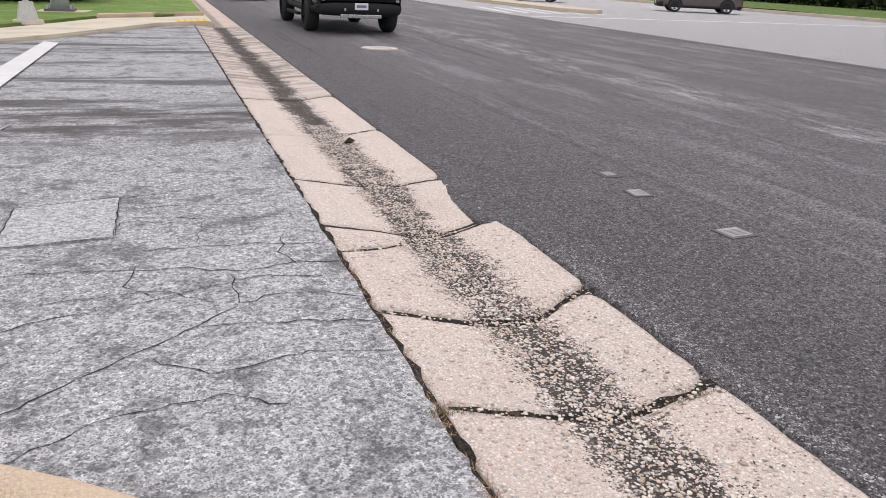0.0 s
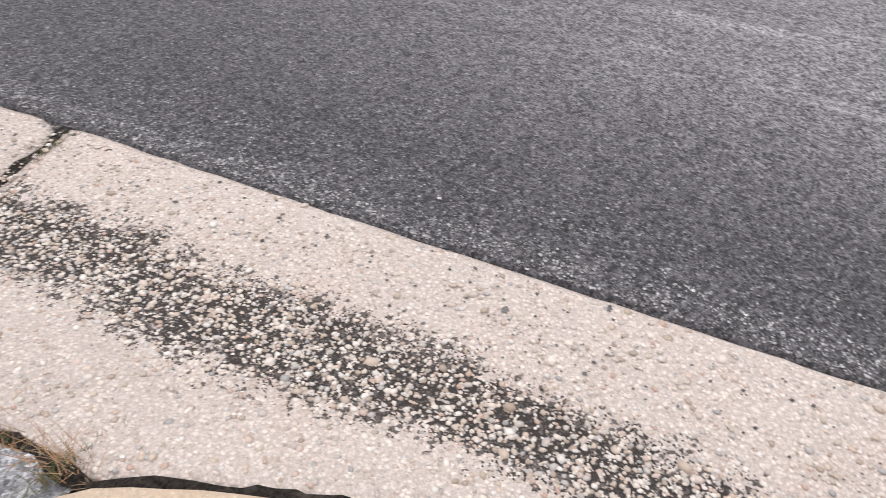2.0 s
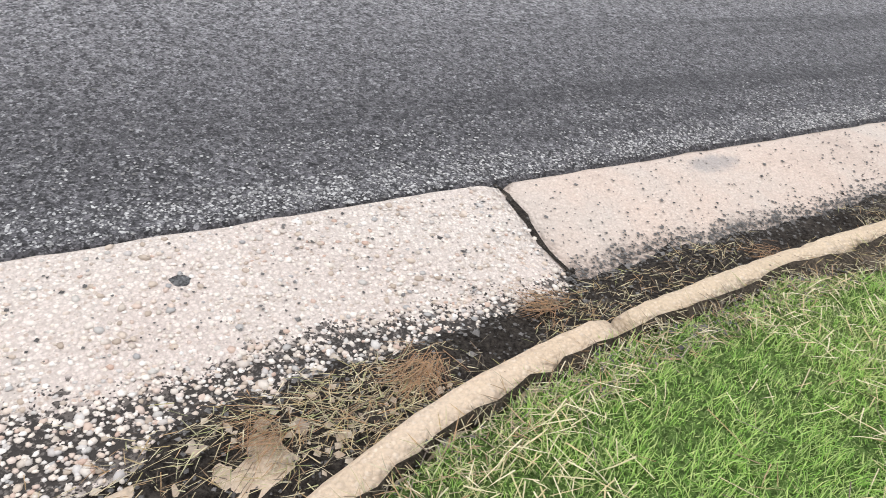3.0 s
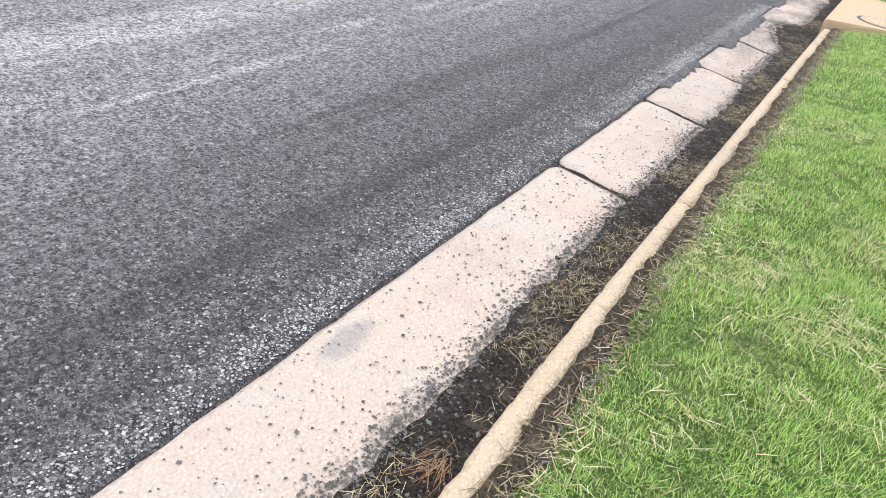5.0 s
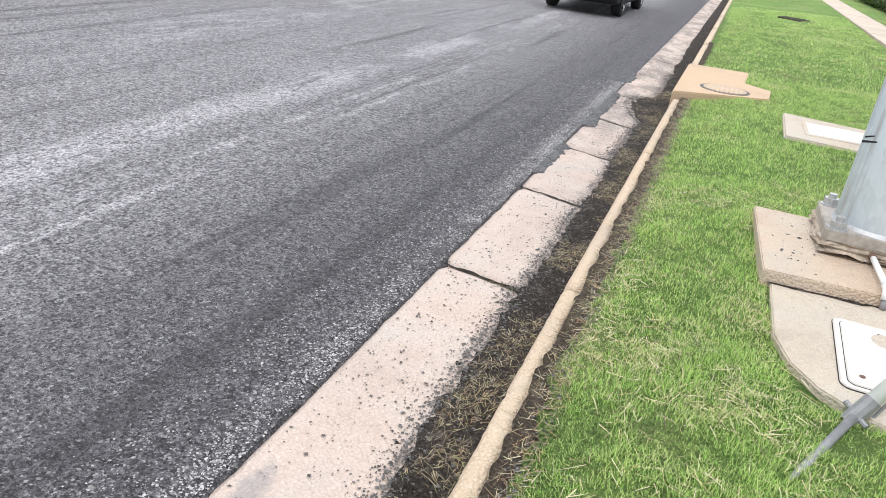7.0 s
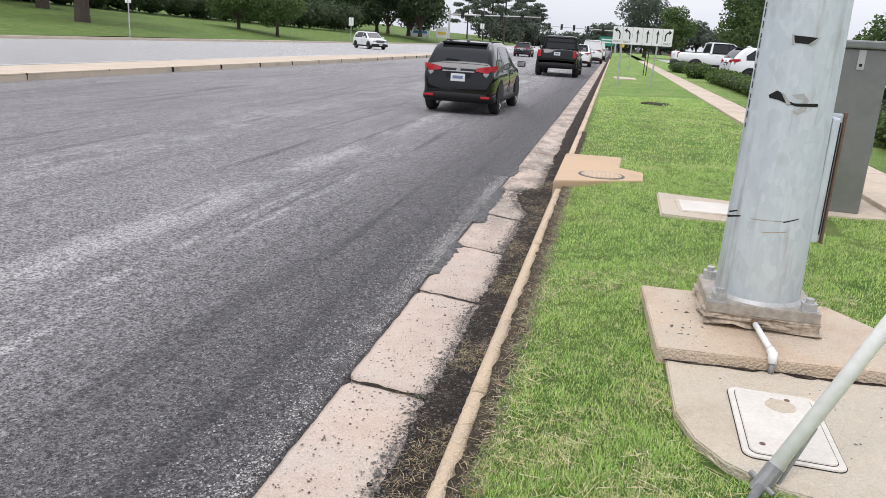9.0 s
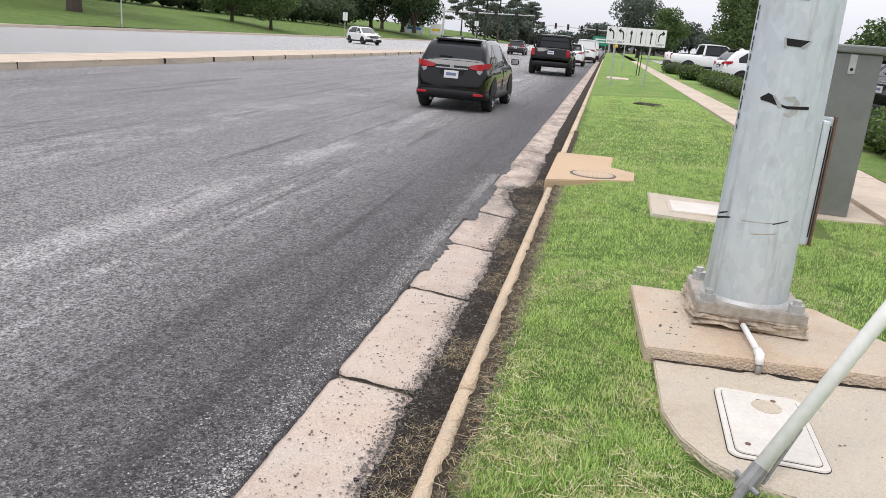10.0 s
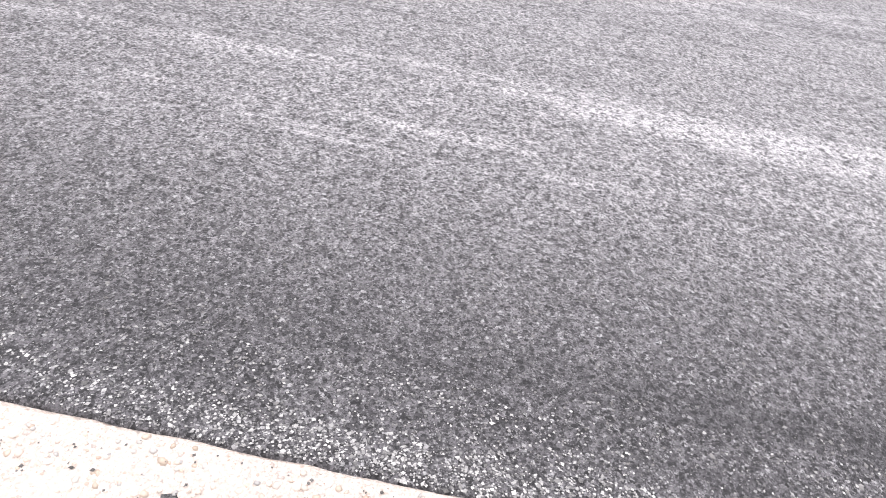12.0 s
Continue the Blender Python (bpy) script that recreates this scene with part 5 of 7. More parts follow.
pad("pole_footing", PAD, -0.05, 0.262, FOOTING, "stained concrete pole footing, cracked at its edge", "concrete footing", 0.006)
pad("handhole_slab", LOW, 0.02, 0.206, SLAB, "rounded concrete slab around a utility cover", "concrete slab", 0.006)
cov = thing("handhole_cover", "rectangular pale utility cover with rounded corners", "utility cover", (-1.88, -3.33, 0.207), "handhole covers", turn=-2)


def rounded(hx, hy, r, k=6):
    out = []
    for cx, cy, a in ((hx - r, hy - r, 0), (-hx + r, hy - r, 90), (-hx + r, -hy + r, 180), (hx - r, -hy + r, 270)):
        out += [(cx + r * math.cos(radians(a + 90 * i / k)), cy + r * math.sin(radians(a + 90 * i / k))) for i in range(k + 1)]
    return out


part("gap", bm_prism(rounded(0.179, 0.301, 0.045), -0.01, 0.002), BLACK, cov)
part("rim", bm_prism(rounded(0.176, 0.298, 0.042), -0.01, 0.007, 0.003), COVER, cov)
part("gap", bm_prism(rounded(0.1525, 0.2745, 0.034), -0.01, 0.0085), BLACK, cov)
part("plate", bm_prism(rounded(0.150, 0.272, 0.032), -0.01, 0.012, 0.003), COVER, cov)
part("slot", bm_box(-0.012, 0.012, -0.22, -0.15, 0.0, 0.0135), BLACK, cov)
for bx, by in ((-0.055, -0.225), (0.1, 0.2)):
    part("bolt", bm_tube((bx, by, 0.005), (bx, by, 0.0145), 0.011), RUST, cov)
bm = bmesh.new()
bmesh.ops.create_cone(bm, cap_ends=True, segments=24, radius1=0.06, radius2=0.06, depth=0.003)
bmesh.ops.translate(bm, verts=bm.verts, vec=(-0.02, -0.16, 0.0125))
part("badge", bm, SLAB, cov)

PX, PY = -1.955, -4.515
pole = thing("signal_pole", "thick galvanised steel signal pole, dented and scarred", "pole", (PX, PY, 0))
own = bm_prism(rounded(0.276, 0.259, 0.03, 3), 0.276, 0.334)
bmesh.ops.subdivide_edges(own, edges=own.edges[:], cuts=4, use_grid_fill=True)
for v in own.verts:
    crumble = 0.02 + 0.5 * max(0.0, 0.334 - v.co.z)
    v.co += Vector((rough(v.co.x * 7, v.co.y * 7 + v.co.z * 40, 2), rough(v.co.y * 7, v.co.x * 7 + v.co.z * 30, 2, 5), 0.35 * rough(v.co.x * 9, v.co.y * 9, 2, 8) if v.co.z < 0.31 else 0)) * crumble
part("grout", own, GROUT, pole, "crumbling brown grout bed")
# rust-dark core stands in for the shadow under the overhanging grout
part("grout_core", bm_prism(rounded(0.235, 0.215, 0.04), 0.26, 0.29), RUST, pole, "dark solid core under the grout, painting in the overhang's shade")
part("base_plate", bm_prism(rounded(0.272, 0.257, 0.03), 0.336, 0.385, 0.004), plain("plate_steel", (0.40, 0.36, 0.31), 0.7, metal=0.2, grain=0.3, scale=30, bump=0.3), pole, "rust-stained steel base plate")
bm = bmesh.new()
SHAFT, seg = [(0.385, 0.212), (0.391, 0.214), (0.8, 0.206), (1.4, 0.198), (2.2, 0.189), (4.0, 0.172), (7.2, 0.15)], 40
prev = None
for z, r in SHAFT:
    ring = [bm.verts.new((r * math.cos(2 * math.pi * k / seg), r * math.sin(2 * math.pi * k / seg), z)) for k in range(seg)]
    if prev:
        for k in range(seg):
            bm.faces.new((prev[k], prev[(k + 1) % seg], ring[(k + 1) % seg], ring[k]))
    prev = ring
bm.faces.new(prev)
part("shaft", bm, GALV, pole, smooth=True)
bm = bmesh.new()
bmesh.ops.create_cone(bm, cap_ends=False, segments=40, radius1=0.23, radius2=0.213, depth=0.02)
bmesh.ops.translate(bm, verts=bm.verts, vec=(0, 0, 0.394))
part("weld_bead", bm, BOLT, pole, smooth=True)
for bx, by in ((-0.215, -0.2), (0.215, -0.2), (-0.215, 0.2), (0.215, 0.2)):
    bolt = part("anchor_bolt", bm_tube((bx, by, 0.35), (bx, by, 0.448), 0.02, seg=16), BOLT, pole)
    part("nut", bm_tube((bx, by, 0.3855), (bx, by, 0.425), 0.04, seg=6), BOLT, bolt)
    part("washer", bm_tube((bx, by, 0.3845), (bx, by, 0.39), 0.048, seg=18), BOLT, bolt)


def on_shaft(face, z, r=None):
    """A point on the shaft's skin; face: degrees round from +x."""
    r = r or bend(SHAFT, z)
    return Vector((r * math.cos(radians(face)), r * math.sin(radians(face)), z))


def shaft_patch(name, outline, mat, lift=0.002, label=""):
    """A flat piece that wraps round the shaft: outline in degrees round it and height."""
    bm = bmesh.new()
    lo = min(p[0] for p in outline)
    face = bm.faces.new([bm.verts.new((a, z, 0)) for a, z in outline])
    bmesh.ops.triangulate(bm, faces=[face])
    bmesh.ops.subdivide_edges(bm, edges=bm.edges[:], cuts=3, use_grid_fill=True)
    for v in bm.verts:
        a, z = v.co.x, v.co.y
        v.co = on_shaft(a, z, bend(SHAFT, z) + lift)
    return part(name, bm, mat, pole, label)


TOWARD = 78  # the side of the shaft that faces back along the verge


def at_shaft(dx, z):
    """dx: across the shaft as one faces it, 0 in its middle; positive towards the lawn."""
    return TOWARD + math.degrees(math.asin(max(-0.99, min(0.99, dx / 0.206)))), z


shaft_patch("slot", [at_shaft(*p) for p in ((-0.045, 1.70), (0.075, 1.693), (0.04, 1.662), (-0.03, 1.666))], BLACK, label="black slot torn in the steel")
shaft_patch("slot_lip", [at_shaft(*p) for p in ((-0.047, 1.703), (-0.038, 1.703), (-0.028, 1.662), (-0.04, 1.655))], BOLT, 0.005)
shaft_patch("slot_lip", [at_shaft(*p) for p in ((0.075, 1.697), (0.078, 1.69), (0.042, 1.655), (0.034, 1.664))], BOLT, 0.005)
shaft_patch("slot", [at_shaft(*p) for p in ((-0.105, 1.42), (-0.07, 1.445), (-0.05, 1.437), (-0.02, 1.39), (-0.06, 1.402), (-0.1, 1.408))], BLACK)
shaft_patch("slot", [at_shaft(*p) for p in ((-0.02, 1.402), (0.02, 1.392), (0.122, 1.397), (0.124, 1.382), (0.03, 1.378), (-0.01, 1.388))], BLACK)
shaft_patch("slot_lip", [at_shaft(*p) for p in ((-0.045, 1.437), (-0.035, 1.435), (0.002, 1.388), (-0.016, 1.385))], BOLT, 0.006)
shaft_patch("scar", [at_shaft(*p) for p in ((0.0, 1.43), (0.05, 1.44), (0.08, 1.41), (0.075, 1.36), (0.04, 1.34), (0.01, 1.355), (0.045, 1.37), (0.055, 1.41), (0.02, 1.415))], BOLT, 0.0012)
shaft_patch("slot", [at_shaft(*p) for p in ((-0.03, 1.905), (0.05, 1.905), (0.03, 1.87), (-0.015, 1.872))], BLACK)
for dx, z, w, h in ((-0.17, 0.80, 0.035, 0.012), (-0.175, 0.825, 0.022, 0.01), (0.095, 0.83, 0.035, 0.008), (0.03, 0.765, 0.06, 0.006), (-0.0, 0.82, 0.09, 0.004)):
    shaft_patch("scratch", [at_shaft(*p) for p in ((dx - w, z - h), (dx + w, z + h * 1.6), (dx + w, z + h), (dx - w * 0.8, z - h * 1.6))], BLACK if w < 0.05 else GROUT, 0.0012)
shaft_patch("seam_mark", [at_shaft(*p) for p in ((0.02, 1.68), (0.03, 1.68), (0.028, 1.672), (0.022, 1.672))], RUST, 0.0015)
for k in range(14):
    z = 1.25 + 0.048 * k
    shaft_patch("stencil_bar", [at_shaft(-0.196, z), at_shaft(-0.19, z), at_shaft(-0.19, z + 0.022 + 0.01 * (k % 3)), at_shaft(-0.196, z + 0.022 + 0.01 * (k % 3))], SIGN_BLACK, 0.001)
# hinged access door standing open on the lawn side of the shaft
door = part("access_door", bm_box(-0.275, -0.2, -0.085, -0.065, 0.68, 1.345, 0.012), GALV, pole, "rust-streaked access door, ajar")
part("door_edge", bm_box(-0.288, -0.276, -0.09, -0.05, 0.675, 1.35, 0.004), RUST, door)
part("door_jamb", bm_box(-0.232, -0.195, -0.06, 0.055, 0.70, 1.33, 0.012), GALV, pole)
# solid black strip paints in the shade of the opening behind the door
part("hollow", bm_box(-0.268, -0.243, -0.0655, -0.0615, 0.72, 1.30), BLACK, door)
part("rust_streak", bm_box(-0.262, -0.235, -0.0648, -0.0605, 0.74, 0.95, 0.001), RUST, door)
drain = part("drain_pipe", bm_tube((0.045, 0.22, 0.312), (0.02, 0.60, 0.295), 0.014, seg=14), PIPE, pole, "short white drain pipe", True)
part("coupling", bm_tube((0.044, 0.235, 0.311), (0.04, 0.295, 0.309), 0.017, seg=14), RUST, drain, "rusty coupling", True)
elbow = bm_tube((0.021, 0.585, 0.296), (0.018, 0.632, 0.292), 0.02, seg=14)
bm_tube((0.018, 0.628, 0.302), (0.017, 0.648, 0.25), 0.02, seg=14, bm=elbow)
part("elbow", elbow, PIPE, drain, smooth=True)
part("spout", bm_tube((0.017, 0.646, 0.255), (0.017, 0.652, 0.2), 0.014, seg=14), PIPE_GREY, drain, smooth=True)
# soil-coloured strip also paints in the shade of the gap under the footing
seam = thing("footing_seam", "dark strip under the footing's edge, soil with the gap's shade painted in", "dirt", kind="stuff")
crack([(-1.47, -3.845), (-1.8, -3.862), (-2.3, -3.89), (-2.76, -3.915)], 0.05, lambda x, y: 0.2045, SOIL, "seam_soil", 70).parent = seam
grains = np.random.default_rng(5)
scatter_solids("footing_grit", [(x, y, 0.264, q) for x, y, q in zip(grains.normal(-1.55, 0.09, 36), grains.uniform(-4.75, -3.9, 36), grains.gamma(3, 0.0014, 36) + 0.001) if -1.68 < x < -1.44]
               + [(x, y, 0.208, q) for x, y, q in zip(grains.uniform(-2.7, -1.55, 30), grains.uniform(-3.75, -3.05, 30), grains.gamma(3, 0.001, 30) + 0.001)], CRUMBS, "dark crumbs scattered over the concrete footing", "gravel")

# leaning pipe over a pad in the grass
J3, T3 = Vector((-1.728, -2.871, 0.205)), Vector((-2.112, -3.112, 0.797))
lean = thing("leaning_pipe", "white pipe leaning from a grey stub in the grass", "pipe", (-1.44, -2.28, 0.17))
off = Vector((-1.44, -2.28, 0.17))
part("stub", bm_tube(Vector((-1.44, -2.28, 0.16)) - off, J3 - off, 0.014, 0.016), PIPE_GREY, lean, "grey steel stub", True)
tip = J3 + (T3 - J3) * 2.6
part("tube", bm_tube(J3 - off + (T3 - J3) * 0.04, tip - off, 0.0265, seg=18), PIPE, lean, smooth=True)
part("clamp", bm_tube(J3 - off - (T3 - J3) * 0.05, J3 - off + (T3 - J3) * 0.1, 0.031, seg=10), PIPE_GREY, lean)
part("clamp_bolt", bm_tube(J3 - off + Vector((-0.03, 0.045, -0.01)), J3 - off + Vector((0.035, -0.035, 0.02)), 0.01, seg=8), PIPE_GREY, lean)
part("strap", bm_tube(J3 - off + Vector((-0.045, -0.01, -0.02)), J3 - off + (T3 - J3) * 0.34 + Vector((-0.022, 0.012, 0)), 0.006, seg=8), PIPE_GREY, lean)

# cabinet beyond the pole
cab = thing("signal_cabinet", "grey steel traffic control cabinet on a concrete slab", "cabinet", (-3.13, -8.2, 0.25), turn=-6)
part("body", bm_box(-0.33, 0.33, -0.3, 0.3, 0.0, 1.46, 0.012), STEEL, cab)
part("roof", bm_box(-0.37, 0.37, -0.34, 0.34, 1.46, 1.53, 0.015), STEEL, cab)
part("door", bm_box(-0.335, -0.329, -0.27, 0.27, 0.06, 1.42, 0.002), STEEL, cab)
handle = part("lifting_eye", bm_box(-0.13, -0.07, 0.301, 0.309, 1.28, 1.45, 0.003), ALLOY, cab, "bare metal lifting eye")
part("eye_hole", bm_tube((-0.1, 0.309, 1.32), (-0.1, 0.3115, 1.32), 0.014), BLACK, handle)
part("handle", bm_tube((-0.36, 0.1, 0.5), (-0.36, 0.1, 0.68), 0.012), ALLOY, cab)
pad("cabinet_slab", CAB_SLAB, 0.05, 0.252, SLAB, "pale concrete cabinet slab", "concrete slab")


# ---- vehicles ----
def loft(stations, seg=24, power=0.42):
    """A closed body through rounded-box sections: rows of y, half width, bottom, top."""
    bm = bmesh.new()
    prev = first = None
    for y, w, z0, z1 in stations:
        ring = []
        for k in range(seg):
            a = 2 * math.pi * k / seg
            c, s = math.cos(a), math.sin(a)
            ring.append(bm.verts.new((w * math.copysign(abs(c) ** power, c), y, (z0 + z1) / 2 + (z1 - z0) / 2 * math.copysign(abs(s) ** power, s))))
        if prev:
            for k in range(seg):
                bm.faces.new((prev[k], prev[(k + 1) % seg], ring[(k + 1) % seg], ring[k]))
        first, prev = first or ring, ring
    bm.faces.new(first)
    bm.faces.new(prev[::-1])
    bmesh.ops.recalc_face_normals(bm, faces=bm.faces[:])
    return bm


def wheel(parent, x, y, r, width, rim_mat, spokes=5, steel=False):
    side = 1 if x > 0 else -1
    bm = bmesh.new()
    prof = [(r * 0.66, -width / 2), (r * 0.9, -width / 2), (r, -width * 0.36), (r, width * 0.36), (r * 0.9, width / 2), (r * 0.66, width / 2)]
    seg, prev, rings = 28, None, []
    for k in range(seg):
        a = 2 * math.pi * k / seg
        rings.append([bm.verts.new((x + d, y + q * math.cos(a), r + q * math.sin(a))) for q, d in prof])
    for k in range(seg):
        a, b = rings[k], rings[(k + 1) % seg]
        for j in range(len(prof) - 1):
            bm.faces.new((a[j], a[j + 1], b[j + 1], b[j]))
    bmesh.ops.recalc_face_normals(bm, faces=bm.faces[:])
    tyre = part("wheel", bm, TYRE, parent, "black tyre with alloy rim", True)
    face = x + side * width * 0.30
    part("rim_back", bm_tube((face - side * 0.05, y, r), (face - side * 0.04, y, r), r * 0.66, seg=24), TRIM_BLACK, tyre)
    bm = bmesh.new()
    for k in range(spokes):
        a = 2 * math.pi * k / spokes + 0.3
        d = Vector((0, math.cos(a), math.sin(a)))
        t = Vector((0, -math.sin(a), math.cos(a)))
        o = Vector((face, y, r))
        vs = [bm.verts.new(o + d * q + t * h + Vector((side * e, 0, 0))) for q, h, e in ((0.05, 0.05, 0.01), (r * 0.64, 0.035, 0.03), (r * 0.64, -0.035, 0.03), (0.05, -0.05, 0.01))]
        bm.faces.new(vs)
    hub = bm_tube((face - side * 0.02, y, r), (face + side * 0.02, y, r), 0.06, seg=14)
    join(bm, hub)
    lip = bmesh.new()
    for k in range(24):
        a0, a1 = 2 * math.pi * k / 24, 2 * math.pi * (k + 1) / 24
        lip.faces.new([lip.verts.new((face + side * e, y + q * math.cos(a), r + q * math.sin(a))) for a, q, e in ((a0, r * 0.61, 0.03), (a0, r * 0.67, 0.04), (a1, r * 0.67, 0.04), (a1, r * 0.61, 0.03))])
    join(bm, lip)
    part("rim", bm, rim_mat, tyre)
    return tyre


def bm_patch(rows):
    """A sheet through rows of points."""
    bm = bmesh.new()
    vs = [[bm.verts.new(p) for p in row] for row in rows]
    for p, q in zip(vs, vs[1:]):
        for k in range(len(p) - 1):
            bm.faces.new((p[k], p[k + 1], q[k + 1], q[k]))
    bmesh.ops.recalc_face_normals(bm, faces=bm.faces[:])
    return bm


def crossover_shell(ob, h, w, H, belt, low, paint):
    """The skin of a compact SUV: sections along it with a waist, leaning sides and a rounded roof; the panes lie on that skin."""
    k = (H - belt) / 0.56
    TOP = [(-h, low + 0.36), (-h + 0.03, belt - 0.16), (-h + 0.06, belt - 0.02), (-h + 0.11, belt + 0.06), (-h + 0.2, belt + 0.18 * k), (-h + 0.36, belt + 0.36 * k), (-h + 0.52, H - 0.085), (-h + 0.66, H - 0.03), (-h + 1.2, H), (-0.1, H + 0.01), (h * 0.14, H - 0.03),
           (h * 0.24, H - 0.13), (h * 0.5, belt + 0.05), (h * 0.56, belt + 0.01), (h - 0.45, belt - 0.06), (h - 0.14, belt - 0.17), (h - 0.04, belt - 0.30), (h, low + 0.22)]
    WIDE = [(-h, 0.80), (-h + 0.05, 0.885), (-h + 0.15, 0.94), (-h + 0.4, 0.985), (-h * 0.4, 1.0), (h * 0.4, 0.995), (h - 0.4, 0.955), (h - 0.12, 0.89), (h, 0.74)]
    FLOOR = [(-h, low + 0.1), (-h + 0.1, low + 0.02), (-h + 0.5, low - 0.02), (h - 0.5, low - 0.02), (h - 0.1, low + 0.02), (h, low + 0.08)]
    ROOF = [(-h, 0.92), (-h + 0.11, 0.92), (-h + 0.36, 0.80), (-h + 0.66, 0.735), (0.0, 0.725), (h * 0.2, 0.73), (h * 0.5, 0.86), (h, 0.88)]

    def waist(y):
        return min(belt, bend(TOP, y) - 0.02)

    def flank(y, v):
        """The side between the waist (v = 0) and the edge of the roof (v = 1)."""
        ww, b, t = w * bend(WIDE, y), waist(y), bend(TOP, y)
        return ww * (0.955 + (bend(ROOF, y) - 0.955) * v + 0.045 * math.sin(math.pi * v) * (t - b)), b + (t - 0.035 * min(1, (t - b) * 4) - b) * v

    def section(y):
        ww, b, t, f = w * bend(WIDE, y), waist(y), bend(TOP, y), bend(FLOOR, y)
        r = ww * bend(ROOF, y)
        side = [(ww * 0.8, f), (ww * 0.95, f + 0.03), (ww * 0.985, f + 0.14 * (b - f)), (ww * 0.98, f + 0.4 * (b - f)), (ww, f + 0.66 * (b - f)), (ww * 0.985, f + 0.86 * (b - f))]
        side += [flank(y, v) for v in (0, 0.25, 0.5, 0.75, 1)] + [(r * 0.95, t - 0.012), (r * 0.75, t), (r * 0.4, t + 0.006)]
        return [(x, y, z) for x, z in side] + [(-x, y, z) for x, z in side[::-1]]

    ys = sorted({y for y, _ in TOP} | {-h + 0.015, -h + 0.28, -h + 0.44, -h + 0.9, -0.6, 0.25, h * 0.37, h - 0.7, h - 0.3, h - 0.08})
    bm = bmesh.new()
    rings = [[bm.verts.new(p) for p in section(y)] for y in ys]
    for p, q in zip(rings, rings[1:]):
        for j in range(len(p)):
            bm.faces.new((p[j], p[(j + 1) % len(p)], q[(j + 1) % len(p)], q[j]))
    bm.faces.new(rings[0])
    bm.faces.new(rings[-1][::-1])
    bmesh.ops.recalc_face_normals(bm, faces=bm.faces[:])
    part("body", bm, paint, ob, smooth=True)

    def deck(name, y0, y1, share, label):
        """A pane across the car on the sloping top of the skin."""
        rows = []
        for j in range(9):
            y = y0 + (y1 - y0) * j / 8
            r = w * bend(WIDE, y) * bend(ROOF, y) * share
            rows.append([(r * q, y + (-0.006 if y < 0 else 0.006), bend(TOP, y) + 0.012 - 0.012 * abs(q) ** 3) for q in (-1, -0.9, -0.6, -0.2, 0.2, 0.6, 0.9, 1)])
        part(name, bm_patch(rows), GLASS, ob, label, True)

    deck("rear_window", -h + 0.135, -h + 0.53, 0.86, "dark tinted rear window")
    deck("windscreen", h * 0.2, h * 0.49, 0.9, "dark tinted windscreen")
    for sx in (-1, 1):
        for y0, y1, head in ((-h + 0.62, -h + 1.0, 0.45), (-h + 1.04, -0.02, 0.0), (0.04, h * 0.42, -0.55)):
            rows = []
            for j in range(7):
                y = y0 + (y1 - y0) * j / 6
                cut = max(0.25, 0.9 - abs(head) * (1 - j / 6 if head > 0 else max(0, j / 6 - 0.45)))
                rows.append([(sx * (flank(y, v)[0] + 0.006), y, flank(y, v)[1]) for v in (0.1, 0.1 + (cut - 0.1) / 3, 0.1 + (cut - 0.1) * 2 / 3, cut)])
            part("side_window", bm_patch(rows), GLASS, ob, "dark tinted side window", True)
        part("roof_rail", bm_tube((sx * w * 0.6, -h + 0.95, H + 0.012), (sx * w * 0.6, h * 0.05, H + 0.008), 0.014, seg=8), TRIM_BLACK, ob)
    # the crease under the tailgate and the licence recess
    part("recess", bm_box(-0.27, 0.27, -h + 0.022, -h + 0.1, belt - 0.235, belt - 0.075, 0.02), TRIM_BLACK, ob)
    part("tailgate_seam", bm_box(-w * 0.7, w * 0.7, -h + 0.004, -h + 0.1, low + 0.30, low + 0.312), BLACK, ob)


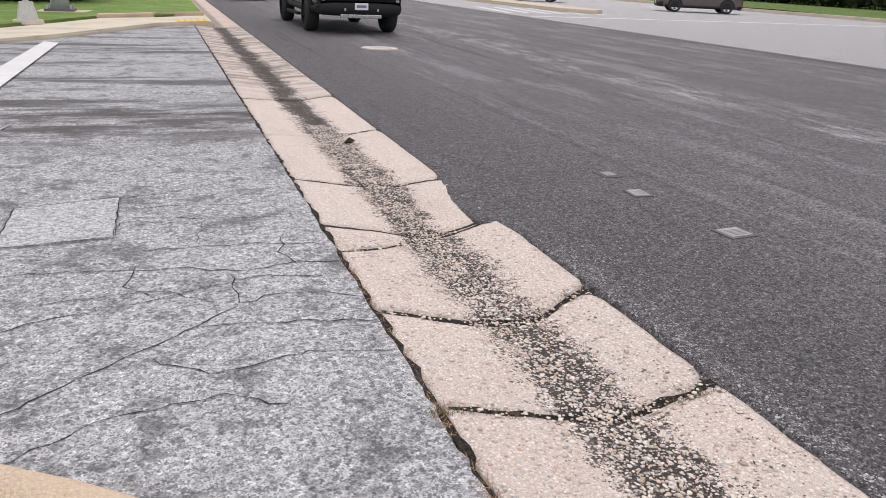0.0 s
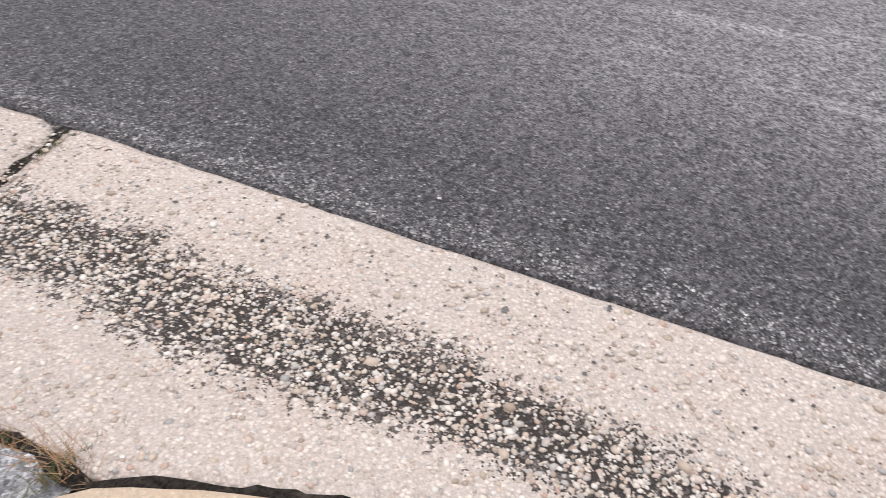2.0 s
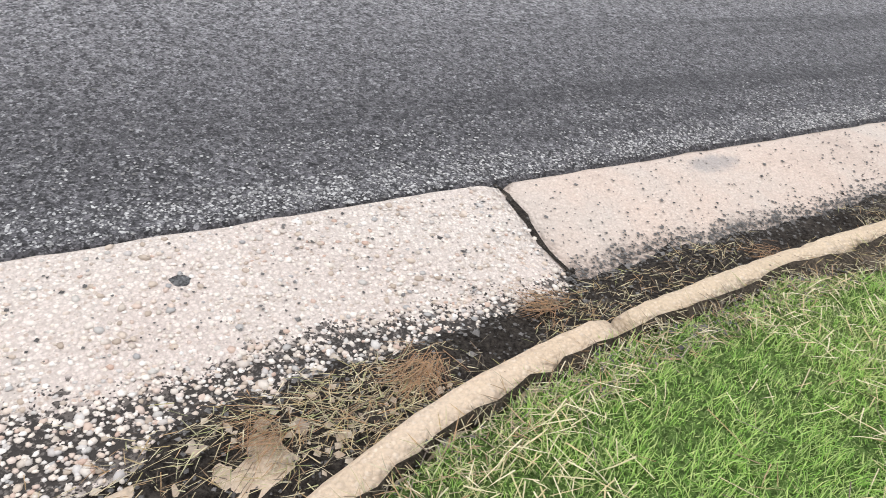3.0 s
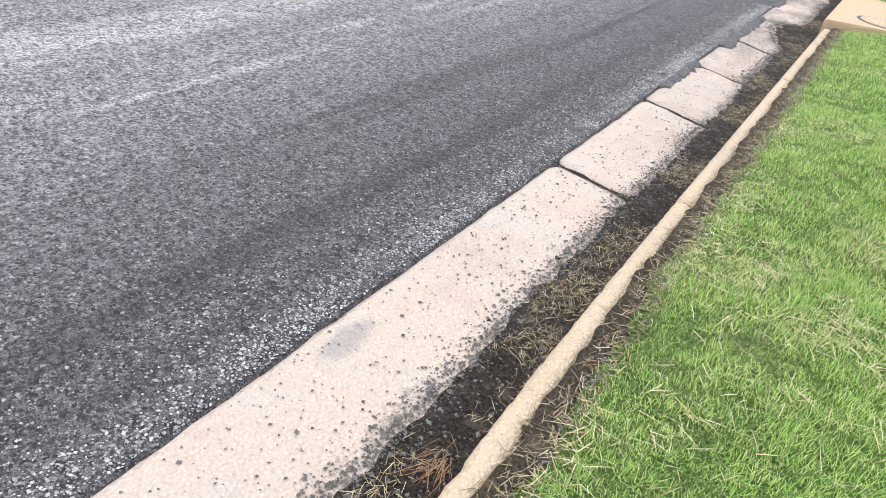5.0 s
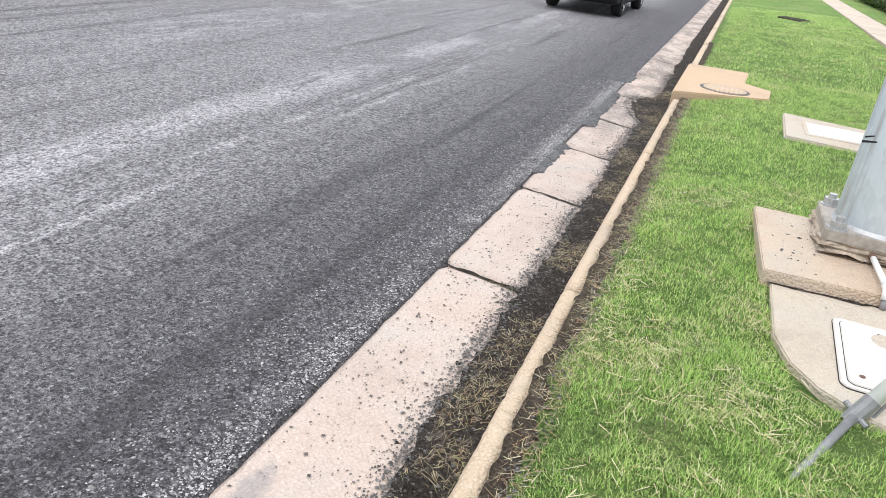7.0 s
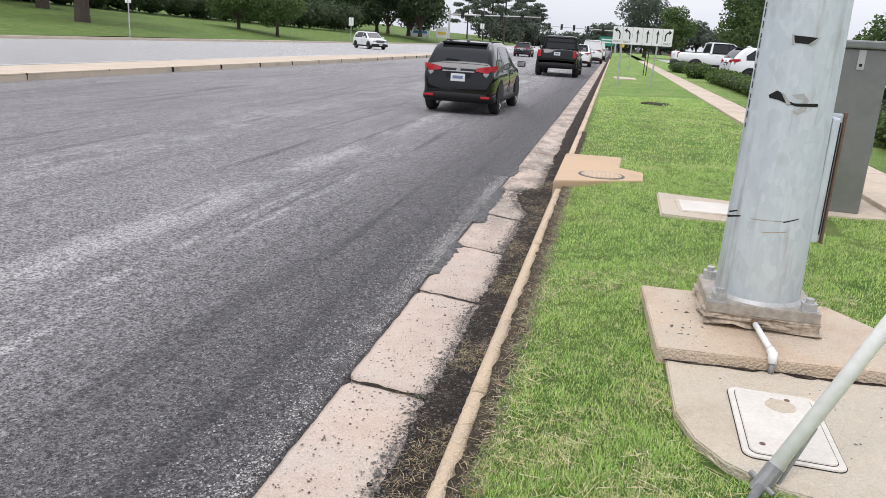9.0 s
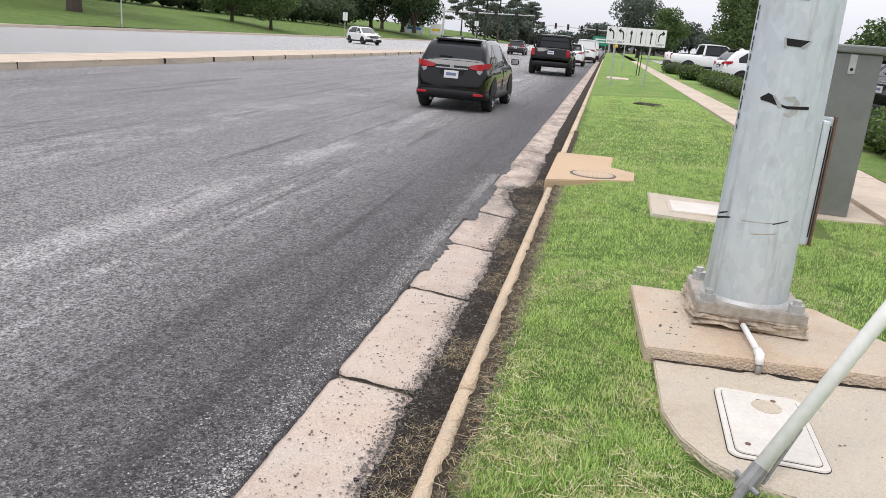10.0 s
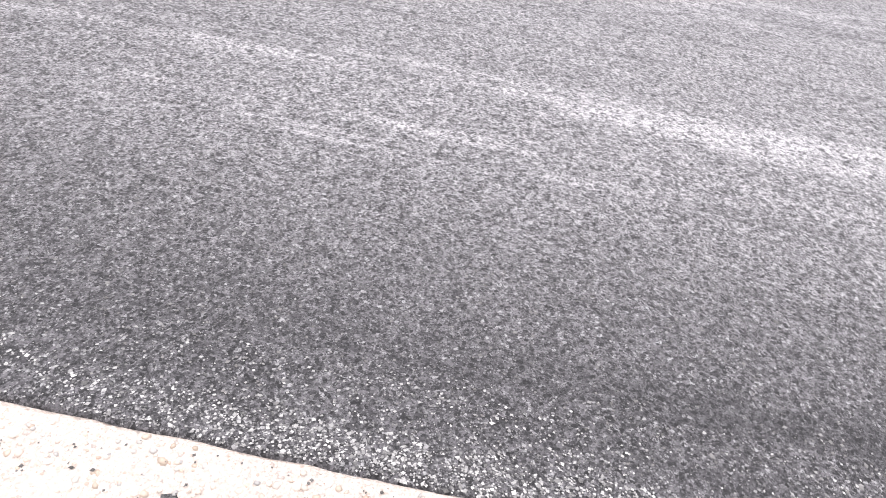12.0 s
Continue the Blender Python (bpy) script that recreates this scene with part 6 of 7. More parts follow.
def vehicle(name, label, at, turn, paint, L=4.35, W=1.78, H=1.6, belt=0.98, kind="suv", rim=None, r=0.34, group="", rack=False):
    """A car with its nose to +y. kind: suv, sedan, pickup or van."""
    ob = thing(name, label, "car" if kind != "pickup" else "pickup truck", at, group, turn=turn)
    h, w = L / 2, W / 2
    low = 0.26 if kind in ("suv", "sedan", "van") else 0.42
    hood = belt - 0.03
    body = [(-h, w * 0.76, low + 0.14, belt - 0.34), (-h + 0.03, w * 0.86, low + 0.08, belt - 0.24), (-h + 0.07, w * 0.91, low + 0.05, belt - 0.05), (-h + 0.16, w * 0.95, low + 0.02, belt + 0.0), (-h + 0.42, w * 0.985, low, belt + 0.02), (-h * 0.45, w, low - 0.02, belt + 0.01), (h * 0.3, w, low - 0.02, belt - 0.01),
            (h * 0.5, w * 0.985, low - 0.02, hood), (h - 0.35, w * 0.95, low, hood - 0.08), (h - 0.1, w * 0.9, low + 0.04, hood - 0.2), (h, w * 0.8, low + 0.12, hood - 0.34)]
    if kind == "pickup":
        body = [(-h, w * 0.93, low + 0.2, belt), (-h + 0.06, w * 0.96, low + 0.12, belt + 0.02), (-h * 0.4, w * 0.97, low + 0.02, belt + 0.02), (h * 0.3, w * 0.98, low, belt), (h * 0.6, w * 0.97, low, hood), (h - 0.15, w * 0.95, low + 0.08, hood - 0.03), (h, w * 0.9, low + 0.14, hood - 0.1)]
    if kind == "suv":
        crossover_shell(ob, h, w, H, belt, low, paint)
    else:
        part("body", loft(body), paint, ob, smooth=True)
    cladding = [(y, ww * 1.006, z0 - 0.02, z0 + 0.17) for y, ww, z0, z1 in (body[4:-2] if kind == "suv" else body)]
    part("sill", loft(cladding), TRIM_BLACK, ob, smooth=True)
    # cabin: glass block, roof skin and pillars
    spans = {"suv": (-h + 0.12, -h + 0.74, h * 0.12, h * 0.5), "sedan": (-h + 0.55, -h + 1.15, h * 0.05, h * 0.45), "pickup": (-h + 1.95, -h + 2.1, h * 0.16, h * 0.44), "van": (-h + 0.03, -h + 0.15, h * 0.45, h * 0.72)}
    rb, rt, ft, fb = spans[kind]
    wb, wt = w * 0.92, w * (0.70 if kind != "suv" else 0.66)
    if kind != "suv":
        cs = [(sx * wb, fb, belt - 0.02) for sx in (-1, 1)] + [(sx * wt, ft, H - 0.05) for sx in (-1, 1)] + [(sx * wt, rt, H - 0.06) for sx in (-1, 1)] + [(sx * wb, rb, belt - 0.02) for sx in (-1, 1)]
        bm = bmesh.new()
        vs = [bm.verts.new(c) for c in cs]
        for f in ((0, 1, 3, 2), (2, 3, 5, 4), (4, 5, 7, 6), (0, 2, 4, 6), (1, 7, 5, 3), (0, 6, 7, 1)):
            bm.faces.new([vs[k] for k in f])
        bmesh.ops.recalc_face_normals(bm, faces=bm.faces[:])
        bmesh.ops.bevel(bm, geom=bm.edges[:], offset=0.07, segments=3, affect="EDGES")
        part("window_glass", bm, GLASS if kind != "van" else paint, ob, "dark tinted windows")
        part("roof", loft([(rt - 0.06, wt * 0.9, H - 0.07, H - 0.035), (rt + 0.1, wt * 1.03, H - 0.09, H), ((rt + ft) / 2, wt * 1.05, H - 0.09, H + 0.015), (ft - 0.1, wt * 1.03, H - 0.09, H - 0.01), (ft + 0.02, wt * 0.9, H - 0.075, H - 0.045)], power=0.6), paint, ob, smooth=True)
    for sx in (-1, 1):
        if kind != "suv":
            part("pillar", bm_tube((sx * wb * 0.99, fb, belt - 0.04), (sx * wt, ft, H - 0.06), 0.035, 0.03, 8), paint, ob)
            part("pillar", bm_tube((sx * wb * 0.98, rb + 0.03, belt - 0.04), (sx * wt * 0.99, rt, H - 0.07), 0.075, 0.055, 8), paint, ob)
            mid = (rb + fb) / 2 + 0.05
            part("pillar", bm_tube((sx * wb * 1.0, mid, belt - 0.03), (sx * wt * 1.01, mid - 0.06, H - 0.06), 0.035, 0.03, 8), TRIM_BLACK, ob)
        mirror = part("mirror", bm_box(sx * (w + 0.13) - 0.1, sx * (w + 0.13) + 0.1, fb - 0.36, fb - 0.24, belt + 0.02, belt + 0.17, 0.04), paint if kind != "pickup" else TRIM_BLACK, ob)
        part("mirror_glass", bm_box(sx * (w + 0.13) - 0.08, sx * (w + 0.13) + 0.08, fb - 0.365, fb - 0.359, belt + 0.04, belt + 0.15, 0.0), CHROME, mirror)
        for dy in (-0.55, 0.35):
            part("door_handle", bm_box(sx * (w - 0.005) - 0.015, sx * (w - 0.005) + 0.015, dy - 0.09, dy + 0.09, belt - 0.14, belt - 0.11, 0.008), paint, ob)
        part("door_seam", bm_box(sx * w * 0.995 - 0.006, sx * w * 0.995 + 0.006, -0.105, -0.095, low + 0.16, belt - 0.03), BLACK, ob)
    for yy in (-h + 0.19 * L, h - 0.2 * L):
        for sx in (-1, 1):
            arch = bm_tube((sx * (w - 0.2), yy, r + 0.02), (sx * (w + (0.006 if kind != "suv" else -0.004)), yy, r + 0.02), r + 0.06, seg=28)
            bmesh.ops.bisect_plane(arch, geom=arch.verts[:] + arch.edges[:] + arch.faces[:], plane_co=(0, 0, low - 0.01), plane_no=(0, 0, 1), clear_inner=True)
            bmesh.ops.holes_fill(arch, edges=arch.edges[:])
            part("wheel_arch", arch, TRIM_BLACK, ob)
            wheel(ob, sx * (w - (0.1 if kind != "suv" else 0.112)), yy, r, 0.22 if kind != "pickup" else 0.3, rim or ALLOY, 5 if kind != "pickup" else 8)
    # tail
    tz = belt - 0.08
    for sx in (-1, 1):
        if kind == "pickup":
            part("tail_lamp", bm_box(sx * w * 0.84 - 0.09, sx * w * 0.84 + 0.08, -h - 0.012, -h + 0.1, belt - 0.36, belt - 0.03, 0.02), LAMP_RED, ob)
        else:
            wrap = [(w * 0.46, -h + 0.05, tz + 0.03, tz + 0.095), (w * 0.66, -h + 0.05, tz + 0.01, tz + 0.13), (w * 0.84, -h + 0.085, tz + 0.0, tz + 0.15), (w * 0.93, -h + 0.18, tz + 0.03, tz + 0.165), (w * 0.97, -h + 0.34, tz + 0.10, tz + 0.17)]
            for nm, mt, rows in (("tail_lamp", LAMP_RED, wrap), ("reverse_lens", LAMP_CLEAR, [(w * 0.66, -h + 0.045, tz - 0.04, tz + 0.008), (w * 0.80, -h + 0.065, tz - 0.12, tz + 0.0), (w * 0.885, -h + 0.115, tz - 0.13, tz + 0.0), (w * 0.93, -h + 0.18, tz - 0.06, tz + 0.02)])):
                bm = bmesh.new()
                cols = [[bm.verts.new((sx * px, py + dy, z)) for z, dy in ((z0, 0.03), (z0, -0.025), (z1, -0.02), (z1, 0.03))] for px, py, z0, z1 in rows]
                for p, q in zip(cols, cols[1:]):
                    for k in range(4):
                        bm.faces.new((p[k], p[(k + 1) % 4], q[(k + 1) % 4], q[k]))
                bm.faces.new(cols[0])
                bm.faces.new(cols[-1][::-1])
                bmesh.ops.recalc_face_normals(bm, faces=bm.faces[:])
                part(nm, bm, mt, ob)
            part("reflector", bm_box(sx * w * 0.74 - 0.1, sx * w * 0.74 + 0.1, -h - 0.03, -h + 0.1, low + 0.1, low + 0.155, 0.01), LAMP_RED, ob)
    part("rear_bumper", loft([(-h - 0.01, w * 0.78, low + 0.06, low + 0.2), (-h + 0.1, w * 0.925, low, low + 0.23), (-h + 0.3, w * 0.99, low - 0.02, low + 0.18)] if kind == "suv" else [(-h - 0.02, w * 0.84, low + 0.02, low + 0.26), (-h + 0.12, w * 0.97, low - 0.02, low + 0.28), (-h + 0.3, w * 0.99, low - 0.02, low + 0.24)]), TRIM_BLACK, ob, smooth=True)
    plate = part("number_plate", bm_box(-0.155, 0.155, -h - 0.008, -h + 0.06, tz - 0.19, tz - 0.03, 0.004), PLATE, ob)
    part("plate_bar", bm_box(-0.11, 0.11, -h - 0.0115, -h - 0.0075, tz - 0.135, tz - 0.075), BAR, plate)
    if kind == "suv":
        part("chrome_strip", bm_box(-w * 0.42, w * 0.42, -h + 0.02, -h + 0.08, tz + 0.005, tz + 0.03, 0.005), CHROME, ob)
        part("badge", bm_box(-0.045, 0.045, -h + 0.02, -h + 0.08, tz + 0.02, tz + 0.09, 0.01), CHROME, ob)
        part("spoiler", bm_box(-wt * 0.9, wt * 0.9, -h + 0.45, -h + 0.8, H - 0.06, H - 0.016, 0.02), TRIM_BLACK, ob)
        part("wiper", bm_tube((-0.02, -h + 0.15, belt + 0.17), (-0.32, -h + 0.16, belt + 0.19), 0.011, seg=6), TRIM_BLACK, ob)
        part("antenna_fin", loft([(rt + 0.1, 0.02, H - 0.04, H + 0.02), (rt + 0.2, 0.025, H - 0.03, H + 0.07), (rt + 0.34, 0.01, H - 0.03, H + 0.01)], 8), paint, ob)
        part("exhaust", bm_tube((-w * 0.5, -h - 0.02, low - 0.02), (-w * 0.5, -h + 0.2, low - 0.02), 0.03), IRON, ob)
    # nose
    fz = hood - 0.28
    for sx in (-1, 1):
        part("headlamp", bm_box(sx * w * 0.7 - 0.17, sx * w * 0.7 + 0.14, h - 0.12, h + 0.004 if kind == "pickup" else h - 0.03, fz, fz + 0.16, 0.03), LAMP_CLEAR, ob)
        part("fog_lamp", bm_box(sx * w * 0.72 - 0.07, sx * w * 0.72 + 0.07, h - 0.05, h + 0.015, low + 0.17, low + 0.24, 0.015), LAMP_CLEAR, ob)
    part("grille", bm_box(-w * 0.48, w * 0.48, h - 0.1, h + 0.012, fz - 0.06, fz + 0.18, 0.02), TRIM_BLACK, ob)
    for k in range(3):
        part("grille_bar", bm_box(-w * 0.44, w * 0.44, h, h + 0.02, fz - 0.03 + 0.07 * k, fz - 0.01 + 0.07 * k, 0.004), TRIM_BLACK if kind == "pickup" else CHROME, ob)
    part("front_bumper", loft([(h - 0.25, w * 0.97, low - 0.02, low + 0.3), (h, w * 0.9, low, low + 0.28), (h + 0.06, w * 0.72, low + 0.06, low + 0.25)]), TRIM_BLACK, ob, smooth=True)
    front = part("number_plate", bm_box(-0.155, 0.155, h + 0.055, h + 0.07, low + 0.13, low + 0.28, 0.003), PLATE, ob)
    part("plate_bar", bm_box(-0.11, 0.11, h + 0.069, h + 0.074, low + 0.18, low + 0.235), BAR, front)
    if kind == "pickup":
        for sx in (-1, 1):
            part("tow_hook", bm_box(sx * w * 0.36 - 0.02, sx * w * 0.36 + 0.02, h + 0.03, h + 0.1, low + 0.1, low + 0.16, 0.01), ALLOY, ob)
            part("marker_lamp", bm_box(sx * w * 0.82 - 0.04, sx * w * 0.82 + 0.04, h - 0.05, h + 0.008, low + 0.31, low + 0.36, 0.01), LAMP_CLEAR, ob)
            part("side_step", bm_box(sx * w * 0.99 - 0.06, sx * w * 0.99 + 0.06, -0.9, 0.75, low - 0.12, low - 0.05, 0.02), TRIM_BLACK, ob)
        part("skid_plate", bm_box(-w * 0.45, w * 0.45, h - 0.06, h + 0.05, low - 0.05, low + 0.03, 0.015), ALLOY, ob)
        part("bed_well", bm_box(-w * 0.8, w * 0.8, -h + 0.12, -h + 1.75, belt - 0.1, belt + 0.022, 0.0), TRIM_BLACK, ob)
        part("hood_scoop", bm_box(-w * 0.35, w * 0.35, h * 0.55, h - 0.4, hood - 0.02, hood + 0.035, 0.02), TRIM_BLACK, ob)
        if rack:
            for yy in (-h + 0.25, -h + 1.6):
                for sx in (-1, 1):
                    part("rack_post", bm_tube((sx * w * 0.84, yy, belt), (sx * w * 0.8, yy, H - 0.1), 0.03, seg=8), TRIM_BLACK, ob)
                part("rack_bar", bm_tube((-w * 0.82, yy, H - 0.1), (w * 0.82, yy, H - 0.1), 0.03, seg=8), TRIM_BLACK, ob)
            for sx in (-1, 1):
                part("rack_bar", bm_tube((sx * w * 0.8, -h + 0.25, H - 0.1), (sx * w * 0.8, -h + 1.6, H - 0.1), 0.03, seg=8), TRIM_BLACK, ob)
    return ob


TRAFFIC = "vehicles waiting in the road"
vehicle("suv", "black compact SUV with red tail lamps on the road", (2.08, -18.7, 0.0), 180 - 1, CAR_BLACK, 4.2, 1.66, 1.53, 0.97, "suv", group=TRAFFIC)
vehicle("pickup_truck", "black pickup truck with a bed rack on the road", (1.66, -42.0, 0.0), 180, CAR_BLACK, 5.8, 2.05, 1.98, 1.3, "pickup", TRIM_BLACK, 0.42, TRAFFIC, rack=True)
vehicle("suv", "white SUV queued behind other traffic", (1.5, -62.3, 0.0), 180, CAR_WHITE, 4.5, 1.8, 1.62, 1.0, "suv", group=TRAFFIC)
vehicle("van", "white work van in the traffic queue", (0.95, -77.0, 0.0), 180, CAR_WHITE, 5.4, 1.95, 2.1, 1.2, "van", group=TRAFFIC)
vehicle("van", "white van far along the road", (0.9, -96.0, 0.0), 180, CAR_WHITE, 5.4, 1.95, 2.2, 1.2, "van", group=TRAFFIC)
vehicle("sedan", "grey car far along the road", (8.6, -86.0, 0.0), 180, CAR_GREY, 4.5, 1.8, 1.5, 0.95, "sedan", group=TRAFFIC)
vehicle("suv", "white SUV coming along the far lanes", (22.6, -74.5, 0.0), 45, CAR_WHITE, 4.5, 1.8, 1.62, 1.0, "suv", group=TRAFFIC)
vehicle("pickup_truck", "black pickup truck with a broad grille, facing up the road", (2.47, 21.2, 0.0), 180, CAR_BLACK, 5.8, 2.1, 1.98, 1.32, "pickup", TRIM_BLACK, 0.43, TRAFFIC)
vehicle("suv", "dark SUV with bright headlamps following a pickup", (1.75, 38.0, 0.0), 180, CAR_GREY, 4.4, 1.8, 1.6, 1.0, "suv", group=TRAFFIC)
vehicle("sedan", "white sedan crossing the far lanes", (21.5, 48.8, 0.0), 55, CAR_WHITE, 4.5, 1.78, 1.45, 0.94, "sedan", group=TRAFFIC)
vehicle("suv", "brown SUV in the far lanes", (26.4, 37.6, 0.0), 62, CAR_BROWN, 4.5, 1.82, 1.62, 1.0, "suv", group=TRAFFIC)
PARKED = "vehicles in the parking lot"
vehicle("pickup_truck", "white pickup truck parked in the lot", (-7.6, -51.6, 0.32), 100, CAR_WHITE, 5.8, 2.0, 1.9, 1.25, "pickup", TRIM_BLACK, 0.4, PARKED)
vehicle("suv", "white hatchback parked beside a hedge", (-8.0, -36.6, 0.32), 100, CAR_WHITE, 4.4, 1.8, 1.6, 1.0, "suv", group=PARKED)
vehicle("suv", "dark car parked in the lot", (-9.6, -20.5, 0.32), 95, CAR_BLACK, 4.4, 1.8, 1.55, 1.0, "suv", group=PARKED)
vehicle("suv", "dark blue-grey car parked in the lot", (-10.6, -25.5, 0.32), 95, CAR_GREY, 4.4, 1.8, 1.55, 1.0, "suv", group=PARKED)


# ---- trees, hedges ----
def leaf_cloud(name, centres, count, size, mat, parent, seed, shell=0.55):
    """Leaf clumps scattered through several rounded volumes: rows of x, y, z, rx, ry, rz."""
    g = np.random.default_rng(seed)
    c = np.array(centres, float)
    vol = c[:, 3] * c[:, 4] * c[:, 5]
    pick = g.choice(len(c), count, p=vol / vol.sum())
    d = g.normal(size=(count, 3))
    d /= np.linalg.norm(d, axis=1)[:, None]
    rad = g.uniform(shell ** 2, 1.12, count) ** 0.5
    p = c[pick, :3] + d * rad[:, None] * c[pick, 3:]
    a = g.normal(size=(count, 3))
    a /= np.linalg.norm(a, axis=1)[:, None]
    b = np.cross(a, d + g.normal(size=(count, 3)) * 0.6)
    b /= np.linalg.norm(b, axis=1)[:, None]
    s = size * g.uniform(0.5, 1.3, (count, 1))
    v = np.stack([p - a * s, p + b * s * 0.6, p + a * s, p - b * s * 0.6], 1).reshape(-1, 3)
    f = (np.arange(count)[:, None] * 4 + np.arange(4)[None]).tolist()
    return mesh_from(name, v.tolist(), f, mat, parent)


def tree(label, at, h, r, mat, seed, leaves=2600, leaf=0.32, trunk=0.28, clear=0.28, tall=0.5, lean=0.0):
    g = random.Random(seed)
    ob = thing("tree", label, "tree", at)
    bm = bm_tube((0, 0, -0.3), (lean, 0, h * clear), trunk * 1.25, trunk * 0.85, 9)
    bm_tube((lean, 0, h * clear * 0.96), (lean * 1.5, 0, h * 0.72), trunk * 0.85, trunk * 0.3, 8, bm)
    blobs = []
    for k in range(9):
        a = 2 * math.pi * k / 9 + g.uniform(-0.3, 0.3)
        q, z = r * g.uniform(0.3, 0.72), h * g.uniform(clear + 0.12, 0.86)
        tip = (lean + q * math.cos(a), q * math.sin(a), z)
        bm_tube((lean, 0, h * clear * g.uniform(0.8, 1.25)), tip, trunk * 0.36, trunk * 0.08, 6, bm)
        s = r * g.uniform(0.34, 0.56)
        blobs.append((*tip, s, s, s * tall * 1.5))
    blobs.append((lean, 0, h * 0.84, r * 0.5, r * 0.5, h * 0.16))
    blobs.append((lean, 0, h * 0.6, r * 0.55, r * 0.55, h * 0.2))
    part("trunk", bm, BARK, ob)
    leaf_cloud("crown", blobs, leaves, leaf, mat, ob, seed)
    return ob


def pine(label, at, h, r, mat, seed, leaves=1800):
    g = random.Random(seed)
    ob = thing("tree", label, "tree", at)
    bm = bm_tube((0, 0, -0.3), (0, 0, h * 0.95), h * 0.016, h * 0.004, 8)
    blobs = []
    for k in range(16):
        z = h * (0.36 + 0.6 * k / 15)
        q = r * (1.05 - 0.8 * k / 15) * g.uniform(0.45, 1.0)
        a = 2.4 * k
        tip = (q * math.cos(a), q * math.sin(a), z + g.uniform(-0.3, 0.3))
        bm_tube((0, 0, z - 0.4), tip, h * 0.005, h * 0.0015, 5, bm)
        blobs.append((*tip, r * 0.36, r * 0.36, h * 0.035))
    part("trunk", bm, BARK, ob)
    leaf_cloud("crown", blobs, leaves * 2, 0.36, mat, ob, seed, 0.2)
    return ob


def hedge(label, points, w, h, mat, seed, per=420, leaf=0.05, name="hedge", core=True):
    """Clipped shrubs along a line of (x, y, z)."""
    ob = thing(name, label, "hedge", points[0])
    o = Vector(points[0])
    blobs, bm = [], bmesh.new()
    g = random.Random(seed)
    for a, b in zip(points, points[1:]):
        a, b = Vector(a), Vector(b)
        k = max(1, int((b - a).length / (w * 0.8)))
        for i in range(k + 1):
            p = a.lerp(b, i / k) - o
            s = g.uniform(0.88, 1.12)
            blobs.append((p.x, p.y, p.z + h * 0.5, w * 0.55 * s, w * 0.55 * s, h * 0.52 * s))
            own = bmesh.new()
            bmesh.ops.create_icosphere(own, subdivisions=2, radius=1)
            for v in own.verts:
                v.co = Vector((p.x + v.co.x * w * 0.5, p.y + v.co.y * w * 0.5, p.z + h * 0.46 + v.co.z * h * 0.46))
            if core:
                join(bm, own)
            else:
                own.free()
    # dark green core: shade between the leaves is put into its colour
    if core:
        part("core", bm, plain("hedge_shade_core_" + str(seed), (0.03, 0.045, 0.018), 0.95, grain=0.4, scale=20), ob)
    leaf_cloud("leaves", blobs, per * len(blobs), leaf, mat, ob, seed, 0.8)
    return ob


BIG = "broad dark green tree with a dense crown"
tree(BIG + " on the grass bank", (43.8, -60, bank_z(43.8, -60)), 13, 7, LEAVES_DARK, 1, 9000, 0.26, 0.55, 0.3)
tree(BIG + " on the grass bank", (55, -69, bank_z(55, -69)), 13, 7, LEAVES_DARK, 2, 8000, 0.26, 0.55, 0.3)
tree("low spreading green tree on the bank", (42.5, -86, bank_z(42.5, -86)), 4.6, 4.2, LEAVES, 3, 7000, 0.15, 0.2, 0.22)
tree("low spreading green tree on the bank", (37.6, -86, bank_z(37.6, -86) - 0.1), 5.0, 3.7, LEAVES, 4, 7000, 0.15, 0.2, 0.22)
for i, (x, y, h, r) in enumerate(((53, -150, 18, 8), (46, -152, 16, 7), (41, -158, 19, 8), (36.5, -150, 17, 6.5), (58, -140, 15, 7), (49, -170, 20, 9))):
    tree(BIG + " beside the road", (x, y, 1.5), h, r, LEAVES_DARK, 10 + i, 10000, 0.34, 0.4, 0.06)
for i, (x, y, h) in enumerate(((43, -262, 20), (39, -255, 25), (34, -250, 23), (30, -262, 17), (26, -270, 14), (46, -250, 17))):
    pine("tall thin pine in the distance", (x, y, 0.5), h, 5.6, LEAVES_PINE_HAZE, 30 + i, 2200)
hedge("long dark evergreen hedge along the top of the bank", [(70, -40, bank_z(70, -40)), (62, -75, bank_z(62, -75)), (54, -110, bank_z(54, -110)), (46, -135, 2.0)], 5.0, 4.2, LEAVES_DARK, 50, 420, 0.32)
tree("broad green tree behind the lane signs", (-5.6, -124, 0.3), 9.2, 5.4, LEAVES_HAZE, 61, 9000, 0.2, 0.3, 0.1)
tree("green tree beside the sidewalk", (-9.0, -112, 0.3), 7.2, 3.0, LEAVES, 62, 5000, 0.17, 0.22, 0.15)
tree("green tree in the parking lot", (-10.4, -63, 0.3), 6.2, 2.3, LEAVES, 63, 6500, 0.12, 0.16, 0.16)
tree("green tree in the parking lot", (-10.9, -52, 0.3), 6.6, 2.3, LEAVES, 64, 7000, 0.115, 0.16, 0.16)
tree("green tree in the parking lot", (-13.2, -55, 0.3), 7.5, 2.6, LEAVES, 65, 6500, 0.12, 0.16, 0.16)
tree("pale green tree in the parking lot", (-19.5, -58, 0.3), 4.6, 3.4, LEAVES, 66, 5000, 0.15, 0.16, 0.2)
tree("dark tree beyond the parking lot", (-18.5, -98, 0.3), 6.5, 5.0, LEAVES_DARK, 67, 5000, 0.2, 0.2, 0.2)
g0 = random.Random(8)
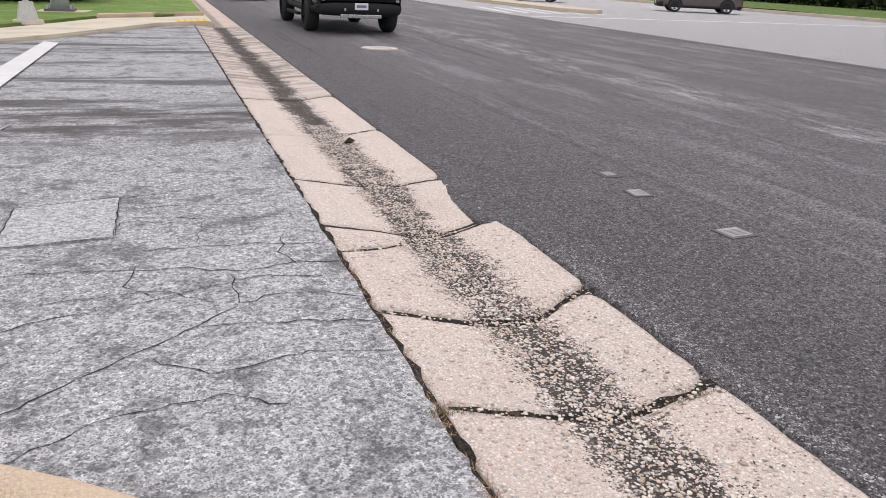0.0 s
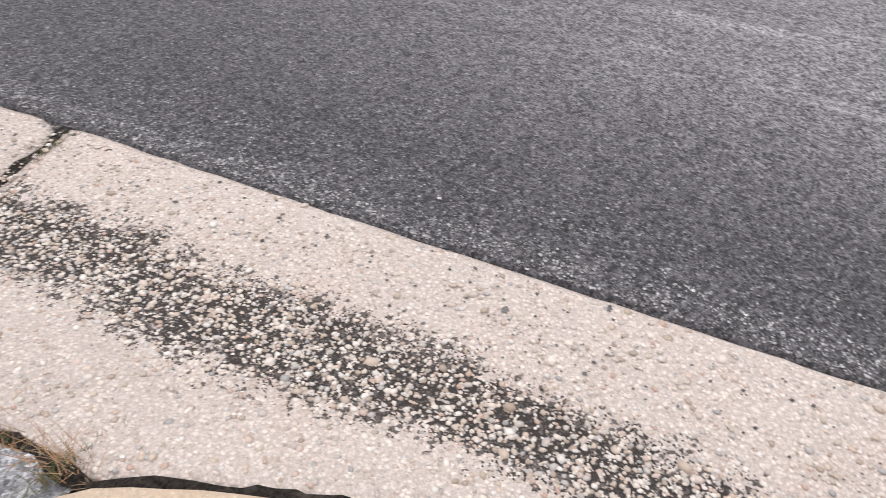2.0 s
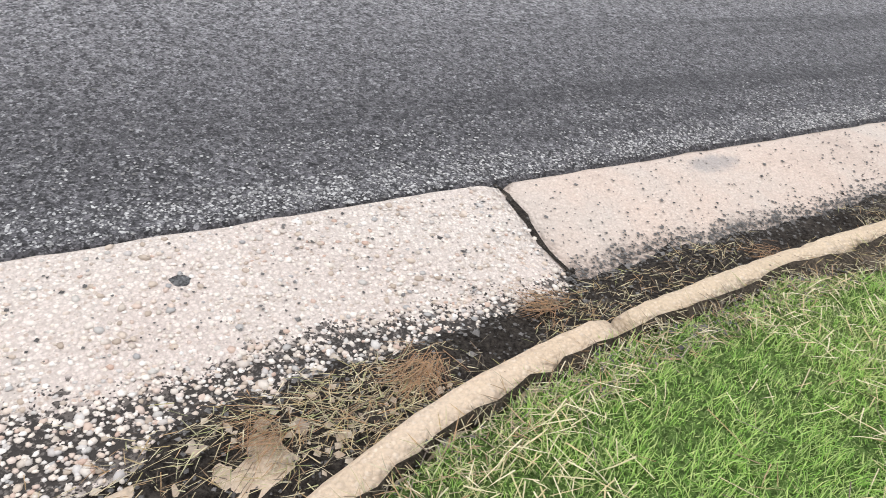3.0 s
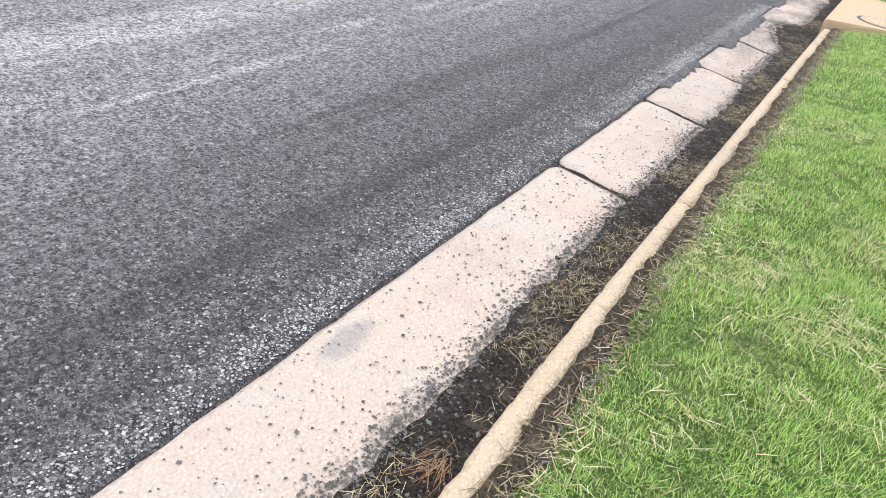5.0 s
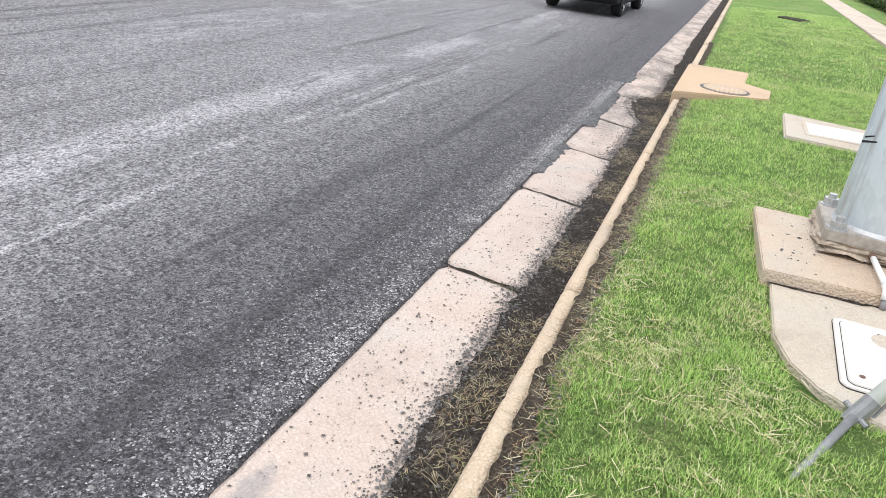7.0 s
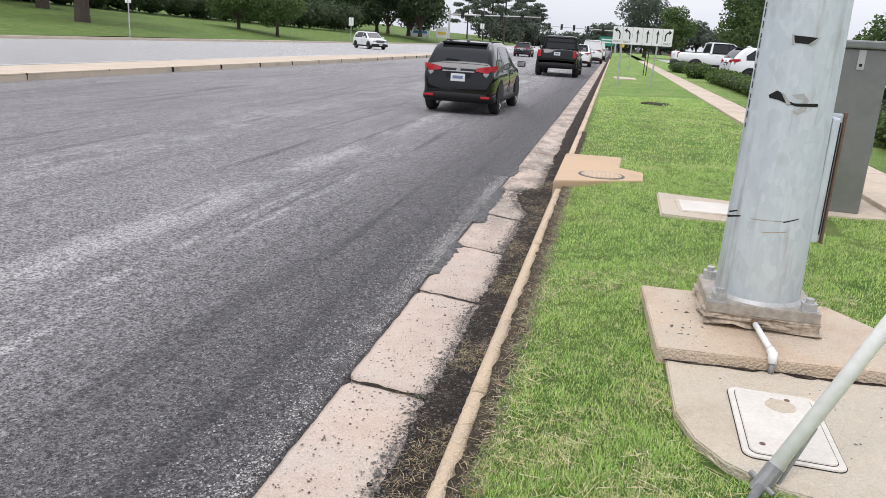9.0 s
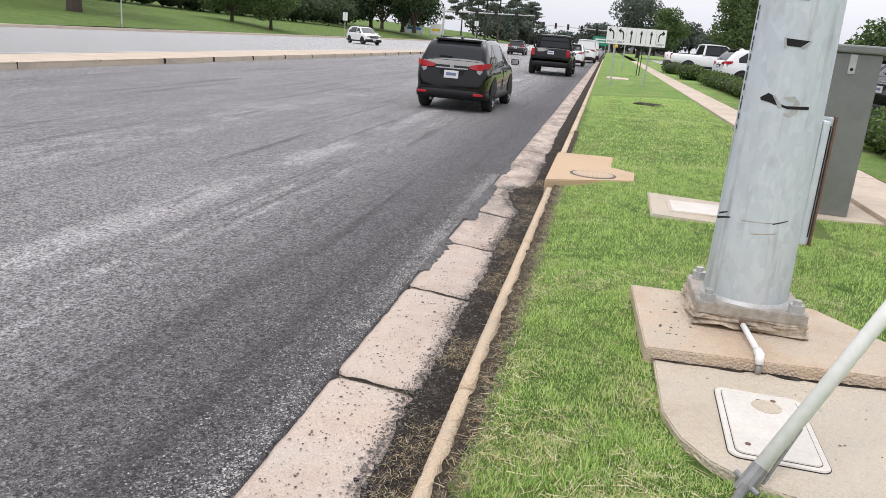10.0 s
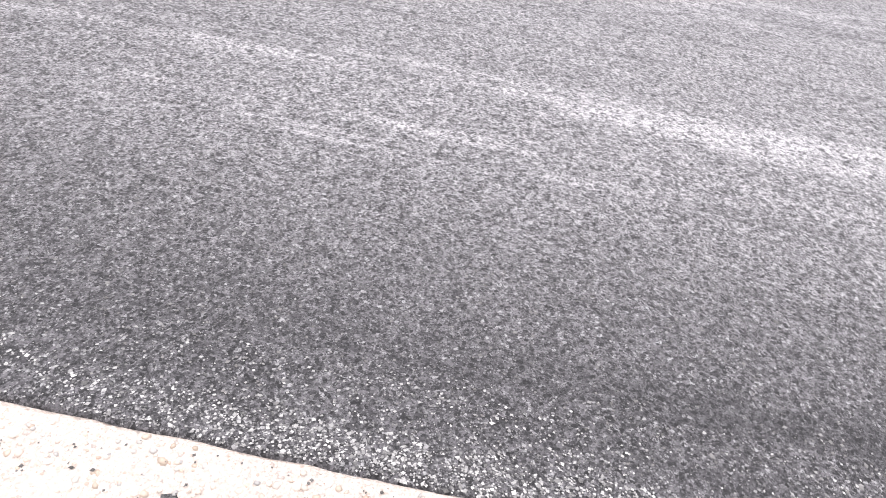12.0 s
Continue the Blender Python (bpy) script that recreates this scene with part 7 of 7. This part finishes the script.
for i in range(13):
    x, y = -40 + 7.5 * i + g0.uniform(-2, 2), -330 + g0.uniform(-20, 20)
    tree("tree in the far woods, haze painted into its leaves", (x, y, 0), g0.uniform(8, 14) * (0.4 if 6 < x < 30 else 1), g0.uniform(7, 10), LEAVES_HAZE, 80 + i, 3500, 0.55, 0.4, 0.15)
for i in range(10):
    x, y = 56 + g0.uniform(-4, 6), 6 + 11 * i
    tree("dark tree along the far side of the road", (x, y, bank_z(x, y) - 0.2), g0.uniform(8, 12), g0.uniform(5, 7), LEAVES_DARK, 100 + i, 1400, 0.5, 0.35, 0.12)
hedge("dark evergreen hedge across the road", [(47, 12, bank_z(47, 12)), (47, 95, bank_z(47, 95))], 3.2, 2.6, LEAVES_DARK, 51, 260, 0.25)
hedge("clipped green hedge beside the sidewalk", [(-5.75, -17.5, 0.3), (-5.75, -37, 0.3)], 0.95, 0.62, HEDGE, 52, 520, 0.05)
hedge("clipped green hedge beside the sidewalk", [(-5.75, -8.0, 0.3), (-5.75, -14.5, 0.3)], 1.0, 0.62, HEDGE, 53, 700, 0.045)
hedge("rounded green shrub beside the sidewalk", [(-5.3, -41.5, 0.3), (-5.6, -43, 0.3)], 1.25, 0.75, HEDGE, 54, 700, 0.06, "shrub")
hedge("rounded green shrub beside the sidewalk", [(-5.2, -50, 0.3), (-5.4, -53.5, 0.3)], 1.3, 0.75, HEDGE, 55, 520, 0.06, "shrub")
tagged(grid("parking_lot", [-45, -30, -15, -6.6], [-110, -80, -50, -30, -15, -4], lambda x, y: (x, y, 0.318), FAR_ASPHALT), "grey asphalt parking lot behind the hedge", "parking lot", kind="structure")

# ---- signs and signals ----
board = thing("lane_sign", "row of six white lane-use signs on two steel posts", "road sign", (0, -30, 0))
LEFT_ARROW = [(0.06, -0.16), (0.1, -0.16), (0.1, 0.02), (0.05, 0.1), (-0.03, 0.13), (-0.03, 0.19), (-0.13, 0.11), (-0.03, 0.03), (-0.03, 0.085), (0.02, 0.065), (0.06, 0.0)]
UP_ARROW = [(-0.02, -0.19), (0.02, -0.19), (0.02, 0.1), (0.065, 0.06), (0.0, 0.22), (-0.065, 0.06), (-0.02, 0.1)]
for k in range(6):
    cx = -0.95 - 0.178 - 0.356 * k
    cz = 2.02
    panel = part("sign_panel", bm_box(cx - 0.174, cx + 0.174, -0.012, 0.0, cz - 0.31, cz + 0.31, 0.006), SIGN_WHITE, board)
    shape = UP_ARROW if 2 <= k <= 4 else LEFT_ARROW
    bm = bmesh.new()
    lift = 0.0 if 2 <= k <= 4 else 0.06
    face = bm.faces.new([bm.verts.new((cx + x if k == 5 else cx - x, 0.004, cz + z * 1.15 + lift)) for x, z in shape])
    part("arrow", bm, SIGN_BLACK, panel)
    if k in (0, 1, 5):
        cu = bpy.data.curves.new("legend", "FONT")
        cu.body, cu.size, cu.align_x, cu.align_y = "ONLY", 0.1, "CENTER", "CENTER"
        tx = new("legend", cu)
        cu.materials.append(SIGN_BLACK)
        tx.parent = panel
        tx.matrix_basis = Matrix.Translation((cx, 0.005, cz - 0.22)) @ Euler((radians(90), 0, radians(180))).to_matrix().to_4x4()
    part("border", bm_box(cx - 0.174, cx + 0.174, 0.0005, 0.002, cz - 0.31, cz - 0.302), SIGN_BLACK, panel)
for px, lean_x in ((-1.27, -0.06), (-2.62, 0.12)):
    part("post", bm_tube((px + lean_x, -0.06, 0.1), (px, -0.06, 2.3), 0.032, seg=10), BOLT, board)
part("rail", bm_tube((-0.95, -0.05, 2.2), (-3.08, -0.05, 2.2), 0.02, seg=8), BOLT, board)


def post_sign(name, label, at, h, w, tall, mat, post=0.03):
    ob = thing(name, label, "road sign", at)
    part("post", bm_tube((0, 0, -0.1), (0, 0, h), post, seg=8), BOLT, ob)
    part("panel", bm_box(-w / 2, w / 2, 0.02, 0.035, h - tall, h, 0.01), mat, ob)
    return ob


post_sign("street_sign", "small white sign on a thin post", (-2.1, -52, 0.2), 2.0, 0.3, 0.35, SIGN_WHITE)
post_sign("street_sign", "yellow warning sign beside the verge", (-1.6, -62, 0.2), 1.9, 0.35, 0.5, SIGN_YELLOW)
post_sign("street_sign", "blue roadside sign on a post", (-2.4, -66, 0.2), 2.4, 0.45, 0.4, SIGN_BLUE)
green = thing("guide_sign", "green guide sign with pale lettering bars", "road sign", (0.2, -122, 0.1))
part("panel", bm_box(-1.15, 1.15, 0, 0.04, 1.6, 2.9, 0.03), SIGN_GREEN, green)
for z in (2.5, 2.1):
    part("legend_bar", bm_box(-0.7, 0.8, 0.042, 0.05, z - 0.1, z + 0.1), SIGN_WHITE, green)
for sx in (-0.8, 0.8):
    part("post", bm_tube((sx, -0.03, 0), (sx, -0.03, 1.7), 0.06, seg=8), BOLT, green)
pair = (-2.78, -41.6)
for dx in (0, 0.13):
    st = thing("sign_stake", "thin black steel stake in the grass", "stake", (pair[0] + dx, pair[1], 0.2), "stakes in the grass")
    part("rod", bm_tube((0, 0, -0.1), (-0.02, 0, 1.35), 0.022, seg=8), SIGN_BLACK, st)
post_sign("street_sign", "white sign on a post by the far kerb", (33.9, -52, 0.2), 3.1, 0.5, 0.7, SIGN_WHITE, 0.05)
post_sign("street_sign", "white sign on a post on the bank", (35.5, -106, bank_z(35.5, -106) - 0.3), 3.4, 0.7, 1.1, SIGN_WHITE, 0.05)
post_sign("street_sign", "white sign on a post by the far lanes", (31, -190, -0.01), 5.2, 1.0, 1.2, SIGN_WHITE, 0.07)
for i, (x, w, z) in enumerate(((42, 4.5, 2.3), (37, 2.6, 2.4))):
    shop = thing("roadside_board", "white roadside board with coloured bars", "sign", (x, -172, 0.6))
    part("panel", bm_box(-w / 2, w / 2, 0, 0.2, 0.6, 0.6 + z, 0.05), SIGN_WHITE, shop)
    part("bar", bm_box(-w * 0.36, w * 0.36, 0.205, 0.22, 1.4, 1.9), SIGN_YELLOW if i else SIGN_BLUE, shop)
    for sx in (-1, 1):
        part("post", bm_tube((sx * w * 0.4, 0.1, -0.3), (sx * w * 0.4, 0.1, 0.7), 0.12, seg=8), BOLT, shop)


def signals(label, y, x0, x1, z0, z1, heads, reds):
    ob = thing("signal_mast", label, "traffic signal", (x0, y, 0))
    part("upright", bm_tube((0, 0, 0), (0, 0, z0 + 0.6), 0.2, 0.16, 12), BOLT, ob)
    part("arm", bm_tube((0, 0, z0), (x1 - x0, 0, z1), 0.12, 0.06, 10), BOLT, ob)
    for k, t in enumerate(heads):
        x, z = (x1 - x0) * t, z0 + (z1 - z0) * t
        head = part("signal_head", bm_box(x - 0.26, x + 0.26, 0.1, 0.25, z - 0.62, z + 0.62, 0.04), SIGN_BLACK, ob)
        for j in range(3):
            part("lens", bm_tube((x, 0.25, z + 0.38 - 0.38 * j), (x, 0.29, z + 0.38 - 0.38 * j), 0.14, seg=14), LAMP_RED if j == 0 and k in reds else IRON, head)
            part("visor", bm_tube((x, 0.25, z + 0.40 - 0.38 * j), (x, 0.42, z + 0.40 - 0.38 * j), 0.16, seg=14, caps=False), SIGN_BLACK, head)
    return ob


signals("signal mast arm with five black heads over the road", -130, 26.5, 9.6, 5.25, 5.55, (0.13, 0.33, 0.52, 0.72, 0.92), ())
signals("signal mast arm with five heads farther along", -182, -1.2, 14.4, 5.0, 5.35, (0.2, 0.42, 0.62, 0.8, 0.98), (3, 4))
lamp_post = thing("lamp_post", "thin lamp post in the parking lot", "lamp post", (-12.2, -78, 0.3))
part("pole", bm_tube((0, 0, 0), (0, 0, 3.2), 0.06, 0.05, 8), BOLT, lamp_post)
part("lantern", bm_box(-0.2, 0.2, -0.2, 0.2, 3.2, 3.5, 0.05), SIGN_BLACK, lamp_post)
mast = thing("radio_mast", "thin grey mast behind the trees", "mast", (-10.5, -330, 0))
part("pole", bm_tube((0, 0, 0), (0, 0, 40), 0.5, 0.35, 8), BOLT, mast)
# a worn hollow and a small slab in the lawn
tagged(part("lawn_slab", bm_prism([(-1.15, -36.5), (-2.2, -36.3), (-2.3, -38.5), (-1.2, -38.7)], 0.05, 0.235, 0.02), SLAB, None), "small pale concrete slab in the lawn", "concrete slab", kind="structure")
tagged(part("lawn_hollow", bm_prism([(-1.9, -21.2), (-2.4, -20.6), (-2.75, -20.9), (-2.6, -21.5), (-2.1, -21.7)], 0.1, 0.242), SOIL, None), "bare muddy hollow in the lawn", "dirt", kind="structure")

# ---- the far corner of the driveway ----
FRONT = [(-16, 9.6), (-8, 12.2), (-4.62, 14.45), (-3.56, 16.0), (-2.6, 17.9), (-1.85, 19.4), (-1.1, 19.95), (-0.64, 20.25)]
BEHIND = [(-0.66, 22.6), (-1.75, 21.5), (-3.12, 20.6), (-3.9, 18.8), (-4.95, 16.6), (-8, 13.9), (-16, 11.2)]
pad("corner_walk", FRONT + BEHIND, -0.1, 0.115, CORNER, "tan concrete corner ramp of the sidewalk", "sidewalk", 0.03)
for pts in ([(-1.5, 19.75), (-0.75, 20.2), (-0.75, 20.75), (-1.5, 20.35)], [(-5.3, 14.25), (-4.3, 14.95), (-4.6, 15.3), (-5.6, 14.6)]):
    ob = thing("tactile_paving", "yellow-orange tactile paving slab with domes", "tactile paving")
    part("slab", bm_prism(pts, 0.08, 0.124), YELLOW, ob)
    bm = bmesh.new()
    for i in range(5):
        for j in range(3):
            u, v = (i + 0.5) / 5, (j + 0.5) / 3
            a, b = Vector(pts[0]).lerp(Vector(pts[1]), u), Vector(pts[3]).lerp(Vector(pts[2]), u)
            c = a.lerp(b, v)
            bm_tube((c.x, c.y, 0.122), (c.x, c.y, 0.136), 0.03, 0.02, 8, bm)
    part("dome", bm, YELLOW, ob)


NORTH = [(-0.74, 22.9), (-1.75, 21.75), (-3.12, 20.85), (-4.0, 18.9), (-5.05, 16.7), (-8, 14.2), (-16, 11.5), (-70, 9), (-70, 260), (-0.74, 260)]
tagged(part("north_lawn", bm_prism(NORTH, -0.05, 0.16), TURF, None), "mown green lawn at the driveway corner", "grass", kind="structure")
pad("corner_curb", [(-3.2, 20.62), (-2.0, 21.35), (-1.9, 21.9), (-0.75, 22.35), (-0.72, 22.75), (-1.75, 22.0), (-3.2, 20.95)], 0.0, 0.2, CURB, "short tan curb around the lawn corner", "curb", 0.02)
far_pole = thing("signal_pole", "grey steel pole bolted to a base on the corner lawn", "pole", (-4.1, 22.2, 0.16))
part("shaft", bm_tube((0, 0, 0.03), (0, 0, 7), 0.21, 0.15, 28), GALV, far_pole, smooth=True)
part("base_plate", bm_box(-0.33, 0.33, -0.33, 0.33, 0.0, 0.06, 0.01), IRON, far_pole)
for sx in (-1, 1):
    for sy in (-1, 1):
        part("anchor_bolt", bm_tube((sx * 0.26, sy * 0.26, 0.05), (sx * 0.26, sy * 0.26, 0.16), 0.025), BOLT, far_pole)
pad("pole_footing", [(-4.6, 21.7), (-3.5, 21.7), (-3.4, 22.7), (-4.6, 22.7)], 0.0, 0.168, SLAB, "concrete pole footing in the lawn", "concrete footing")
ped = thing("pedestrian_post", "white pedestrian signal post on a tapered pedestal", "signal post", (-4.3, 18.35, 0.12))
part("plinth", bm_tube((0, 0, 0.0), (0, 0, 0.08), 0.3, 0.27, 12), SLAB, ped)
part("pedestal", bm_tube((0, 0, 0.08), (0, 0, 0.42), 0.2, 0.13, 8), plain("cast_grey", (0.5, 0.5, 0.47), 0.7, grain=0.15, scale=20), ped)
part("shaft", bm_tube((0, 0, 0.42), (-0.03, 0, 3.0), 0.055, seg=14), PIPE, ped, smooth=True)
part("button_plate", bm_box(-0.13, 0.13, -0.09, -0.06, 0.86, 1.22, 0.01), SIGN_WHITE, ped)
part("button_mark", bm_box(-0.08, 0.08, -0.094, -0.089, 1.0, 1.12, 0.0), SIGN_BLACK, ped)
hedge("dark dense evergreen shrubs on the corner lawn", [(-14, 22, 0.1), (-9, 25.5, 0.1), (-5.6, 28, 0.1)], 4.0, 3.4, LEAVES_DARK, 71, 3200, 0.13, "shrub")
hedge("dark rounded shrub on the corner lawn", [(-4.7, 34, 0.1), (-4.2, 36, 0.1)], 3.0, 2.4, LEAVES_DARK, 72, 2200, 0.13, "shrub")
cone = thing("traffic_cone", "orange traffic cone on the verge", "traffic cone", (-1.55, 44, 0.16))
part("base", bm_box(-0.2, 0.2, -0.2, 0.2, 0, 0.03, 0.01), ORANGE, cone)
part("body", bm_tube((0, 0, 0.03), (0, 0, 0.9), 0.15, 0.05, 16), ORANGE, cone)
pad("inlet_slab", [(-0.66, 40), (-2.6, 40), (-2.6, 42), (-0.66, 42)], 0.0, 0.19, INLET, "tan concrete inlet slab in the verge", "inlet slab")
for i in range(3):
    barrel = thing("traffic_barrel", "orange and white striped traffic barrel", "traffic barrel", (14.6 + 1.5 * i, 66 + 0.6 * i, 0.02), "traffic barrels")
    part("foot", bm_tube((0, 0, 0), (0, 0, 0.08), 0.38, 0.34, 18), TRIM_BLACK, barrel)
    for j in range(5):
        part("band", bm_tube((0, 0, 0.08 + 0.19 * j), (0, 0, 0.27 + 0.19 * j), 0.29 - 0.015 * j, 0.275 - 0.015 * j, 18), ORANGE if j % 2 == 0 else SIGN_WHITE, barrel)
